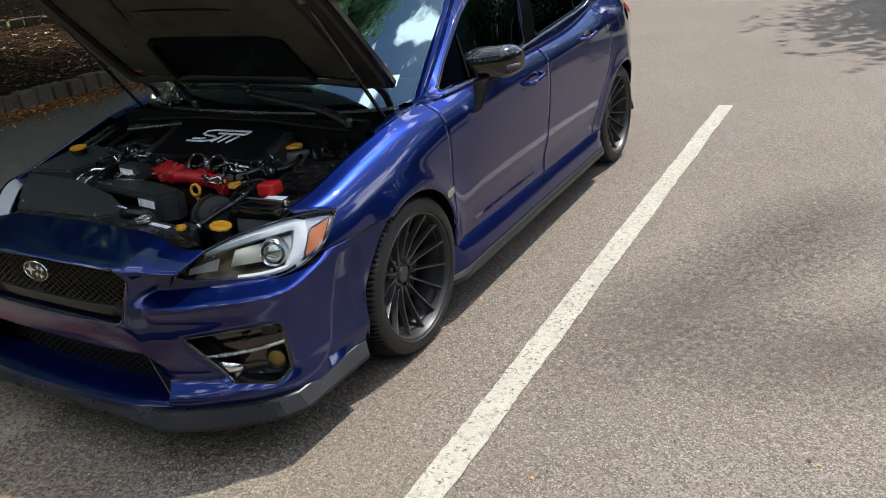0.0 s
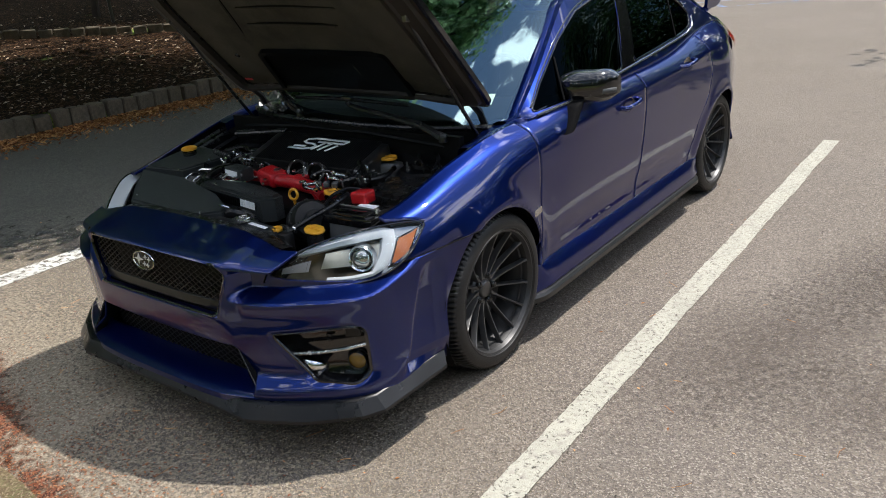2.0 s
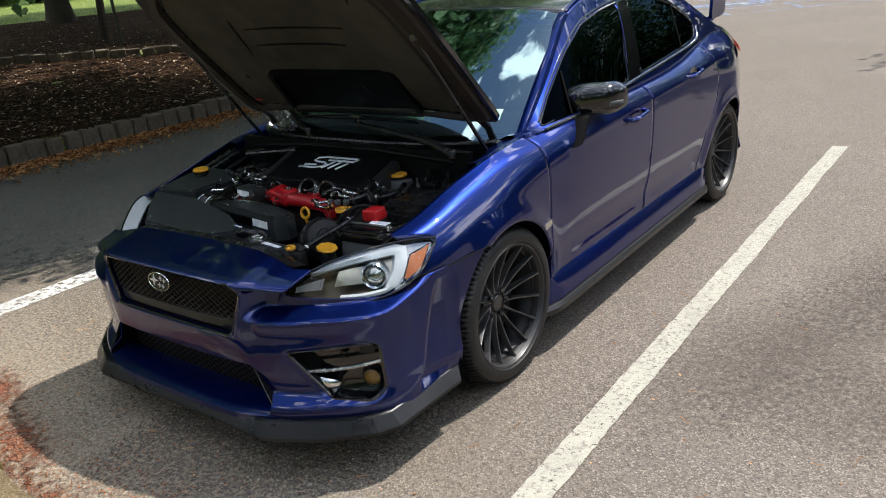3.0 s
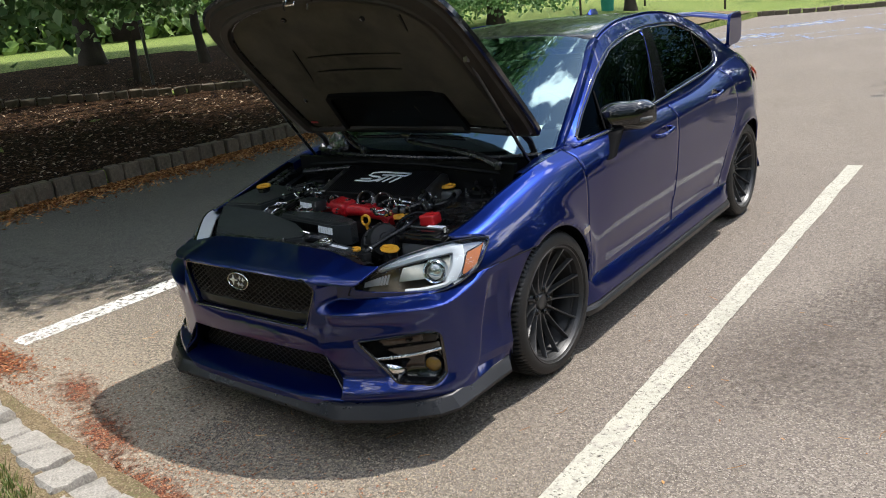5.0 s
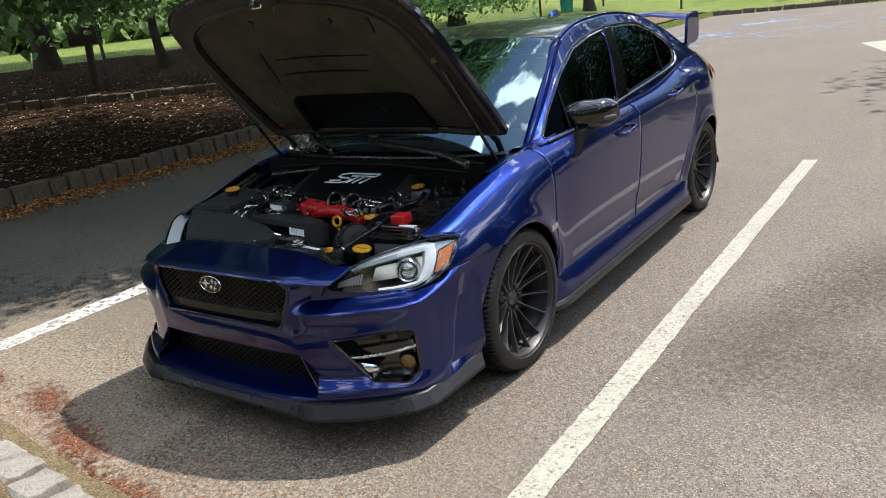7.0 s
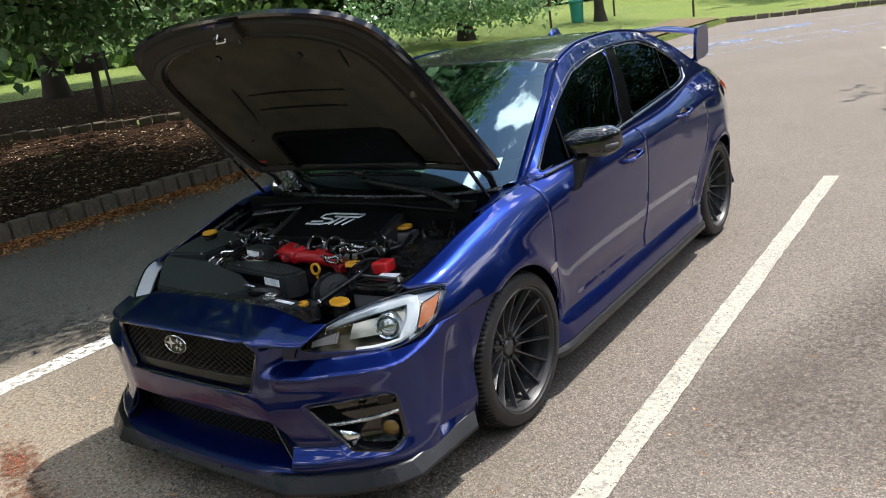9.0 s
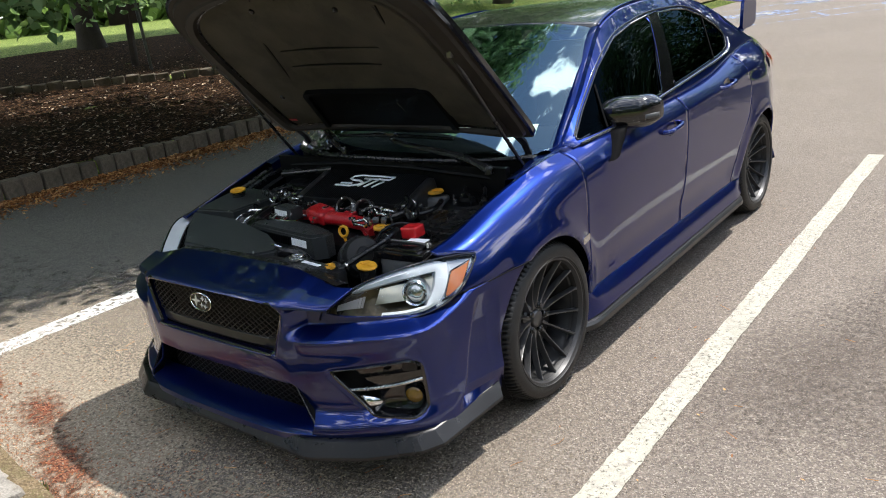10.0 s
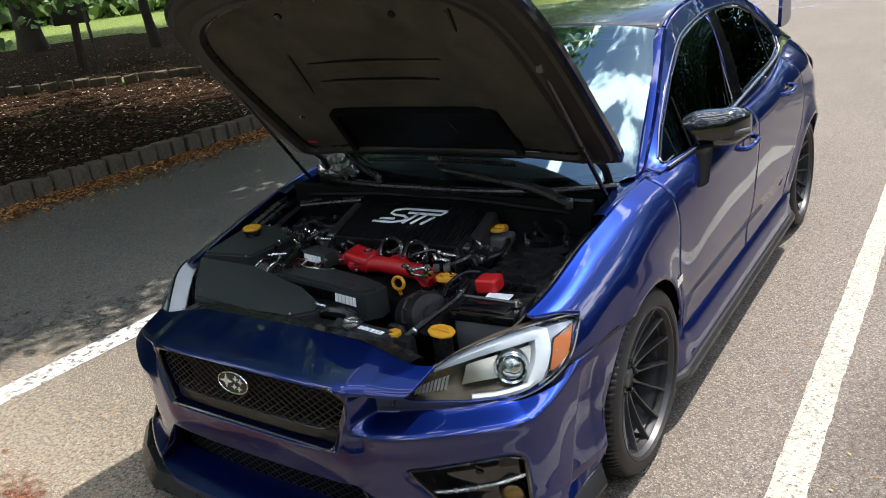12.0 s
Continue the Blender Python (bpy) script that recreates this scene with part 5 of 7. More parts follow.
lip = part("front_lip", loft(rows, close_v=True), "lip_black", car, "satin black angular front lip spoiler")
lip.data.set_sharp_from_angle(angle=radians(16))

# ---- the car: roof, glass, rear ----
RAIL = [(.735, .40, .945), (.700, .62, 1.095), (.648, .86, 1.255), (.600, 1.06, 1.366), (.578, 1.28, 1.425), (.570, 1.60, 1.452), (.574, 1.95, 1.445), (.594, 2.28, 1.396), (.628, 2.60, 1.292), (.668, 2.90, 1.158), (.696, 3.06, 1.082)]
BELT = [(.800, .40, .944), (.838, .60, .952), (.842, 1.20, .972), (.832, 1.90, .998), (.790, 2.40, 1.050), (.742, 2.80, 1.072), (.716, 3.06, 1.068)]
RY, BY = [p[1] for p in RAIL], [p[1] for p in BELT]


def rail(y):
    return Vector((herm(RY, [p[0] for p in RAIL], y), y, herm(RY, [p[2] for p in RAIL], y)))


def belt(y):
    return Vector((herm(BY, [p[0] for p in BELT], y), y, herm(BY, [p[2] for p in BELT], y)))


def house(y, z, inset=0.0):
    a, b = belt(y), rail(y)
    f = (z - a.z) / max(1e-4, b.z - a.z)
    x = a.x + (b.x - a.x) * f + 0.022 * math.sin(math.pi * min(1, max(0, f))) * min(1, (b.z - a.z) / .3) 
    return Vector((x - inset, y, z))


WIN_F = rounded([(.455, .958), (1.285, 1.016), (1.588, 1.374), (1.36, 1.353), (1.12, 1.310), (.86, 1.206), (.62, 1.064)], .025)
WIN_R = rounded([(1.430, 1.027), (1.82, 1.053), (2.20, 1.077), (2.375, 1.104), (2.425, 1.165), (2.36, 1.230), (2.24, 1.302), (2.08, 1.356), (1.90, 1.372), (1.700, 1.372)], .025)
ysx = np.linspace(.40, 3.06, 150)
hgrid = [[(y, belt(y).z + (rail(y).z - belt(y).z) * k / 34) for k in range(35)] for y in ysx]
for side in (1, -1):
    bm = patch(hgrid, house, [WIN_F, WIN_R])
    if side < 0:
        flip_x(bm)
    solid(part("window_frame", bm, "paint", car), .010)
    for name, poly in (("front_side_window", WIN_F), ("rear_side_window", WIN_R)):
        y0, y1 = min(q[0] for q in poly), max(q[0] for q in poly)
        z0, z1 = min(q[1] for q in poly), max(q[1] for q in poly)
        grid = [[(y, z) for z in np.linspace(z0, z1, 24)] for y in np.linspace(y0, y1, 34)]
        # a clean curved pane through the body's own shape
        inside = np.array([(a, b) for a in np.linspace(y0, y1, 24) for b in np.linspace(z0, z1, 16) if in_poly((a, b), poly)] + list(poly))
        sy, sz = inside[:, 0], inside[:, 1]
        basis = lambda y, z: np.stack([np.ones_like(y), y, z, y * y, y * z, z * z, y ** 3, z ** 3], -1)
        coef = np.linalg.lstsq(basis(sy, sz), np.array([house(a, b, .005).x for a, b in zip(sy, sz)]), rcond=None)[0]
        bm = patch(grid, lambda y, z: Vector((float(basis(np.float64(y), np.float64(z)) @ coef), y, z)), [], [poly])
        if side < 0:
            flip_x(bm)
        pane = part(name, bm, "tint", car, "dark tinted side window")
        part("window_seal", tube([Vector((side * (p.x), p.y, p.z)) for p in (house(*q, .002) for q in poly + poly[:1])], .0055, 6, False), "gloss_black", pane)
        bars = [((.655, .976), (.765, 1.142))] if poly is WIN_F else [((2.08, 1.072), (2.235, 1.300))]
        for a, b in bars:
            bm = tube([Vector((side * house(*a, -.001).x, a[0], a[1])), Vector((side * house(*b, -.001).x, b[0], b[1]))], .0055, 6)
            part("window_divider", bm, "pillar", pane)
    # black pillar cover between the side windows
    bm = patch([[((1.272 + .163 * k / 4) * (1 - f) + (1.588 + .112 * k / 4) * f, 1.014 + .008 * k / 4 + .358 * f) for f in np.linspace(0, 1, 20)] for k in range(5)], lambda y, z: house(y, z, -.003))
    if side < 0:
        flip_x(bm)
    part("pillar_cover", bm, "pillar_gloss", car)
    # bright belt moulding and the roof gutter
    pts = cr([house(*q, -.006) for q in ((.45, .948), (.80, .972), (1.285, 1.006), (1.82, 1.042), (2.20, 1.066), (2.385, 1.093), (2.440, 1.150))], 6)
    part("belt_moulding", tube([Vector((side * p.x, p.y, p.z)) for p in pts], .0065, 6), "trim", car, "bright black belt moulding")
    pts = [house(*q, -.004) for q in ((.47, .975), (.62, 1.076), (.86, 1.219), (1.12, 1.323), (1.36, 1.366), (1.60, 1.388), (1.90, 1.386), (2.09, 1.369), (2.25, 1.313), (2.40, 1.215))]
    part("drip_moulding", tube([Vector((side * p.x, p.y, p.z)) for p in cr(pts, 5)], .0038, 6), "gutter", car)

# roof skin, windscreen, rear window, boot
WS_BOT = [(0, .098, .950), (.25, .111, .947), (.50, .172, .942), (.66, .262, .937), (.735, .322, .936)]
WS_TOP = [(0, .955, 1.418), (.25, .965, 1.414), (.45, .995, 1.400), (.56, 1.027, 1.376), (.597, 1.042, 1.362)]


def curve_at(pts, x):
    xs = [p[0] for p in pts]
    return Vector((x, herm(xs, [p[1] for p in pts], abs(x)), herm(xs, [p[2] for p in pts], abs(x))))


def across(pts, f):
    w = pts[-1][0]
    p = curve_at(pts, abs(f) * w)
    return Vector((math.copysign(p.x, f), p.y, p.z))


fs = np.linspace(-1, 1, 41)
rows = []
for k in range(15):
    t = k / 14
    rows.append([across(WS_BOT, f).lerp(across(WS_TOP, f), t) + Vector((0, -.012, .016)) * math.sin(math.pi * t) for f in fs])
windscreen = part("windscreen", loft(rows), "glass", car, "clear windscreen with a registration sticker")
# blacked-out border of the screen
for name, t0, t1 in (("screen_band", .0, .03), ("screen_band", .955, 1.0)):
    rows = [[across(WS_BOT, f).lerp(across(WS_TOP, f), t) + Vector((0, -.012, .016)) * math.sin(math.pi * t) + Vector((0, .003, -.004)) for f in fs] for t in np.linspace(t0, t1, 4)]
    part(name, loft(rows), "gloss_black", windscreen)
# sticker in the lower corner
rows = [[across(WS_BOT, f).lerp(across(WS_TOP, f), t) + Vector((0, -.012, .016)) * math.sin(math.pi * t) + Vector((0, -.002, .003)) for f in np.linspace(.85, .90, 4)] for t in np.linspace(.125, .20, 4)]
part("sticker", loft(rows), "green_sticker", windscreen, "small pale green registration sticker")
font = bpy.data.curves.new("number", "FONT")
font.body, font.size, font.align_x = "22", .034, "CENTER"
text = bpy.data.objects.new("number", font)
text_mesh = bpy.data.meshes.new_from_object(text)
bpy.data.objects.remove(text)
text_mesh.materials.append(M["satin_black"])
pa, pb, pc = (across(WS_BOT, f).lerp(across(WS_TOP, f), t) + Vector((0, -.012, .016)) * math.sin(math.pi * t) + Vector((0, -.006, .006)) for f, t in ((.876, .142), (.90, .142), (.876, .18)))
ex = (pb - pa).normalized()
ey = (pc - pa - ex * (pc - pa).dot(ex)).normalized()
number = new("sticker_number", text_mesh)
number.parent = windscreen
number.matrix_world = Matrix.Translation(pa) @ Matrix((ex, ey, ex.cross(ey))).transposed().to_4x4()
# mirror stalk cover behind the glass
part("inner_mirror", box((.21, .03, .06), pose(0, .80, 1.27, 20, 0, 0), .02), "cabin", windscreen)

RB_TOP = [(0, 2.36, 1.422), (.30, 2.35, 1.416), (.50, 2.32, 1.400), (.592, 2.28, 1.390)]
RB_BOT = [(0, 2.98, 1.130), (.30, 2.97, 1.130), (.55, 2.93, 1.138), (.664, 2.90, 1.150)]
rows = []
for k in range(21):
    t = k / 20
    yr = 1.06 + (2.28 - 1.06) * t
    e = rail(yr)
    yc = .955 + (2.36 - .955) * t
    row = []
    for f in fs:
        a = abs(f)
        zc = herm([0, .25, .5, .75, 1], [1.418, 1.462, 1.476, 1.460, 1.422], t)
        z = zc + (e.z - .002 - zc) * a ** 2.4
        y = yc + (yr - yc) * a ** 2.2
        row.append(Vector((f * (e.x - .004), y, z)))
    rows.append(row)
roof = part("roof", loft(rows), "roof_black", car, "glossy black wrapped roof")
solid(roof, .012)
for side in (1, -1):
    part("roof_seam", tube([Vector((side * (rail(y).x - .002), y, rail(y).z + .001)) for y in np.linspace(1.08, 2.28, 30)], .007, 6), "paint", car)
    part("screen_pillar", loft([[Vector((side * (rail(y).x + ox), y + oy, rail(y).z + oz)) for ox, oy, oz in ((.012, .006, -.008), (.004, -.012, .006), (-.016, -.022, .006), (-.036, -.034, -.002), (-.044, -.030, -.016))] for y in np.linspace(.31, 1.07, 22)]), "paint", car)
rows = []
for k in range(9):
    t = k / 8
    rows.append([across(RB_TOP, f).lerp(across(RB_BOT, f), t) + Vector((0, .01, .02)) * math.sin(math.pi * t) for f in fs])
part("rear_window", loft(rows), "tint", car)
rows = []
for t in np.linspace(0, 1, 14):
    y = 2.90 + .66 * t
    zc = herm([0, .3, .7, .92, 1], [1.128, 1.105, 1.095, 1.080, 1.050], t)
    w = herm([2.9, 3.06, 3.2, 3.42, 3.58], [.742, .706, .668, .600, .500], y)
    ze = herm([2.8, 3.06, 3.2, 3.46, 3.6], [1.072, 1.066, 1.060, 1.045, 1.030], y)
    rows.append([Vector((f * w, y + .07 * (1 - f * f) * t, zc + (ze - zc) * abs(f) ** 3)) for f in fs])
solid(part("boot_lid", loft(rows), "paint", car), .012)
rows = []
for z, y, w in ((1.035, 3.63, .50), (.96, 3.64, .55), (.80, 3.64, .60), (.62, 3.65, .605), (.45, 3.645, .57), (.32, 3.60, .50)):
    rows.append([Vector((f * w, y - .06 * f * f, z)) for f in fs])
part("rear_bumper", loft(rows), "paint", car)
for side in (1, -1):
    # tail lamp wrapping the corner
    rows = []
    for tz in np.linspace(0, 1, 8):
        row = []
        for ty in np.linspace(0, 1, 12):
            y = 3.00 + .38 * ty + .05 * tz
            z = 1.005 - .135 * tz - .035 * (1 - ty) * (1 - tz) + .01 * ty
            x = side_x(y, z) + .010 + .018 * math.sin(math.pi * tz) * math.sin(math.pi * min(1, ty + .2))
            row.append(Vector((side * x, y, z)))
        rows.append(row)
    part("tail_lamp", loft(rows), "tail_red", car, "red and clear tail lamp")
    # small corner strake behind the rear wheel
    rows = []
    for y in np.linspace(3.06, 3.30, 10):
        t = (y - 3.06) / .24
        xo, zz = .872 - .10 * t, .262 + .06 * t
        rows.append([Vector((side * px, y, pz)) for px, pz in ((.74, zz + .01), (xo - .012, zz + .012), (xo, zz + .020), (xo + .003, zz), (xo - .02, zz - .012), (.74, zz - .012))])
    part("rear_strake", loft(rows, close_v=True), "paint", car)

# tall rear wing
WING_Y, WING_Z = 3.155, 1.338
prof = [(-.135, .000), (-.10, .016), (0, .024), (.09, .022), (.135, .012), (.09, .004), (0, .000), (-.10, -.010)]
rows = []
for f in np.linspace(-1, 1, 41):
    dip = -.030 * max(0, (abs(f) - .55) / .45) ** 1.0 * (abs(f) > .55) + .0
    rows.append([Vector((f * .648, WING_Y + .02 + a * .68 + .02 * (1 - f * f), WING_Z + b + .022 * (1 - abs(f) ** 3) + dip)) for a, b in prof])
wing = part("rear_wing", loft(rows, close_v=True), "paint", car, "tall blue rear wing")
for side in (1, -1):
    outl = rounded([(3.000, 1.136), (3.18, 1.138), (3.275, 1.160), (3.290, 1.29), (3.262, 1.362), (3.055, 1.350), (3.025, 1.29)], .03)
    bm = bmesh.new()
    a = [bm.verts.new((side * .647, y, z)) for y, z in outl]
    b = [bm.verts.new((side * .668, y, z)) for y, z in outl]
    bm.faces.new(a), bm.faces.new(b)
    for i in range(len(a)):
        bm.faces.new((a[i - 1], a[i], b[i], b[i - 1]))
    part("wing_end_plate", bm, "paint", wing)
    rows = [[Vector((side * (.655 - .10 * t) + ox, y0 + .02 * t, 1.160 - .085 * t)) for ox, y0 in ((-.012, 3.03), (.012, 3.03), (.012, 3.21), (-.012, 3.21))] for t in np.linspace(0, 1, 5)]
    part("wing_stand", loft(rows, close_v=True), "paint", wing)
# shark-fin aerial
rows = [[Vector((ox * (1 - t * .9), 2.12 + .17 * s, 1.436 + .055 * t)) for ox, s in ((-.03, .1 + .5 * t), (0, 0 + .55 * t), (.03, .1 + .5 * t), (.03, 1 - .05 * t), (-.03, 1 - .05 * t))] for t in (0, .35, .7, 1)]
part("roof_aerial", loft(rows, close_v=True), "paint", car)

# cowl, wipers
def cowl_pt(x, t):
    b = across(WS_BOT, x / .735)
    drop = ((0, 0, -.003), (.25, -.020, -.004), (.5, -.036, -.004), (.8, -.050, -.004), (.9, -.056, -.006), (.95, -.060, -.024), (1, -.054, -.065))
    ts = [d[0] for d in drop]
    return b + Vector((0, float(np.interp(t, ts, [d[1] for d in drop])), float(np.interp(t, ts, [d[2] for d in drop]))))


cowl = part("cowl_panel", loft([[cowl_pt(x, t) for t in (0, .12, .25, .5, .8, .9)] for x in np.linspace(-.70, .70, 37)]), "cowl", car, "black plastic windscreen cowl")
part("cowl_front", loft([[cowl_pt(x, t) for t in (.9, .95, 1)] for x in np.linspace(-.70, .70, 37)]), "bay", cowl)
part("cowl_seal", tube([cowl_pt(x, .88) + Vector((0, -.004, .006)) for x in np.linspace(-.70, .70, 31)], .011, 8), "hose", cowl)
crumple = random.Random(3)
rows = []
for x in np.linspace(-.745, -.40, 15):
    foot, edge_ = cowl_pt(x, .85), cowl_pt(x, 0)
    back = edge_ + Vector((0, .085, .047)) * min(1, max(.25, (-.36 - x) / .16))
    row = []
    for t in np.linspace(0, 1, 10):
        p = foot.lerp(edge_, t * 2) if t < .5 else edge_.lerp(back, t * 2 - 1)
        row.append(p + Vector((crumple.uniform(-.008, .008), crumple.uniform(-.008, .008), .014 + .012 * math.sin(x * 31) * math.sin(t * 5) + crumple.uniform(-.008, .010))))
    rows.append(row)
part("cowl_foil", loft(rows), "foil", cowl, "creased shiny dark film over the cowl's end", smooth=False)
for arm, blade, fat in (([(.610, .045, .930), (.47, .068, .968), (.27, .094, .988), (.06, .138, 1.002), (-.02, .180, 1.008)], [(-.36, .188, 1.004), (-.02, .190, 1.010), (.33, .196, 1.002)], .019),
                        ([(-.20, .055, .980), (-.30, .095, 1.000), (-.43, .185, 1.016), (-.54, .260, 1.026)], [(-.30, .125, 1.004), (-.50, .240, 1.022), (-.70, .355, 1.034)], .015)):
    run = cr(arm, 6)
    rows = []
    for k, p in enumerate(run):                           # a flat tapering arm with a ridge
        d = (run[min(k + 1, len(run) - 1)] - run[max(k - 1, 0)]).normalized()
        o = d.cross(Vector((0, -.4, 1))).normalized()
        up = o.cross(d)
        w, hh = fat * (1 - .55 * k / len(run)), .010 * (1 - .4 * k / len(run))
        rows.append([p - o * w, p - o * w * .6 + up * hh, p + o * w * .5 + up * hh * 1.2, p + o * w, p + o * w - up * hh * .6, p - o * w - up * hh * .6])
    w = part("wiper", loft(rows, close_v=True), "wiper", car, "black windscreen wiper")
    w.data.set_sharp_from_angle(angle=radians(25))
    run = cr(blade, 8)
    part("wiper_blade", tube([p + Vector((0, .004, .004)) for p in run], .0045, 6), "hose", w)
    part("blade_spine", tube([p + Vector((0, -.004, .013)) for p in run], [.004 + .004 * math.sin(math.pi * k / 16) for k in range(17)], 6), "wiper", w)
    part("wiper_clip", box((.060, .024, .018), Matrix.Translation(run[8] + Vector((0, -.004, .016))) @ pose(0, 0, 0, 0, 0, math.degrees(math.atan2(blade[2][1] - blade[0][1], blade[2][0] - blade[0][0]))), .004), "wiper", w)
    part("wiper_pivot", lathe([(.017, -.02), (.018, .004), (.012, .013), (0, .015)], Matrix.Translation(arm[0])), "satin_black", w)

# fender tops rolled in under the hood's edge, up to the screen pillars
for side in (1, -1):
    rows = []
    for y in np.linspace(.02, .46, 16):
        sx, sz = side_section(y)[-1]
        rows.append([Vector((side * (sx + ox), y, sz + oz)) for ox, oz in ((.004, -.006), (-.010, .0005), (-.026, -.003), (-.048 - .03 * min(1, max(0, (y - .12) / .15)), -.008), (-.056 - .03 * min(1, max(0, (y - .12) / .15)), -.045))])
    part("fender_roll", loft(rows), "paint", car)

# door mirrors, handles, badges
for side in (1, -1):
    rows = []
    for t in np.linspace(0, 1, 12):
        x = .780 + .220 * t
        h = herm([0, .10, .5, .85, 1], [.062, .070, .071, .064, .040], t)
        d = herm([0, .2, .6, .9, 1], [.055, .075, .075, .055, .022], t)
        zc, yc = 1.010 + .010 * t, .760 + .090 * t
        rows.append([Vector((side * x, yc - .35 * d * math.sin(a) * 0 + d * (math.cos(a) if math.cos(a) > 0 else 1.15 * math.cos(a)), zc + h * (abs(math.sin(a)) ** .55) * math.copysign(1, math.sin(a)))) for a in (2 * math.pi * k / 28 for k in range(28))])
    bm = bmesh.new()
    vs = add_grid(bm, rows, close_v=True)
    bm.faces.new(vs[0]), bm.faces.new(vs[-1])
    mir = part("door_mirror", bm, "gloss_black", car, "gloss black door mirror on a stalk")
    # turn-signal strip and mirror glass
    rows2 = [[Vector((side * (.850 + .16 * t), .702 + .070 * t + .03 * t ** 4, .992 + .012 * t + dz)) for dz in (-.010, .0, .010)] for t in np.linspace(0, 1, 8)]
    solid(part("signal_strip", loft(rows2), "grey_plastic", mir), .01)
    rows3 = [[Vector((side * (.83 + .150 * t), .846 + .055 * t, 1.006 + .018 * t + s * .048 * (1 - .25 * t))) for s in (-1, 0, 1)] for t in np.linspace(0, 1, 5)]
    part("mirror_glass", loft(rows3), "mirror", mir)
    # tapered stalk from the cap down to the door skin
    stalk = []
    for t in np.linspace(0, 1, 9):
        cx, cy, cz = .850 + .036 * t, .705 - .130 * t, .968 - .104 * t
        wx, wy = .050 - .016 * t, .054 - .012 * t
        stalk.append([Vector((side * (cx + wx * math.cos(a)), cy + wy * math.sin(a), cz + .012 * math.sin(a))) for a in (2 * math.pi * k / 14 for k in range(14))])
    bm = bmesh.new()
    vs = add_grid(bm, stalk, close_v=True)
    bm.faces.new(vs[0]), bm.faces.new(vs[-1])
    part("mirror_stalk", bm, "pillar", mir)
    for hy, hz in ((1.18, .862), (1.985, .938)):
        x0 = side_x(hy, hz)
        handle = part("door_handle", tube(cr([(side * (x0 - .004), hy - .088, hz - .006), (side * (x0 + .028), hy - .070, hz - .004), (side * (x0 + .040), hy, hz + .004), (side * (x0 + .030), hy + .072, hz + .010), (side * (x0 - .004), hy + .090, hz + .012)], 5), .0115, 8), "paint", car)
        cup = lathe([(.0, -.003), (.030, -.002), (.047, .0025), (.050, .0045)], Matrix.Translation((side * (x0 - .0015), hy, hz)) @ pose(0, 0, 0, 0, 90 * side, 0) @ Matrix.Diagonal((.72, 1.15, 1, 1)), 24)
        part("handle_cup", cup, "gloss_black", handle)
    part("side_badge", prism(rounded([(-.03, -.018), (.03, -.010), (.03, .018), (-.03, .012)], .006), .005, Matrix.Translation((side * (side_x(.285, .585) + .001), .285, .585)) @ pose(0, 0, 0, 90, 0, 90 * side)), "chrome", car, "small chrome side badge")

# dark cabin behind the tinted glass
part("cabin_floor", box((1.40, 2.2, .05), pose(0, 1.55, .55)), "cabin", car)
part("dashboard", loft([[Vector((x, y + .22 * (abs(x) / .7) ** 2, z)) for y, z in ((.24, .93), (.40, .955), (.62, .96), (.74, .93), (.78, .80), (.78, .60))] for x in np.linspace(-.70, .70, 15)]), "dash", car)
for sx in (-.36, .36):
    seat = part("front_seat", box((.50, .52, .20), pose(sx, 1.28, .62), .06), "cabin", car)
    part("seat_back", box((.50, .16, .62), pose(sx, 1.58, .93, -14, 0, 0), .06), "cabin", seat)
    part("headrest", box((.26, .10, .18), pose(sx, 1.66, 1.27, -14, 0, 0), .04), "cabin", seat)
part("rear_seat", box((1.25, .20, .62), pose(0, 2.42, .88, -18, 0, 0), .06), "cabin", car)
wheel_rim = [pose(.36, .86, .96, 62, 0, 0) @ Vector((.18 * math.cos(a), .18 * math.sin(a), 0)) for a in (2 * math.pi * k / 32 for k in range(33))]
part("steering_wheel", tube(wheel_rim, .015, 8, False), "cabin", car)
part("underbody", loft([[Vector((x * w, y, .195)) for x in (-1, -.5, 0, .5, 1)] for y, w in ((-.97, .45), (-.85, .62), (-.70, .76), (-.45, .80), (-.36, .60), (.36, .60), (.40, .80), (2.25, .80), (2.30, .60), (3.0, .60), (3.05, .72), (3.55, .50))]), "bay", car)

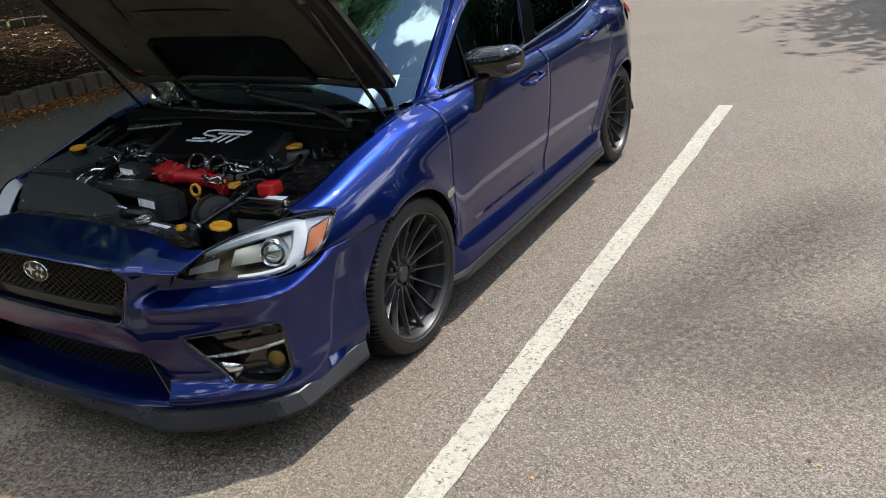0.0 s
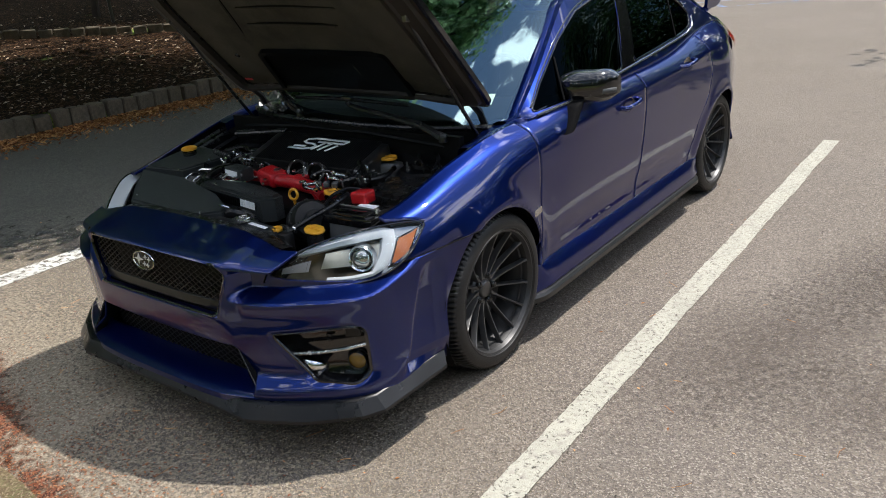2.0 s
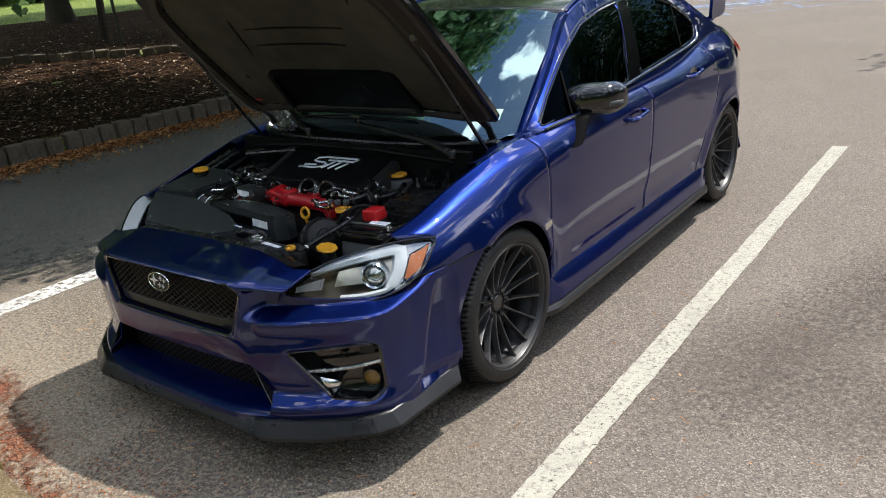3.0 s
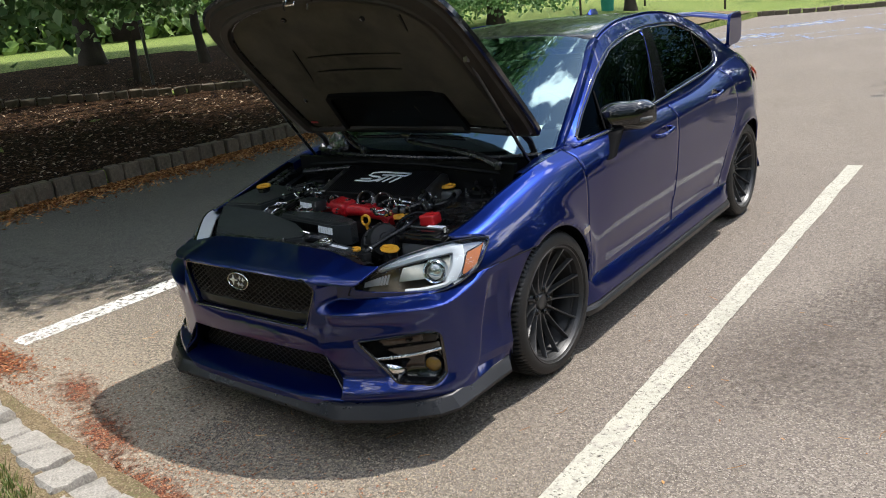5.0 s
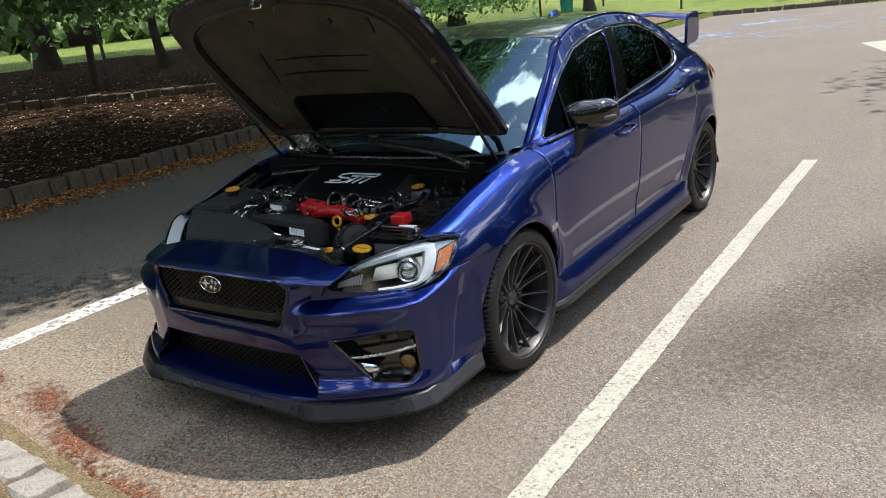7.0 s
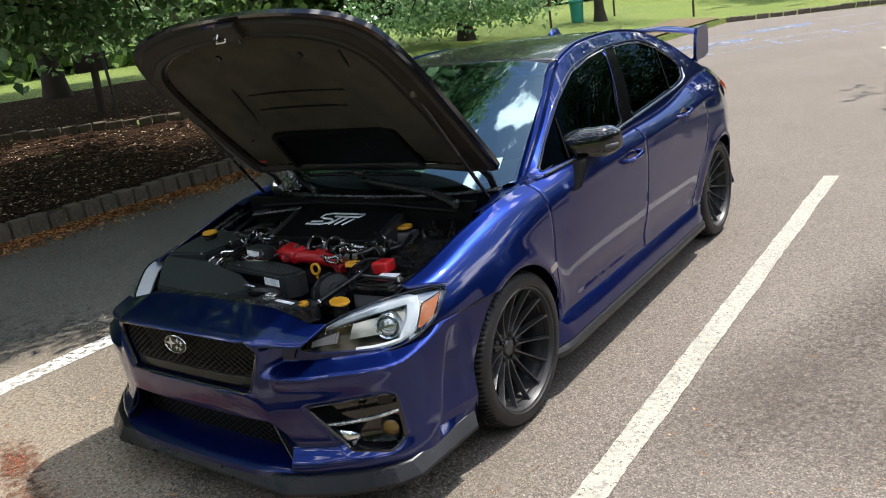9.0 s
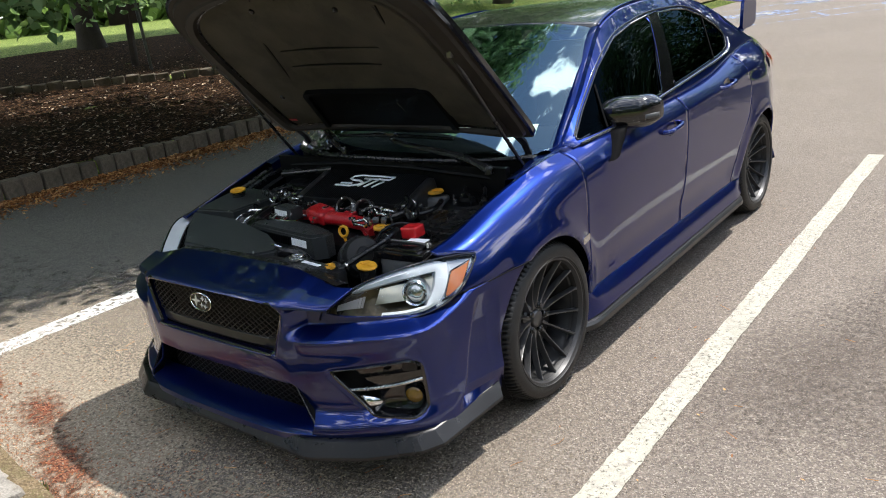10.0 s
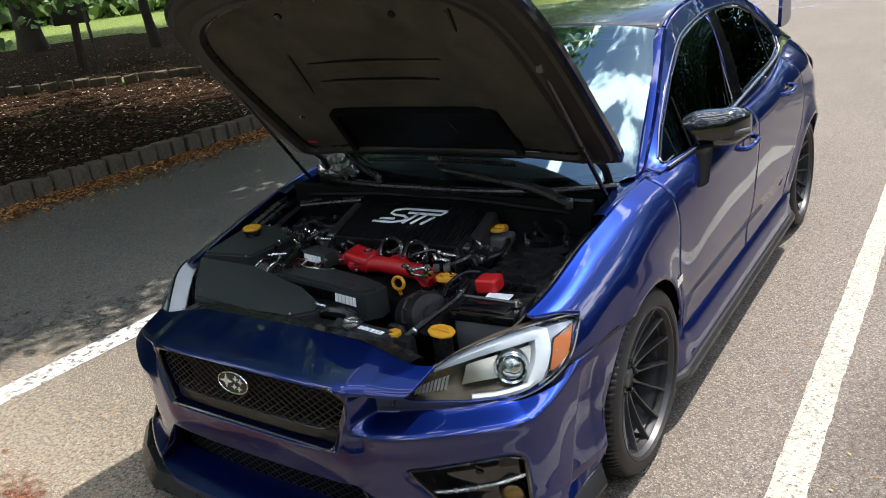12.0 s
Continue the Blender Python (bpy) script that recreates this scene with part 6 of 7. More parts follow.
# ---- the car: wheels ----
def build_wheel(cx, cy, side):
    """cx: the outer face of the rim. Local z of the lathe runs outwards."""
    at = Matrix.Translation((side * cx, cy, HUB_Z)) @ pose(0, 0, 0, 0, 90 * side, 0)
    root = new("wheel")
    root.parent = car
    tagged(root, "gunmetal multi-spoke alloy wheel with a low-profile tyre")
    # tyre: flat sidewall, squared shoulders, grooved tread
    seg = 480
    prof = [(.254, -.002), (.257, .008), (.266, .0125), (.280, .0135), (.296, .0105), (.308, .0035), (.3155, -.006), (.3215, -.017), (.3255, -.032), (.3275, -.058), (.3185, -.060), (.3185, -.070), (.328, -.072),
            (.3285, -.105), (.3195, -.107), (.3195, -.117), (.3285, -.119), (.328, -.150), (.3185, -.152), (.3185, -.162), (.3270, -.164), (.325, -.200), (.312, -.226), (.285, -.238), (.256, -.232), (.248, -.225)]
    rows = []
    for i, (r, h) in enumerate(prof):
        row = []
        for k in range(seg):
            rr = r
            if k % 5 in (0, 1) and (6 <= i <= 9 or 20 <= i <= 22):
                rr -= .0095 if i > 6 else .004
            if k % 10 in (2, 3) and 12 <= i <= 13:
                rr -= .007
            a = 2 * math.pi * (k + .9 * max(0, -h) / .03) / seg
            row.append(at @ Vector((rr * math.cos(a), rr * math.sin(a), h)))
        rows.append(row)
    tyre = part("tyre", loft(rows, close_v=True), "rubber", root, "black low-profile tyre with a grooved tread")
    tyre.data.set_sharp_from_angle(angle=radians(25))
    part("rim_protector", lathe([(.2590, .0095), (.2615, .0135), (.2645, .0140), (.2660, .0120)], at, 96), "rubber", root)
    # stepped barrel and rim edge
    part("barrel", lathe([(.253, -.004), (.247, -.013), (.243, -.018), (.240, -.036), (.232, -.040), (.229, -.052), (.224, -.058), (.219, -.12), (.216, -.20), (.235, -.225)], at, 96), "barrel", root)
    part("rim_lip", lathe([(.2560, -.008), (.2575, .003), (.2550, .0065), (.2500, .0050), (.2465, -.004), (.2440, -.013)], at, 96), "rim_lip", root, "lighter machined rim edge")
    # fifteen slim blade spokes, dished deep towards the hub
    for k in range(15):
        a = 2 * math.pi * k / 15 + .1
        rows = []
        for t in np.linspace(0, 1, 11):
            r = .050 + (.247 - .050) * t
            h = -.068 + .058 * t ** 1.55
            w = .0034 + .0050 * max(0, .22 - t) / .22 + .0030 * max(0, t - .88) / .12
            wb = w + .0026 + .006 * max(0, .3 - t) / .3
            dpt = .034 - .012 * t
            ca, sa = math.cos(a), math.sin(a)
            rows.append([at @ Vector((r * ca - ow * sa, r * sa + ow * ca, h + oh * dpt)) for ow, oh in ((-w * .8, 0), (w * .8, 0), (w, -.06), (wb, -1), (-wb, -1), (-w, -.06))])
        spoke = part("spoke", loft(rows, close_v=True), "rim", root)
        spoke.data.set_sharp_from_angle(angle=radians(30))
    part("hub", lathe([(.080, -.110), (.078, -.086), (.070, -.078), (.040, -.076), (.036, -.068), (.034, -.064), (.030, -.062), (.0, -.062)], at, 40), "rim", root)
    for k in range(5):
        a = 2 * math.pi * k / 5 + .3
        part("lug_nut", lathe([(.0135, -.09), (.0135, -.064), (.010, -.061), (.0090, -.056), (0, -.055)], at @ Matrix.Translation((.0560 * math.cos(a), .0560 * math.sin(a), 0)), 10), "satin_black", root)
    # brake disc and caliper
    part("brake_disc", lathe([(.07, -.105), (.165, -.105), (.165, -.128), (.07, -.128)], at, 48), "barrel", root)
    cal = bmesh.new()
    rows = [[at @ Vector((r * math.cos(a), r * math.sin(a), h)) for r, h in ((.115, -.088), (.172, -.086), (.178, -.105), (.178, -.14), (.115, -.14))] for a in np.linspace(2.2, 3.3, 12)]
    add_grid(cal, rows, close_v=True)
    part("brake_caliper", cal, "dark_metal", root)
    return root


for side in (1, -1):
    build_wheel(.877, 0.0, side)
    build_wheel(.880, AXLE_R, side)

# ---- the car: headlamps ----
LB = [(.480, -.842, .622), (.535, -.814, .616), (.595, -.780, .609), (.655, -.742, .605), (.738, -.690, .606), (.812, -.612, .624), (.856, -.520, .672), (.840, -.405, .740)]
LT = [(.506, -.838, .672), (.548, -.775, .702), (.602, -.712, .730), (.662, -.645, .750), (.722, -.578, .763), (.776, -.505, .766), (.812, -.440, .760), (.834, -.400, .751)]
LBC, LTC = cr(LB, 6), cr(LT, 6)


def lamp_pt(t, v, depth=0.0):
    """On the lens: t from the inner tip outwards, v from its foot up; depth inwards."""
    i = t * (len(LBC) - 1)
    k = min(int(i), len(LBC) - 2)
    b, c = LBC[k].lerp(LBC[k + 1], i - k), LTC[k].lerp(LTC[k + 1], i - k)
    p = b.lerp(c, v)
    bulge = .014 * math.sin(math.pi * v) * math.sin(math.pi * min(1, t + .08))
    nrm = Vector((.25 + .75 * t, -1 + .75 * t, .42)).normalized()
    return p + nrm * (bulge - depth)


def lamp_patch(t0, t1, v0, v1, depth, nt=16, nv=8, extra=None):
    return [[lamp_pt(t, v, depth + (extra(t, v) if extra else 0)) for v in np.linspace(v0, v1, nv)] for t in np.linspace(t0, t1, nt)]


def mirrored(rows, side):
    return [[Vector((side * p.x, p.y, p.z)) for p in r] for r in rows]


for side in (1, -1):
    lamp = new("headlamp")
    lamp.parent = car
    tagged(lamp, "clear headlamp with a dark housing, light-guide and amber reflector")
    part("lamp_lens", loft(mirrored(lamp_patch(0, 1, 0, 1, 0, 40, 12), side)), "lens", lamp).visible_shadow = False
    edge = [lamp_pt(t, 0, .002) for t in np.linspace(0, 1, 40)] + [lamp_pt(t, 1, .002) for t in np.linspace(1, 0, 40)]
    edge.append(edge[0])
    part("lamp_edge", tube([Vector((side * p.x, p.y, p.z)) for p in edge], .0035, 6, False), "gloss_black", lamp)
    part("lamp_housing", loft(mirrored(lamp_patch(0, 1, -.05, 1.05, .058, 24, 8, lambda t, v: .035 * math.sin(math.pi * min(1, max(0, v))) * math.sin(math.pi * min(1, t * 1.1))), side)), "lamp_inner", lamp)
    for v, m_ in ((0, "smoked"), (1, "drl")):
        part("housing_wall", loft(mirrored([[lamp_pt(t, v, d) for d in (.004, .03, .062)] for t in np.linspace(0, 1, 30)], side)), m_, lamp)
    # C-shaped frosted light guide: along the top, round the outer end, back along the foot
    prof_c = [(t, .885 - .02 * t) for t in np.linspace(.20, .67, 14)] + [(.712, .82), (.722, .60), (.722, .45), (.712, .30), (.695, .18)] + [(t, .115) for t in np.linspace(.665, .44, 9)]
    wide = [.04, .07, .09, .10] + [.115] * 10 + [.13] * 5 + [.055] * 9
    rows = []
    for i, (t, v) in enumerate(prof_c):
        a, b = prof_c[max(0, i - 1)], prof_c[min(len(prof_c) - 1, i + 1)]
        dt, dv = (b[0] - a[0]) * 3.2, b[1] - a[1]
        ln = math.hypot(dt, dv)
        nt_, nv_ = -dv / ln / 3.2, dt / ln
        w = wide[i]
        rows.append([lamp_pt(t + nt_ * w * f, v + nv_ * w * f, d) for f, d in ((-1, .052), (-.9, .014), (0, .006), (.9, .010), (1, .052))])
    part("light_guide", loft(mirrored(rows, side)), "drl", lamp, "frosted white C-shaped light guide")
    # silver inner bezel filling between guide and projector
    rows = lamp_patch(.375, .70, .36, .70, .040, 14, 6, lambda t, v: .012 * math.sin(math.pi * (t - .375) / .33))
    part("bezel", loft(mirrored(rows, side)), "smoked", lamp)
    c = lamp_pt(.595, .46, .036)
    m = look(c, c + Vector((.42, -1, .05))) @ pose(0, 0, 0, 0, 180, 0)
    if side < 0:
        c = Vector((-c.x, c.y, c.z))
        m = look(c, c + Vector((-.42, -1, .05))) @ pose(0, 0, 0, 0, 180, 0)
    part("projector_ring", lathe([(.046, -.03), (.047, .004), (.044, .010), (.039, .006), (.036, -.008)], m, 36), "silver", lamp, "bright projector ring")
    part("projector_lens", lathe([(.0365, -.006), (.034, .006), (.026, .016), (.014, .021), (0, .023)], m, 32), "projector", lamp)
    # inner reflector with fine ribs
    for k in range(9):
        t = .105 + .0215 * k
        part("reflector_rib", loft(mirrored([[lamp_pt(t + o, v, d) for v in np.linspace(.38 - .006 * k, .62, 5)] for o, d in ((0, .036), (.008, .016), (.016, .036))], side)), "badge", lamp)
    amb = [(.755, .13), (.775, .66), (.945, .66), (.880, .13)]
    rows = []
    for a in np.linspace(0, 1, 8):
        rows.append([lamp_pt((amb[0][0] * (1 - b) + amb[1][0] * b) * (1 - a) + (amb[3][0] * (1 - b) + amb[2][0] * b) * a, (amb[0][1] * (1 - b) + amb[1][1] * b) * (1 - a) + (amb[3][1] * (1 - b) + amb[2][1] * b) * a, .008) for b in np.linspace(0, 1, 8)])
    part("amber_reflector", loft(mirrored(rows, side)), "amber", lamp, "amber side reflector")
    # pale plastic behind the clear outer corner
    part("corner_bezel", loft(mirrored(lamp_patch(.715, .995, .03, .985, .017, 14, 8), side)), "clear_grey", lamp)
    part("amber_frame", tube([Vector((side * lamp_pt(t, v, .010).x, lamp_pt(t, v, .010).y, lamp_pt(t, v, .010).z)) for t, v in amb + amb[:1]], .0035, 6, False), "gloss_black", lamp)

for side in (1, -1):
    strip = []
    for t in np.linspace(.02, .97, 30):
        p = lamp_pt(t, 1, .004)
        back = Vector((-.25 - .55 * t, .95 - .55 * t, 0)).normalized()
        strip.append([Vector((side * q.x, q.y, q.z)) for q in (p - Vector((0, 0, .016)), p + back * .006 - Vector((0, 0, .010)), p + back * .026 - Vector((0, 0, .012)), p + back * .030 - Vector((0, 0, .026)), p + back * .050 - Vector((0, 0, .030)), p + back * .052 - Vector((0, 0, .07)))])
    bracket = part("lamp_bracket", loft(strip), "satin_black", car, "black plastic strip behind the headlamp")
    for t in (.22, .40, .62, .80):
        p = lamp_pt(t, 1, .004) + Vector((-.25 - .55 * t, .95 - .55 * t, 0)).normalized() * .040 + Vector((0, 0, -.026))
        part("bracket_bolt", lathe([(.008, -.006), (.008, .003), (.005, .006), (0, .007)], pose(side * p.x, p.y, p.z), 8), "steel", bracket)

# ---- the car: open hood ----
HOOD_O = Vector((0, .22, 1.03))
HOOD_S = Vector((0, -.53, .555)).normalized()
HOOD_N = Vector((0, HOOD_S.z, -HOOD_S.y))          # outwards, away from the engine
HOOD_EDGE = [(.0, 1.052), (.20, 1.044), (.38, 1.018), (.53, .980), (.640, .922), (.706, .836), (.738, .700), (.752, .500), (.758, .250), (.758, .075), (.735, .020), (.660, .010), (.40, .012), (.0, .012)]


def hood_pt(x, s, d=0.0):
    """On the hood's skin: x across, s from the rear edge forward, d outwards."""
    crown = .040 * (1 - (x / .74) ** 2) - .045 * max(0, (s - .86) / .19) ** 2 * (1 - .3 * (x / .7) ** 2)
    return HOOD_O + Vector((x, 0, 0)) + HOOD_S * s + HOOD_N * (crown + d)


hood = new("hood")
hood.parent = car
tagged(hood, "raised hood with a dark felt liner on its underside")
half = [(p.x, p.y) for p in cr([(x, s, 0) for x, s in HOOD_EDGE], 5)]
loop = half + [(-x, s) for x, s in half[-2:0:-1]]


def scaled_loop(fx, s0, s1):
    """The outline squeezed to fx of its width, between s0 and s1."""
    return [(x * fx, s0 + (s - .010) / 1.042 * (s1 - s0)) for x, s in loop]


def ring_rows(outlines):
    return [[hood_pt(x, s, d) for x, s in o] for o, d in outlines]


def disc_rows(outl, d, n=9):
    cs = .45
    return [[hood_pt(x * f, cs + (s - cs) * f, d) for x, s in outl] for f in np.linspace(1, .0005, n)]


outer = scaled_loop(1.0, .010, 1.052)
skin = part("hood_skin", loft(disc_rows(outer, 0.0, 12), close_v=True), "paint", hood)
band1, band2, band3 = scaled_loop(.985, .018, 1.038), scaled_loop(.915, .045, .982), scaled_loop(.838, .07, .938)
part("hood_edge", loft(ring_rows([(outer, 0.0), (outer, -.020), (band1, -.026)]), close_v=True), "gloss_black", hood)
part("hood_frame", loft(ring_rows([(band1, -.026), (scaled_loop(.965, .03, 1.020), -.028), (scaled_loop(.955, .034, 1.010), -.042), (band2, -.050), (scaled_loop(.900, .05, .972), -.056), (scaled_loop(.888, .055, .965), -.056), (scaled_loop(.875, .06, .958), -.064), (band3, -.060), (scaled_loop(.820, .08, .922), -.030)]), close_v=True), "hood_inner", hood, "dark painted inner frame of the hood")
liner_edge = scaled_loop(.826, .076, .928)
part("hood_liner", loft([[hood_pt(x * f, .45 + (s - .45) * f, -.030 - .007 * (f > .3) - .006 * (.55 < f < .8)) for x, s in liner_edge] for f in (1, .985, .96, .9, .82, .78, .7, .56, .52, .35, .28, .15, .0005)], close_v=True), "liner", hood, "dark brownish-grey felt liner")
part("liner_bead", tube([hood_pt(x, s, -.037) for x, s in liner_edge + liner_edge[:1]], .007, 6, False), "hose", hood)
# stiffening ribs in the liner, running to the scoop
for pts in ([(-.27, .80), (-.31, .60), (-.36, .40), (-.42, .20)], [(.46, .80), (.41, .60), (.36, .40), (.30, .15)], [(-.25, .585), (.36, .575)], [(-.27, .485), (.24, .475)]):
    part("liner_rib", tube([hood_pt(x, s, -.031) for x, s in [tuple(p)[:2] for p in cr([(a, b, 0) for a, b in pts], 6)]], .010, 6), "liner", hood)
    # black line beside each rib, drawn as the shadow of the fold
    part("liner_fold_shade", tube([hood_pt(x + .016, s + .008, -.0365) for x, s in [tuple(p)[:2] for p in cr([(a, b, 0) for a, b in pts], 6)]], .0045, 6), "bay", hood)
# scoop duct with foam seal
duct = rounded([(-.40, .045), (.40, .045), (.40, .33), (-.34, .33)], .03)
part("scoop_duct", loft([[hood_pt(x, s, d) for x, s in duct + duct[:1]] for d in (-.034, -.060)] + [[hood_pt(x * .93, .18 + (s - .18) * .88, d) for x, s in duct + duct[:1]] for d in (-.060, -.046)] + [[hood_pt(x * f, .18 + (s - .18) * f, -.043) for x, s in duct + duct[:1]] for f in (.4, .01)]), "bay", hood, "black scoop duct with a foam seal")
# liner clips, holes, catch, bump stops, labels
for x, s in ((-.17, .835), (.27, .80), (-.50, .30)):
    q = hood_pt(x, s, -.043)
    part("liner_clip", lathe([(.0, .006), (.011, .004), (.013, .0), (.013, -.004)], Matrix.Translation(q) @ HOOD_N.to_track_quat("-Z", "Y").to_matrix().to_4x4(), 12), "hose", hood)
for x in (-.58, -.47, .47, .58, -.25, .25):
    s = .955 if abs(x) < .4 else (.90 if abs(x) < .5 else .80)
    part("frame_hole", lathe([(.0, .002), (.007, .002), (.009, .0), (.009, -.01)], Matrix.Translation(hood_pt(x * 1.02, s + .02, -.040)) @ HOOD_N.to_track_quat("-Z", "Y").to_matrix().to_4x4(), 12), "bay", hood)
catch = part("hood_catch", tube([hood_pt(x, s, d) for x, s, d in ((.0, .985, -.035), (.0, .965, -.085), (.05, .965, -.085), (.05, .985, -.035))], .006, 8), "steel", hood, "steel hood striker loop")
part("catch_box", box((.110, .070, .034), Matrix.Translation(hood_pt(.085, .990, -.052)) @ HOOD_N.to_track_quat("Z", "Y").to_matrix().to_4x4(), .006), "hood_inner", catch)
part("release_lever", tube([hood_pt(x, s, d) for x, s, d in ((.02, 1.00, -.07), (-.02, .965, -.085), (-.05, .930, -.080))], .004, 6), "steel", catch)
part("catch_plate", box((.20, .085, .012), Matrix.Translation(hood_pt(.035, .985, -.040)) @ HOOD_N.to_track_quat("Z", "Y").to_matrix().to_4x4(), .003), "paint", catch)
part("safety_hook", tube([hood_pt(x, s, d) for x, s, d in ((.095, .97, -.04), (.105, .95, -.075), (.085, .925, -.085))], .005, 6), "steel", catch)
basis = HOOD_N.to_track_quat("Z", "Y").to_matrix().to_4x4()
part("hood_label", box((.085, .032, .002), Matrix.Translation(hood_pt(.42, .06, -.046)) @ basis), "white", hood, "small white paper label")
part("hood_marker", box((.05, .012, .003), Matrix.Translation(hood_pt(-.577, .13, -.046)) @ basis), "red_plastic", hood, "small orange marker")
for side in (1, -1):
    # hinge arm, gas strut
    a, b = hood_pt(side * .655, .10, -.03), Vector((side * .665, .285, .905))
    part("hood_hinge", tube([a, a.lerp(b, .5) + Vector((0, .03, 0)), b], .015, 6), "bay", hood)
    top, foot = hood_pt(side * .672, .575, -.045), Vector((side * .690, .215, .865))
    mid = top.lerp(foot, .52)
    strut = part("hood_strut", tube([top, mid], .0055, 8), "dark_metal", hood, "slim gas strut")
    part("strut_body", tube([mid, foot], .008, 10), "satin_black", strut)
    part("strut_bracket", box((.02, .03, .04), Matrix.Translation(top + Vector((0, 0, .0))), .004), "dark_metal", strut)

# ---- the car: engine bay ----
bay = new("engine_bay")
bay.parent = car
tagged(bay, "crowded black engine bay with red and yellow details")


def edge_top(y):
    s = side_section(y)[-1]
    return s


rows = []
for y in np.linspace(-.62, .10, 18):
    x, z = edge_top(y)
    low = max(0, (-.40 - y) / .22)                       # dips behind the headlamps
    x, z = x - .05 * low, z - .07 * low
    rows.append([Vector((sx * px, y, pz)) for sx, px, pz in ((-1, x, z - .004), (-1, x - .004, z - .036), (-1, x - .050, z - .055), (-1, x - .060, z - .085), (-1, x - .09, z - .09), (-1, x - .11, .45),
                                                             (1, x - .11, .45), (1, x - .09, z - .09), (1, x - .060, z - .085), (1, x - .050, z - .055), (1, x - .004, z - .036), (1, x, z - .004))])
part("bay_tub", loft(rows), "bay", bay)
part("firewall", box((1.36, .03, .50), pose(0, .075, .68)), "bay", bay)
for side in (1, -1):
    # folded inner wing flange with its punched openings
    for k in range(5):
        y = -.42 + .105 * k
        x, z = edge_top(y)
        part("wing_slot", box((.008, .070, .024), pose(side * (x - .055), y, z - .070, 0, 14 * side, 0), .002), "bay", bay)
    flange = []
    for y in np.linspace(-.56, .10, 20):
        x, z = edge_top(y)
        low = max(0, (-.40 - y) / .22)
        x, z = x - .05 * low, z - .07 * low
        flange.append([Vector((side * (x - a), y, z - b)) for a, b in ((.007, .034), (.030, .043), (.049, .052), (.052, .058), (.058, .083), (.070, .086), (.090, .087))])
    part("inner_wing", loft(flange), "wing_inner", bay)
    pts = [Vector((side * (edge_top(y)[0] - .030), y, edge_top(y)[1] - .044)) for y in np.linspace(-.55, .10, 18)]
    part("hood_seal", tube(pts, .008, 6), "hose", bay)
    part("strut_tower", lathe([(.12, -.22), (.12, -.02), (.10, .0), (.055, .005), (.05, .02), (0, .022)], pose(side * .52, .03, .80), 28), "bay", bay)
    for a in (0, 2.1, 4.2):
        part("tower_nut", lathe([(.009, 0), (.009, .014), (0, .015)], pose(side * .52 + .075 * math.cos(a), .03 + .075 * math.sin(a), .802), 6), "steel", bay)

# lamp-top shelf and radiator support
rows = []
for x in np.linspace(-.53, .53, 33):
    u = u_of_x(x * .97)
    e = bump_place(u, .770)
    rows.append([e + Vector((0, -.002, -.006)), e + Vector((0, .02, -.014)), Vector((e.x, e.y + .06, e.z - .018)), Vector((e.x, e.y + .085, e.z - .030)), Vector((e.x, e.y + .09, .50))])
part("radiator_support", loft(rows), "satin_black", bay, "black plastic radiator cover panel")
part("radiator", box((.76, .045, .30), pose(0, -.665, .58), .004), "core", bay)
for k in range(24):
    part("radiator_fin", box((.004, .004, .28), pose(-.36 + .031 * k, -.640, .58)), "core", bay)


def slab(name, corners, depth, material, parent, label="", bevel=.008):
    """A thick plate under four or more top corners."""
    bm = bmesh.new()
    a = [bm.verts.new(p) for p in corners]
    b = [bm.verts.new(Vector(p) - Vector((0, 0, depth))) for p in corners]
    top = bm.faces.new(a)
    bm.faces.new(b)
    k = len(a)
    for i in range(k):
        bm.faces.new((a[i], a[(i + 1) % k], b[(i + 1) % k], b[i]))
    if bevel:
        bmesh.ops.bevel(bm, geom=list(top.edges), offset=bevel, segments=2, affect="EDGES", clamp_overlap=True)
    return part(name, bm, material, parent, label)


def screw(p, parent, r=.005, up=(0, 0, 1)):
    part("screw", lathe([(r, -.004), (r, .002), (r * .6, .0035), (0, .004)], Matrix.Translation(p) @ Vector(up).to_track_quat("Z", "Y").to_matrix().to_4x4(), 8), "steel", parent)


# air box: two folded wrinkle-black plates
airbox = slab("air_box", [(-.705, -.19, .835), (-.700, -.455, .803), (-.470, -.425, .803), (-.430, -.22, .815), (-.52, -.17, .828)], .16, "wrinkle", bay, "wrinkle-black folded air box")
slab("air_box_front", [(-.690, -.475, .800), (-.405, -.462, .786), (-.10, -.545, .772), (.035, -.598, .756), (.045, -.640, .750), (-.02, -.700, .748), (-.12, -.712, .746), (-.545, -.650, .722), (-.62, -.58, .74)], .14, "wrinkle", airbox)
for p in ((-.69, -.44, .805), (-.48, -.435, .804), (-.50, -.20, .825), (-.60, -.19, .832), (-.54, -.62, .735), (-.02, -.69, .752)):
    screw(p, airbox)
part("air_duct", box((.10, .07, .04), pose(-.40, -.67, .690, 0, 0, 6), .012), "satin_black", airbox)
part("snorkel", loft([[Vector((x, y + oy, z + oz)) for oy, oz in ((-.03, -.012), (-.03, .010), (.03, .014), (.03, -.012))] for x, y, z in ((-.50, -.700, .704), (-.35, -.720, .722), (-.20, -.730, .732), (-.05, -.725, .734))], close_v=True), "satin_black", airbox)


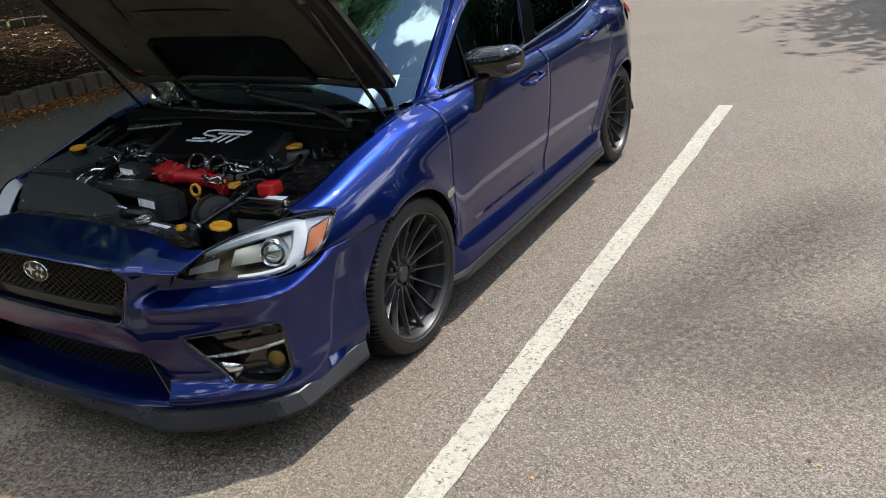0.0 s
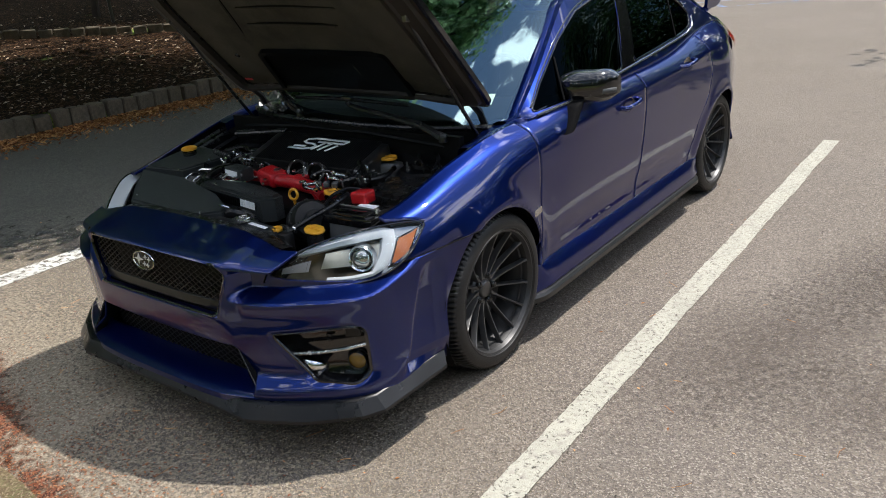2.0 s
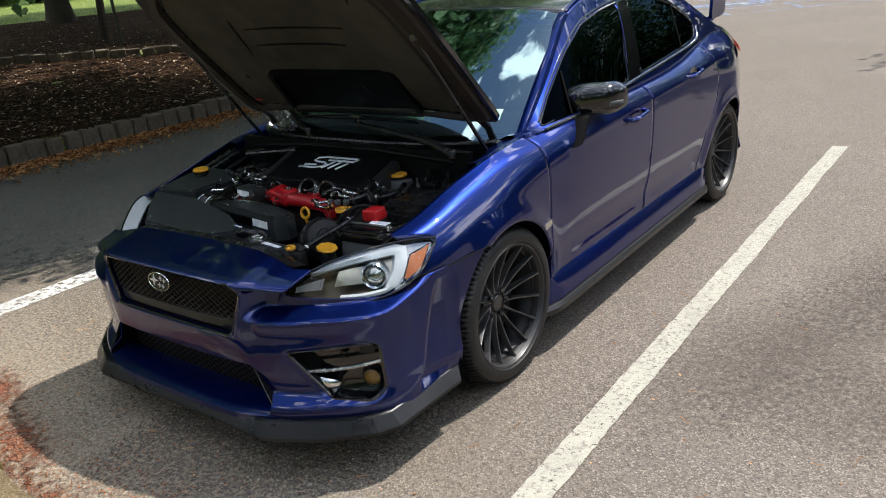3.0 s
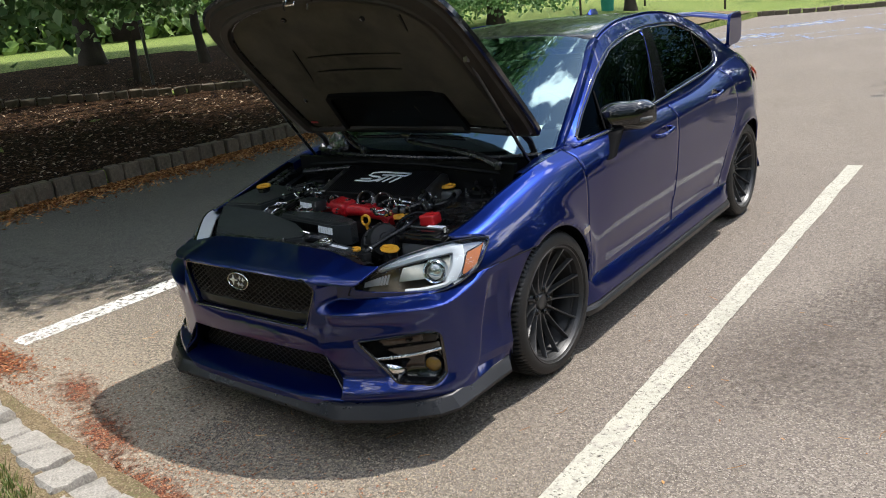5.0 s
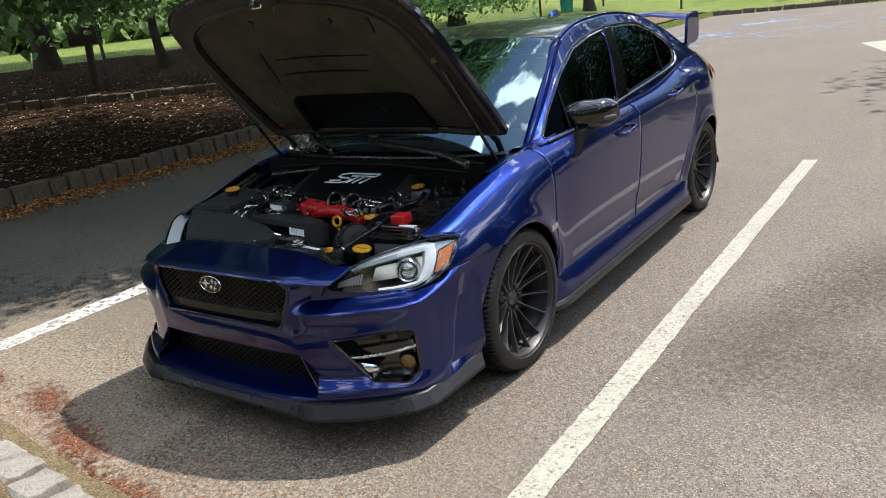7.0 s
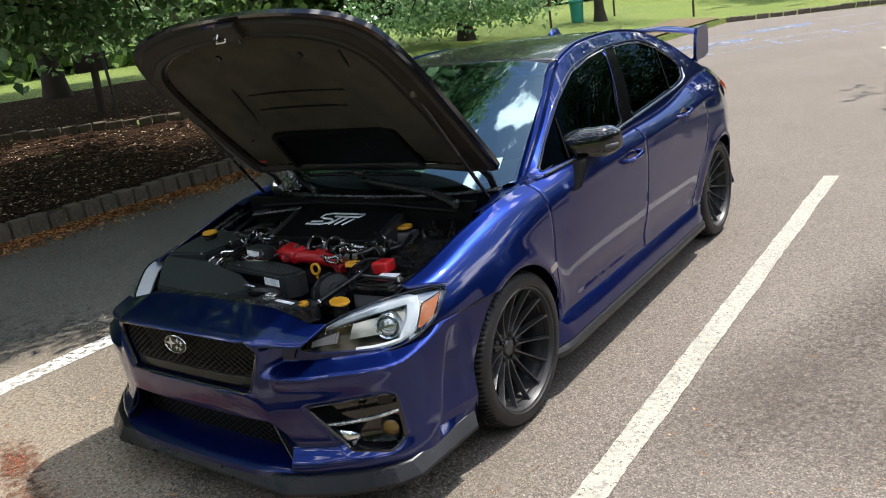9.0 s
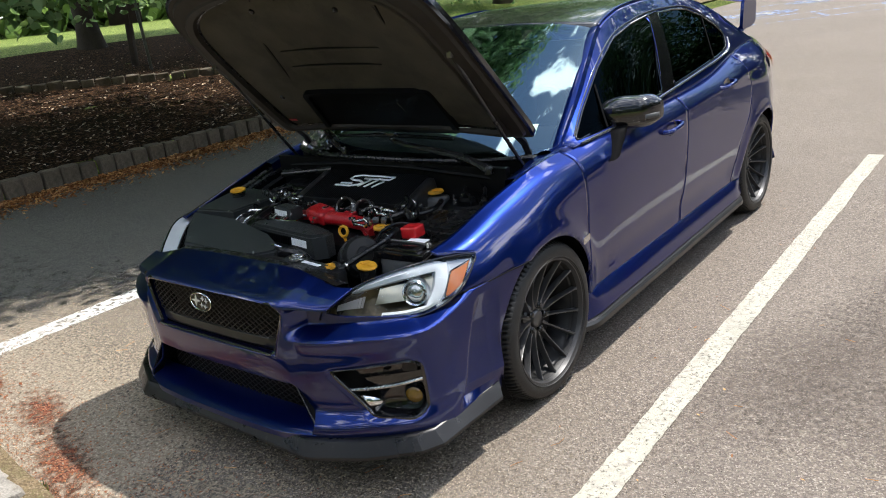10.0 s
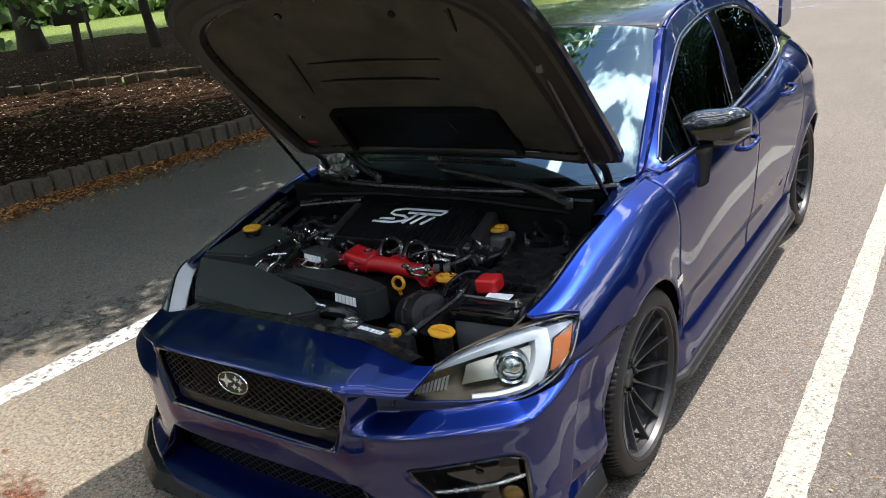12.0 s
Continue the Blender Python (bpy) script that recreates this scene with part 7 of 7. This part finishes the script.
def cap(name, p, r, h, material, parent, label, tilt=(0, 0), oval=1.0, grip=10):
    at = pose(*p, tilt[0], tilt[1], 0) @ Matrix.Diagonal((1, oval, 1, 1))
    bm = bmesh.new()
    seg = grip * 4
    prof = [(.92, -h), (1.0, -h * .8), (1.0, -h * .25), (.93, 0), (.55, 0), (.5, -.002), (0, -.002)]
    rows = []
    for f, z in prof:
        rows.append([at @ Vector((r * f * (1 - .07 * (k % 4 == 0) * (f > .9)) * math.cos(2 * math.pi * k / seg), r * f * (1 - .07 * (k % 4 == 0) * (f > .9)) * math.sin(2 * math.pi * k / seg), z)) for k in range(seg)])
    add_grid(bm, rows, close_v=True)
    c = part(name, bm, material, parent, label)
    part("cap_grip", box((r * 1.4, r * .20, .005), at, .002), material, c)
    return c


cap("filler_cap", (-.612, -.272, .852), .042, .009, "yellow", bay, "flat yellow filler cap", (6, 0), .8)
part("filler_neck", lathe([(.030, -.10), (.030, -.012), (.036, -.010)], pose(-.612, -.272, .846), 20), "satin_black", bay)

# intake pipe cover with slots and a white print bar
cover = slab("intake_cover", [(-.290, -.468, .786), (-.245, -.500, .792), (.140, -.556, .796), (.172, -.550, .794), (.200, -.505, .790), (.190, -.455, .788), (.085, -.425, .793), (-.05, -.420, .793), (-.265, -.430, .787)], .100, "wrinkle", bay, "wrinkle-black intake pipe cover with a row of slots", .012)
for k in range(21):
    t = k / 20
    p = Vector((-.222, -.506, .752)).lerp(Vector((.035, -.5435, .756)), t)
    part("cover_slot", box((.0062, .010, .036), Matrix.Translation(p) @ pose(0, 0, 0, 0, 14, -8), .002), "bay", cover)
for p in ((-.165, -.49, .791), (.10, -.52, .791), (.02, -.40, .791)):
    screw(p, cover, .006)


def print_bars(p, direction, up, count, w, h, gap, parent, lift=.003):
    """A brand print drawn as plain bars."""
    d, u = Vector(direction).normalized(), Vector(up).normalized()
    nrm = d.cross(u)
    rot = Matrix((d, u, nrm)).transposed().to_4x4()
    for k in range(count):
        c = Vector(p) + d * k * (w + gap)
        part("print_bar", box((w, h, .002), Matrix.Translation(c + nrm * lift) @ rot), "white", parent)


print_bars((.053, -.5445, .758), (1, -.145, 0), (.12, 0, 1), 6, .0140, .030, .0034, cover)
part("inlet_coupler", lathe([(.044, 0), (.050, .008), (.044, .016), (.050, .026), (.044, .036), (.050, .046), (.044, .056), (.050, .066), (.044, .076), (.047, .09), (.047, .19), (.044, .20)], look((-.43, -.405, .735), (-.20, -.47, .752)) @ pose(0, 0, 0, 180, 0, 0), 28), "hose", bay, "ribbed black rubber coupler")
for t in (.02, .40):
    p = Vector((-.43, -.405, .735)).lerp(Vector((-.20, -.47, .752)), t + .02)
    part("hose_clamp", lathe([(.051, -.006), (.053, -.005), (.053, .005), (.051, .006)], look(p, (-.20 + .01, -.473, .7525)), 28), "steel", bay)

# red intake manifold with its runners
mani = part("intake_manifold", tube(cr([(-.075, -.315, .765), (-.02, -.310, .775), (.06, -.295, .775), (.15, -.295, .770), (.225, -.300, .762), (.275, -.320, .745)], 6), [.021 + .008 * math.sin(k / 31 * 3.14) for k in range(31)], 14), "red", bay, "red wrinkle-painted intake manifold")
part("manifold_plenum", box((.125, .085, .062), pose(-.045, -.288, .784, 8, 4, -12), .020, 3), "red", mani)
part("manifold_flange", box((.06, .04, .03), pose(.10, -.265, .785, 0, 0, 10), .008), "red", mani)
for x0, y0 in ((-.27, -.345), (-.20, -.30), (.20, -.30), (.27, -.30)):
    part("runner", tube(cr([(x0 * .55, -.29, .775), (x0, y0, .765), (x0 * 1.25, y0 - .01, .715), (x0 * 1.3, y0, .64)], 5), .021, 10), "red", mani)
part("manifold_port", lathe([(.014, 0), (.016, .012), (.010, .014), (.009, .004)], pose(-.015, -.285, .806), 16), "steel", mani)
for x, y, z in ((-.08, -.255, .808), (-.01, -.265, .808), (-.085, -.315, .805), (.12, -.268, .801)):
    screw((x, y, z), mani, .007)

# small black reservoir with a print
res = part("oil_separator", box((.125, .065, .055), pose(-.195, -.338, .795, 0, 0, -8), .008), "wrinkle", bay, "small black catch can with a white print")
print_bars((-.238, -.3725, .802), (1, -.14, 0), (.12, 0, 1), 6, .0125, .026, .003, res, .0005)
for dx in (-.04, .035):
    part("can_fitting", tube([(-.195 + dx, -.375, .79), (-.195 + dx, -.41, .785)], .011, 10), "steel", res)

# throttle body and hoses behind the red manifold
for cx, cy in ((.040, -.222), (.150, -.225)):
    throttle = part("throttle_ring", lathe([(.045, -.02), (.047, .0), (.047, .012), (.042, .016), (.036, .010)], pose(cx, cy, .800, 62, 0, 8), 30), "dark_metal", bay)
    part("ring_band", lathe([(.0475, .002), (.0485, .003), (.0485, .009), (.0475, .010)], pose(cx, cy, .800, 62, 0, 8), 30), "steel", throttle)
    for a in (.4, 2.0, 3.6, 5.2):
        q = pose(cx, cy, .800, 62, 0, 8) @ Vector((.041 * math.cos(a), .041 * math.sin(a), .014))
        screw(q, throttle, .005, (0, -.85, .5))

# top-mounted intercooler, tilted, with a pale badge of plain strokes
IC = pose(.022, -.082, .858, 17, 1.0, 4)
ic = part("intercooler", box((.545, .235, .050), IC @ Matrix.Translation((0, 0, -.028)), .006), "core", bay, "black finned intercooler with a pale badge")
for k in range(46):
    part("cooling_fin", box((.0035, .222, .006), IC @ Matrix.Translation((-.262 + .01165 * k, 0, -.001))), "core", ic)
for sx in (-1, 1):
    part("end_tank", box((.045, .225, .085), IC @ Matrix.Translation((sx * .292, -.004, -.045)), .016, 3), "dark_metal", ic)


def stroke(pts, w):
    """A flat stroke along local points, with mitred ends."""
    bm = bmesh.new()
    rows = []
    for i, (x, y) in enumerate(pts):
        a, b = Vector(pts[max(0, i - 1)]), Vector(pts[min(len(pts) - 1, i + 1)])
        d = (b - a).normalized()
        nx, ny = -d.y * w / 2, d.x * w / 2
        rows.append([IC @ Vector((x + nx - .006, y + ny + .012, .0055)), IC @ Vector((x - nx - .006, y - ny + .012, .0055))])
    add_grid(bm, rows)
    return bm


for pts in ([(.135, .062), (-.045, .062), (-.085, .050), (-.092, .030), (-.070, .020), (-.030, .018), (-.010, .006), (-.022, -.014), (-.060, -.026), (-.145, -.026)],
            [(.135, .062), (.118, .038), (-.02, .038)], [(.030, .036), (-.012, -.030)], [(.066, .036), (.024, -.030)], [(.102, .022), (.066, -.030)], [(-.060, -.004), (-.125, -.008)]):
    solid(part("badge_stroke", stroke(pts, .0125), "white", ic), .002)

# round alternator and pulleys
ALT = pose(.335, -.470, .700, 68, 0, 62)
alt = part("alternator", lathe([(.030, -.085), (.062, -.080), (.074, -.064), (.076, -.02), (.074, -.012), (.080, -.008), (.080, .010), (.074, .014), (.076, .050), (.066, .070), (.034, .078), (.030, .088), (0, .090)], ALT, 36), "matt_black", bay, "round black alternator")
for k in range(12):
    a = 2 * math.pi * k / 12
    part("vent_rib", box((.005, .016, .034), ALT @ pose(.074 * math.cos(a), .074 * math.sin(a), .032, 0, 0, math.degrees(a) - 90), .002), "satin_black", alt)
part("pulley", lathe([(.048, -.012), (.050, -.010), (.046, 0), (.050, .010), (.048, .012), (.020, .010), (0, .012)], pose(.285, -.560, .655, 90, 0, 0), 32), "hose", alt)
ring = [Vector((.205 + .022 * math.cos(a), -.412 + .004 * math.sin(a), .772 + .020 * math.sin(a))) for a in (2 * math.pi * k / 20 for k in range(21))]
dip = part("dipstick", tube(ring, .0058, 8, False), "yellow", bay, "yellow dipstick loop")
part("dipstick_tube", tube([(.205, -.412, .752), (.210, -.40, .66)], .006, 8), "yellow", dip)
cap("oil_cap", (.347, -.335, .786), .037, .016, "yellow", bay, "ribbed yellow oil cap", (-6, 0), 1.0, 8)
part("oil_filler", lathe([(.034, -.12), (.034, -.02), (.038, -.018)], pose(.347, -.335, .78), 20), "satin_black", bay)
cap("brake_cap", (.345, .012, .834), .036, .013, "yellow", bay, "yellow brake fluid cap", (0, 0), 1.0, 8)
part("brake_reservoir", box((.10, .085, .075), pose(.345, .012, .772), .018, 3), "grey_plastic", bay)
part("master_cylinder", tube([(.345, -.09, .745), (.36, .13, .76)], .026, 14), "dark_metal", bay)
part("brake_booster", lathe([(.02, -.05), (.105, -.04), (.115, 0), (.10, .04), (.03, .05)], pose(.40, .10, .74, 90, 0, 0), 28), "bay", bay)
washer = cap("washer_cap", (.487, -.590, .732), .044, .009, "yellow", bay, "yellow washer fluid cap", (10, 4), .70, 8)
part("washer_neck", lathe([(.030, -.12), (.030, -.014)], pose(.487, -.590, .73), 16), "satin_black", bay)
cap("coolant_cap", (.362, -.655, .738), .023, .013, "yellow", bay, "yellow coolant tank cap", (0, 0), 1.0, 8)
part("coolant_tank", box((.085, .05, .09), pose(.375, -.645, .675), .015), "matt_black", bay)
cap("radiator_cap", (.232, -.690, .770), .029, .014, "steel", bay, "bare metal radiator cap", (6, 0), 1.0, 6)
shroud = slab("radiator_shroud", [(.16, -.715, .752), (.34, -.722, .742), (.385, -.69, .735), (.36, -.64, .738), (.14, -.648, .750)], .05, "wrinkle", bay, "wrinkle-black radiator shroud with a white print")
print_bars((.262, -.683, .7475), (1, -.04, -.05), (.04, 1, .02), 6, .0125, .017, .0035, shroud, .0005)
part("latch_bracket", tube([(.02, -.625, .765), (.05, -.635, .772), (.072, -.622, .762)], .005, 6), "steel", bay, "bare steel bracket")

# battery, fuse box
batt = part("battery", box((.195, .170, .165), pose(.570, -.415, .660, 0, 0, 4), .006), "grey_plastic", bay, "grey battery with a black lid and red terminal cover")
part("battery_lid", box((.202, .177, .034), pose(.570, -.415, .742, 0, 0, 4), .005), "gloss_black", batt)
part("lid_step", box((.150, .060, .016), pose(.572, -.470, .764, 0, 0, 4), .004), "gloss_black", batt)
part("lid_lug", box((.026, .024, .030), pose(.478, -.505, .745, 0, 0, 4), .004), "gloss_black", batt)
part("terminal_cover", box((.072, .066, .046), pose(.515, -.350, .785, 0, -4, 4), .010, 3), "red_plastic", batt, "red plastic terminal cover")
part("battery_label", box((.080, .042, .002), pose(.572, -.395, .7675, 0, 0, 6)), "white", batt, "white paper label")
part("terminal", lathe([(.010, 0), (.009, .020), (0, .021)], pose(.655, -.435, .764), 12), "steel", batt)
part("hold_down", tube([(.45, -.43, .770), (.56, -.432, .773), (.67, -.43, .772)], .006, 6), "dark_metal", batt)
fuse = slab("fuse_box", [(.420, -.075, .782), (.440, -.275, .776), (.650, -.300, .782), (.690, -.130, .800), (.62, -.06, .80)], .11, "satin_black", bay, "black fuse box lid", .014)
part("fuse_clip", box((.03, .012, .03), pose(.54, -.292, .755), .003), "satin_black", fuse)

# hoses, looms and small fittings
rnd = random.Random(9)
hoses = [
    ([(.415, -.330, .775), (.452, -.380, .785), (.458, -.470, .772), (.425, -.560, .745), (.385, -.630, .712)], .0105),
    ([(-.33, -.26, .80), (-.30, -.35, .80), (-.285, -.43, .79), (-.30, -.48, .76)], .013),
    ([(-.36, -.25, .79), (-.34, -.34, .795), (-.325, -.42, .785), (-.34, -.47, .75)], .012),
    ([(.27, -.16, .80), (.33, -.21, .80), (.40, -.18, .79), (.42, -.10, .79), (.40, -.02, .80)], .010),
    ([(.30, -.12, .835), (.34, -.15, .82), (.35, -.22, .80), (.30, -.28, .79)], .014),
    ([(-.28, -.15, .83), (-.34, -.20, .82), (-.36, -.28, .80), (-.28, -.33, .79)], .012),
    ([(-.50, -.16, .82), (-.44, -.10, .83), (-.36, -.12, .825), (-.28, -.10, .83)], .011),
    ([(.58, -.05, .83), (.50, .02, .84), (.45, .10, .84)], .008),
    ([(.66, -.10, .83), (.60, .02, .85), (.50, .10, .86)], .008),
    ([(-.20, .10, .90), (-.35, .06, .885), (-.50, .08, .87), (-.62, .02, .86)], .009),
    ([(-.58, -.02, .86), (-.42, .03, .87), (-.30, .05, .88)], .012),
    ([(.20, -.60, .70), (.12, -.58, .72), (.06, -.60, .73), (.0, -.62, .72)], .022),
    ([(.43, -.27, .78), (.40, -.31, .79), (.385, -.38, .78), (.40, -.44, .76)], .007),
]
for pts, r in hoses:
    part("hose", tube(cr(pts, 6), r, 9), "hose", bay)
for k in range(70):
    a = Vector((rnd.uniform(-.46, .40), rnd.uniform(-.36, -.06), rnd.uniform(.765, .80)))
    b = a + Vector((rnd.uniform(-.14, .14), rnd.uniform(-.08, .08), rnd.uniform(-.03, .015)))
    if a.y < -.21 and -.16 < a.x < .34:                   # the manifold stays clear
        a.y, b.y = a.y + .12, b.y + .12
    mid = a.lerp(b, .5) + Vector((rnd.uniform(-.03, .03), rnd.uniform(-.03, .03), rnd.uniform(.0, .03)))
    part("wiring", tube(cr([a, mid, b], 5), rnd.uniform(.003, .0065), 6), rnd.choice(("hose", "hose", "hose", "satin_black", "dark_metal", "steel")), bay)
for k in range(52):
    p = (rnd.uniform(-.50, .42), rnd.uniform(-.34, -.05), rnd.uniform(.765, .80))
    s = rnd.uniform(.012, .035)
    if p[1] < -.22 and -.14 < p[0] < .30:
        p = (p[0], p[1] + .13, p[2])
    part("connector", box((s, s * .7, s * .8), pose(*p, rnd.uniform(-20, 20), rnd.uniform(-20, 20), rnd.uniform(0, 90)), s * .12), rnd.choice(("satin_black", "satin_black", "dark_metal", "steel", "grey_plastic", "gloss_black")), bay)
for k in range(44):
    screw((rnd.uniform(-.50, .42), rnd.uniform(-.36, -.05), rnd.uniform(.785, .815)), bay, rnd.uniform(.005, .009), (rnd.uniform(-.3, .3), rnd.uniform(-.5, .1), 1))
for k in range(8):
    p = Vector((-.50 + .022 * k, -.205 - .006 * k, .825))
    part("hose_ring", lathe([(.016, -.006), (.019, 0), (.016, .006)], Matrix.Translation(p) @ pose(0, 0, 0, 0, 90, -15), 14), "hose", bay)
for x, y in ((.29, -.31), (.325, -.30), (.26, -.325)):
    part("plug", box((.022, .026, .018), pose(x, y, .795, 10, 0, 30), .003), "grey_plastic", bay)
# bare metal pipes, bolts and clamps round the manifold and the oil filler
for pts, r in (([(.205, -.345, .792), (.235, -.350, .800), (.262, -.335, .800), (.285, -.345, .790)], .0065), ([(.225, -.362, .788), (.255, -.372, .792), (.280, -.362, .786)], .005), ([(.245, -.225, .812), (.285, -.235, .815), (.320, -.225, .808)], .008),
               ([(.250, -.258, .800), (.290, -.262, .806), (.325, -.262, .800)], .007), ([(-.30, -.235, .818), (-.26, -.245, .826), (-.22, -.235, .822)], .006), ([(-.36, -.18, .826), (-.33, -.205, .832), (-.30, -.20, .826)], .0045), ([(-.42, -.20, .826), (-.39, -.225, .830), (-.37, -.26, .818)], .0045),
               ([(-.25, -.400, .776), (-.17, -.412, .782), (-.08, -.405, .782)], .005)):
    pipe = part("metal_pipe", tube(cr(pts, 6), r, 8), "steel", bay)
    for p in (pts[0], pts[-1]):
        part("pipe_nut", lathe([(r * 1.7, -.006), (r * 1.7, .006), (0, .007)], Matrix.Translation(p) @ pose(0, 0, 0, 0, 90, rnd.uniform(-40, 40)), 6), "chrome", pipe)
for k in range(42):
    p = (rnd.uniform(-.46, -.16), rnd.uniform(-.30, -.14), rnd.uniform(.805, .832)) if k < 20 else (rnd.uniform(.22, .42), rnd.uniform(-.30, -.16), rnd.uniform(.800, .822)) if k < 36 else (rnd.uniform(.42, .66), rnd.uniform(-.06, .06), rnd.uniform(.815, .84))
    r = rnd.uniform(.003, .007)
    part("bright_bolt", lathe([(r, -.03), (r, .0), (r * .8, r * .5), (0, r * .7)], Matrix.Translation(p) @ Vector((rnd.uniform(-.4, .4), rnd.uniform(-.7, .1), 1)).to_track_quat("Z", "Y").to_matrix().to_4x4(), 8), rnd.choice(("steel", "chrome", "dark_metal", "gloss_black")), bay)
for p, d, r in (((-.33, -.215, .815), (.6, -.5, .1), .020), ((-.41, -.175, .822), (.8, .3, .0), .016), ((.345, -.135, .818), (.3, .9, .1), .017), ((.40, -.20, .795), (.8, .3, .0), .013), ((.456, -.43, .779), (.1, .9, .1), .0125), ((.40, -.605, .722), (.4, .8, .3), .0125)):
    part("hose_clamp", lathe([(r, -.004), (r * 1.06, -.003), (r * 1.06, .003), (r, .004)], Matrix.Translation(p) @ Vector(d).to_track_quat("Z", "Y").to_matrix().to_4x4(), 20), "steel", bay)
# engine block and cam covers fill the depth
part("engine_block", box((.60, .42, .26), pose(0, -.24, .60), .03), "bay", bay)
for sx in (-1, 1):
    part("cam_cover", box((.16, .34, .12), pose(sx * .36, -.26, .66, 0, 12 * sx, 0), .025, 3), "dark_metal", bay)
part("cross_member", tube([(-.60, .07, .885), (-.2, .05, .915), (.2, .05, .915), (.60, .07, .885)], .012, 8), "bay", bay)
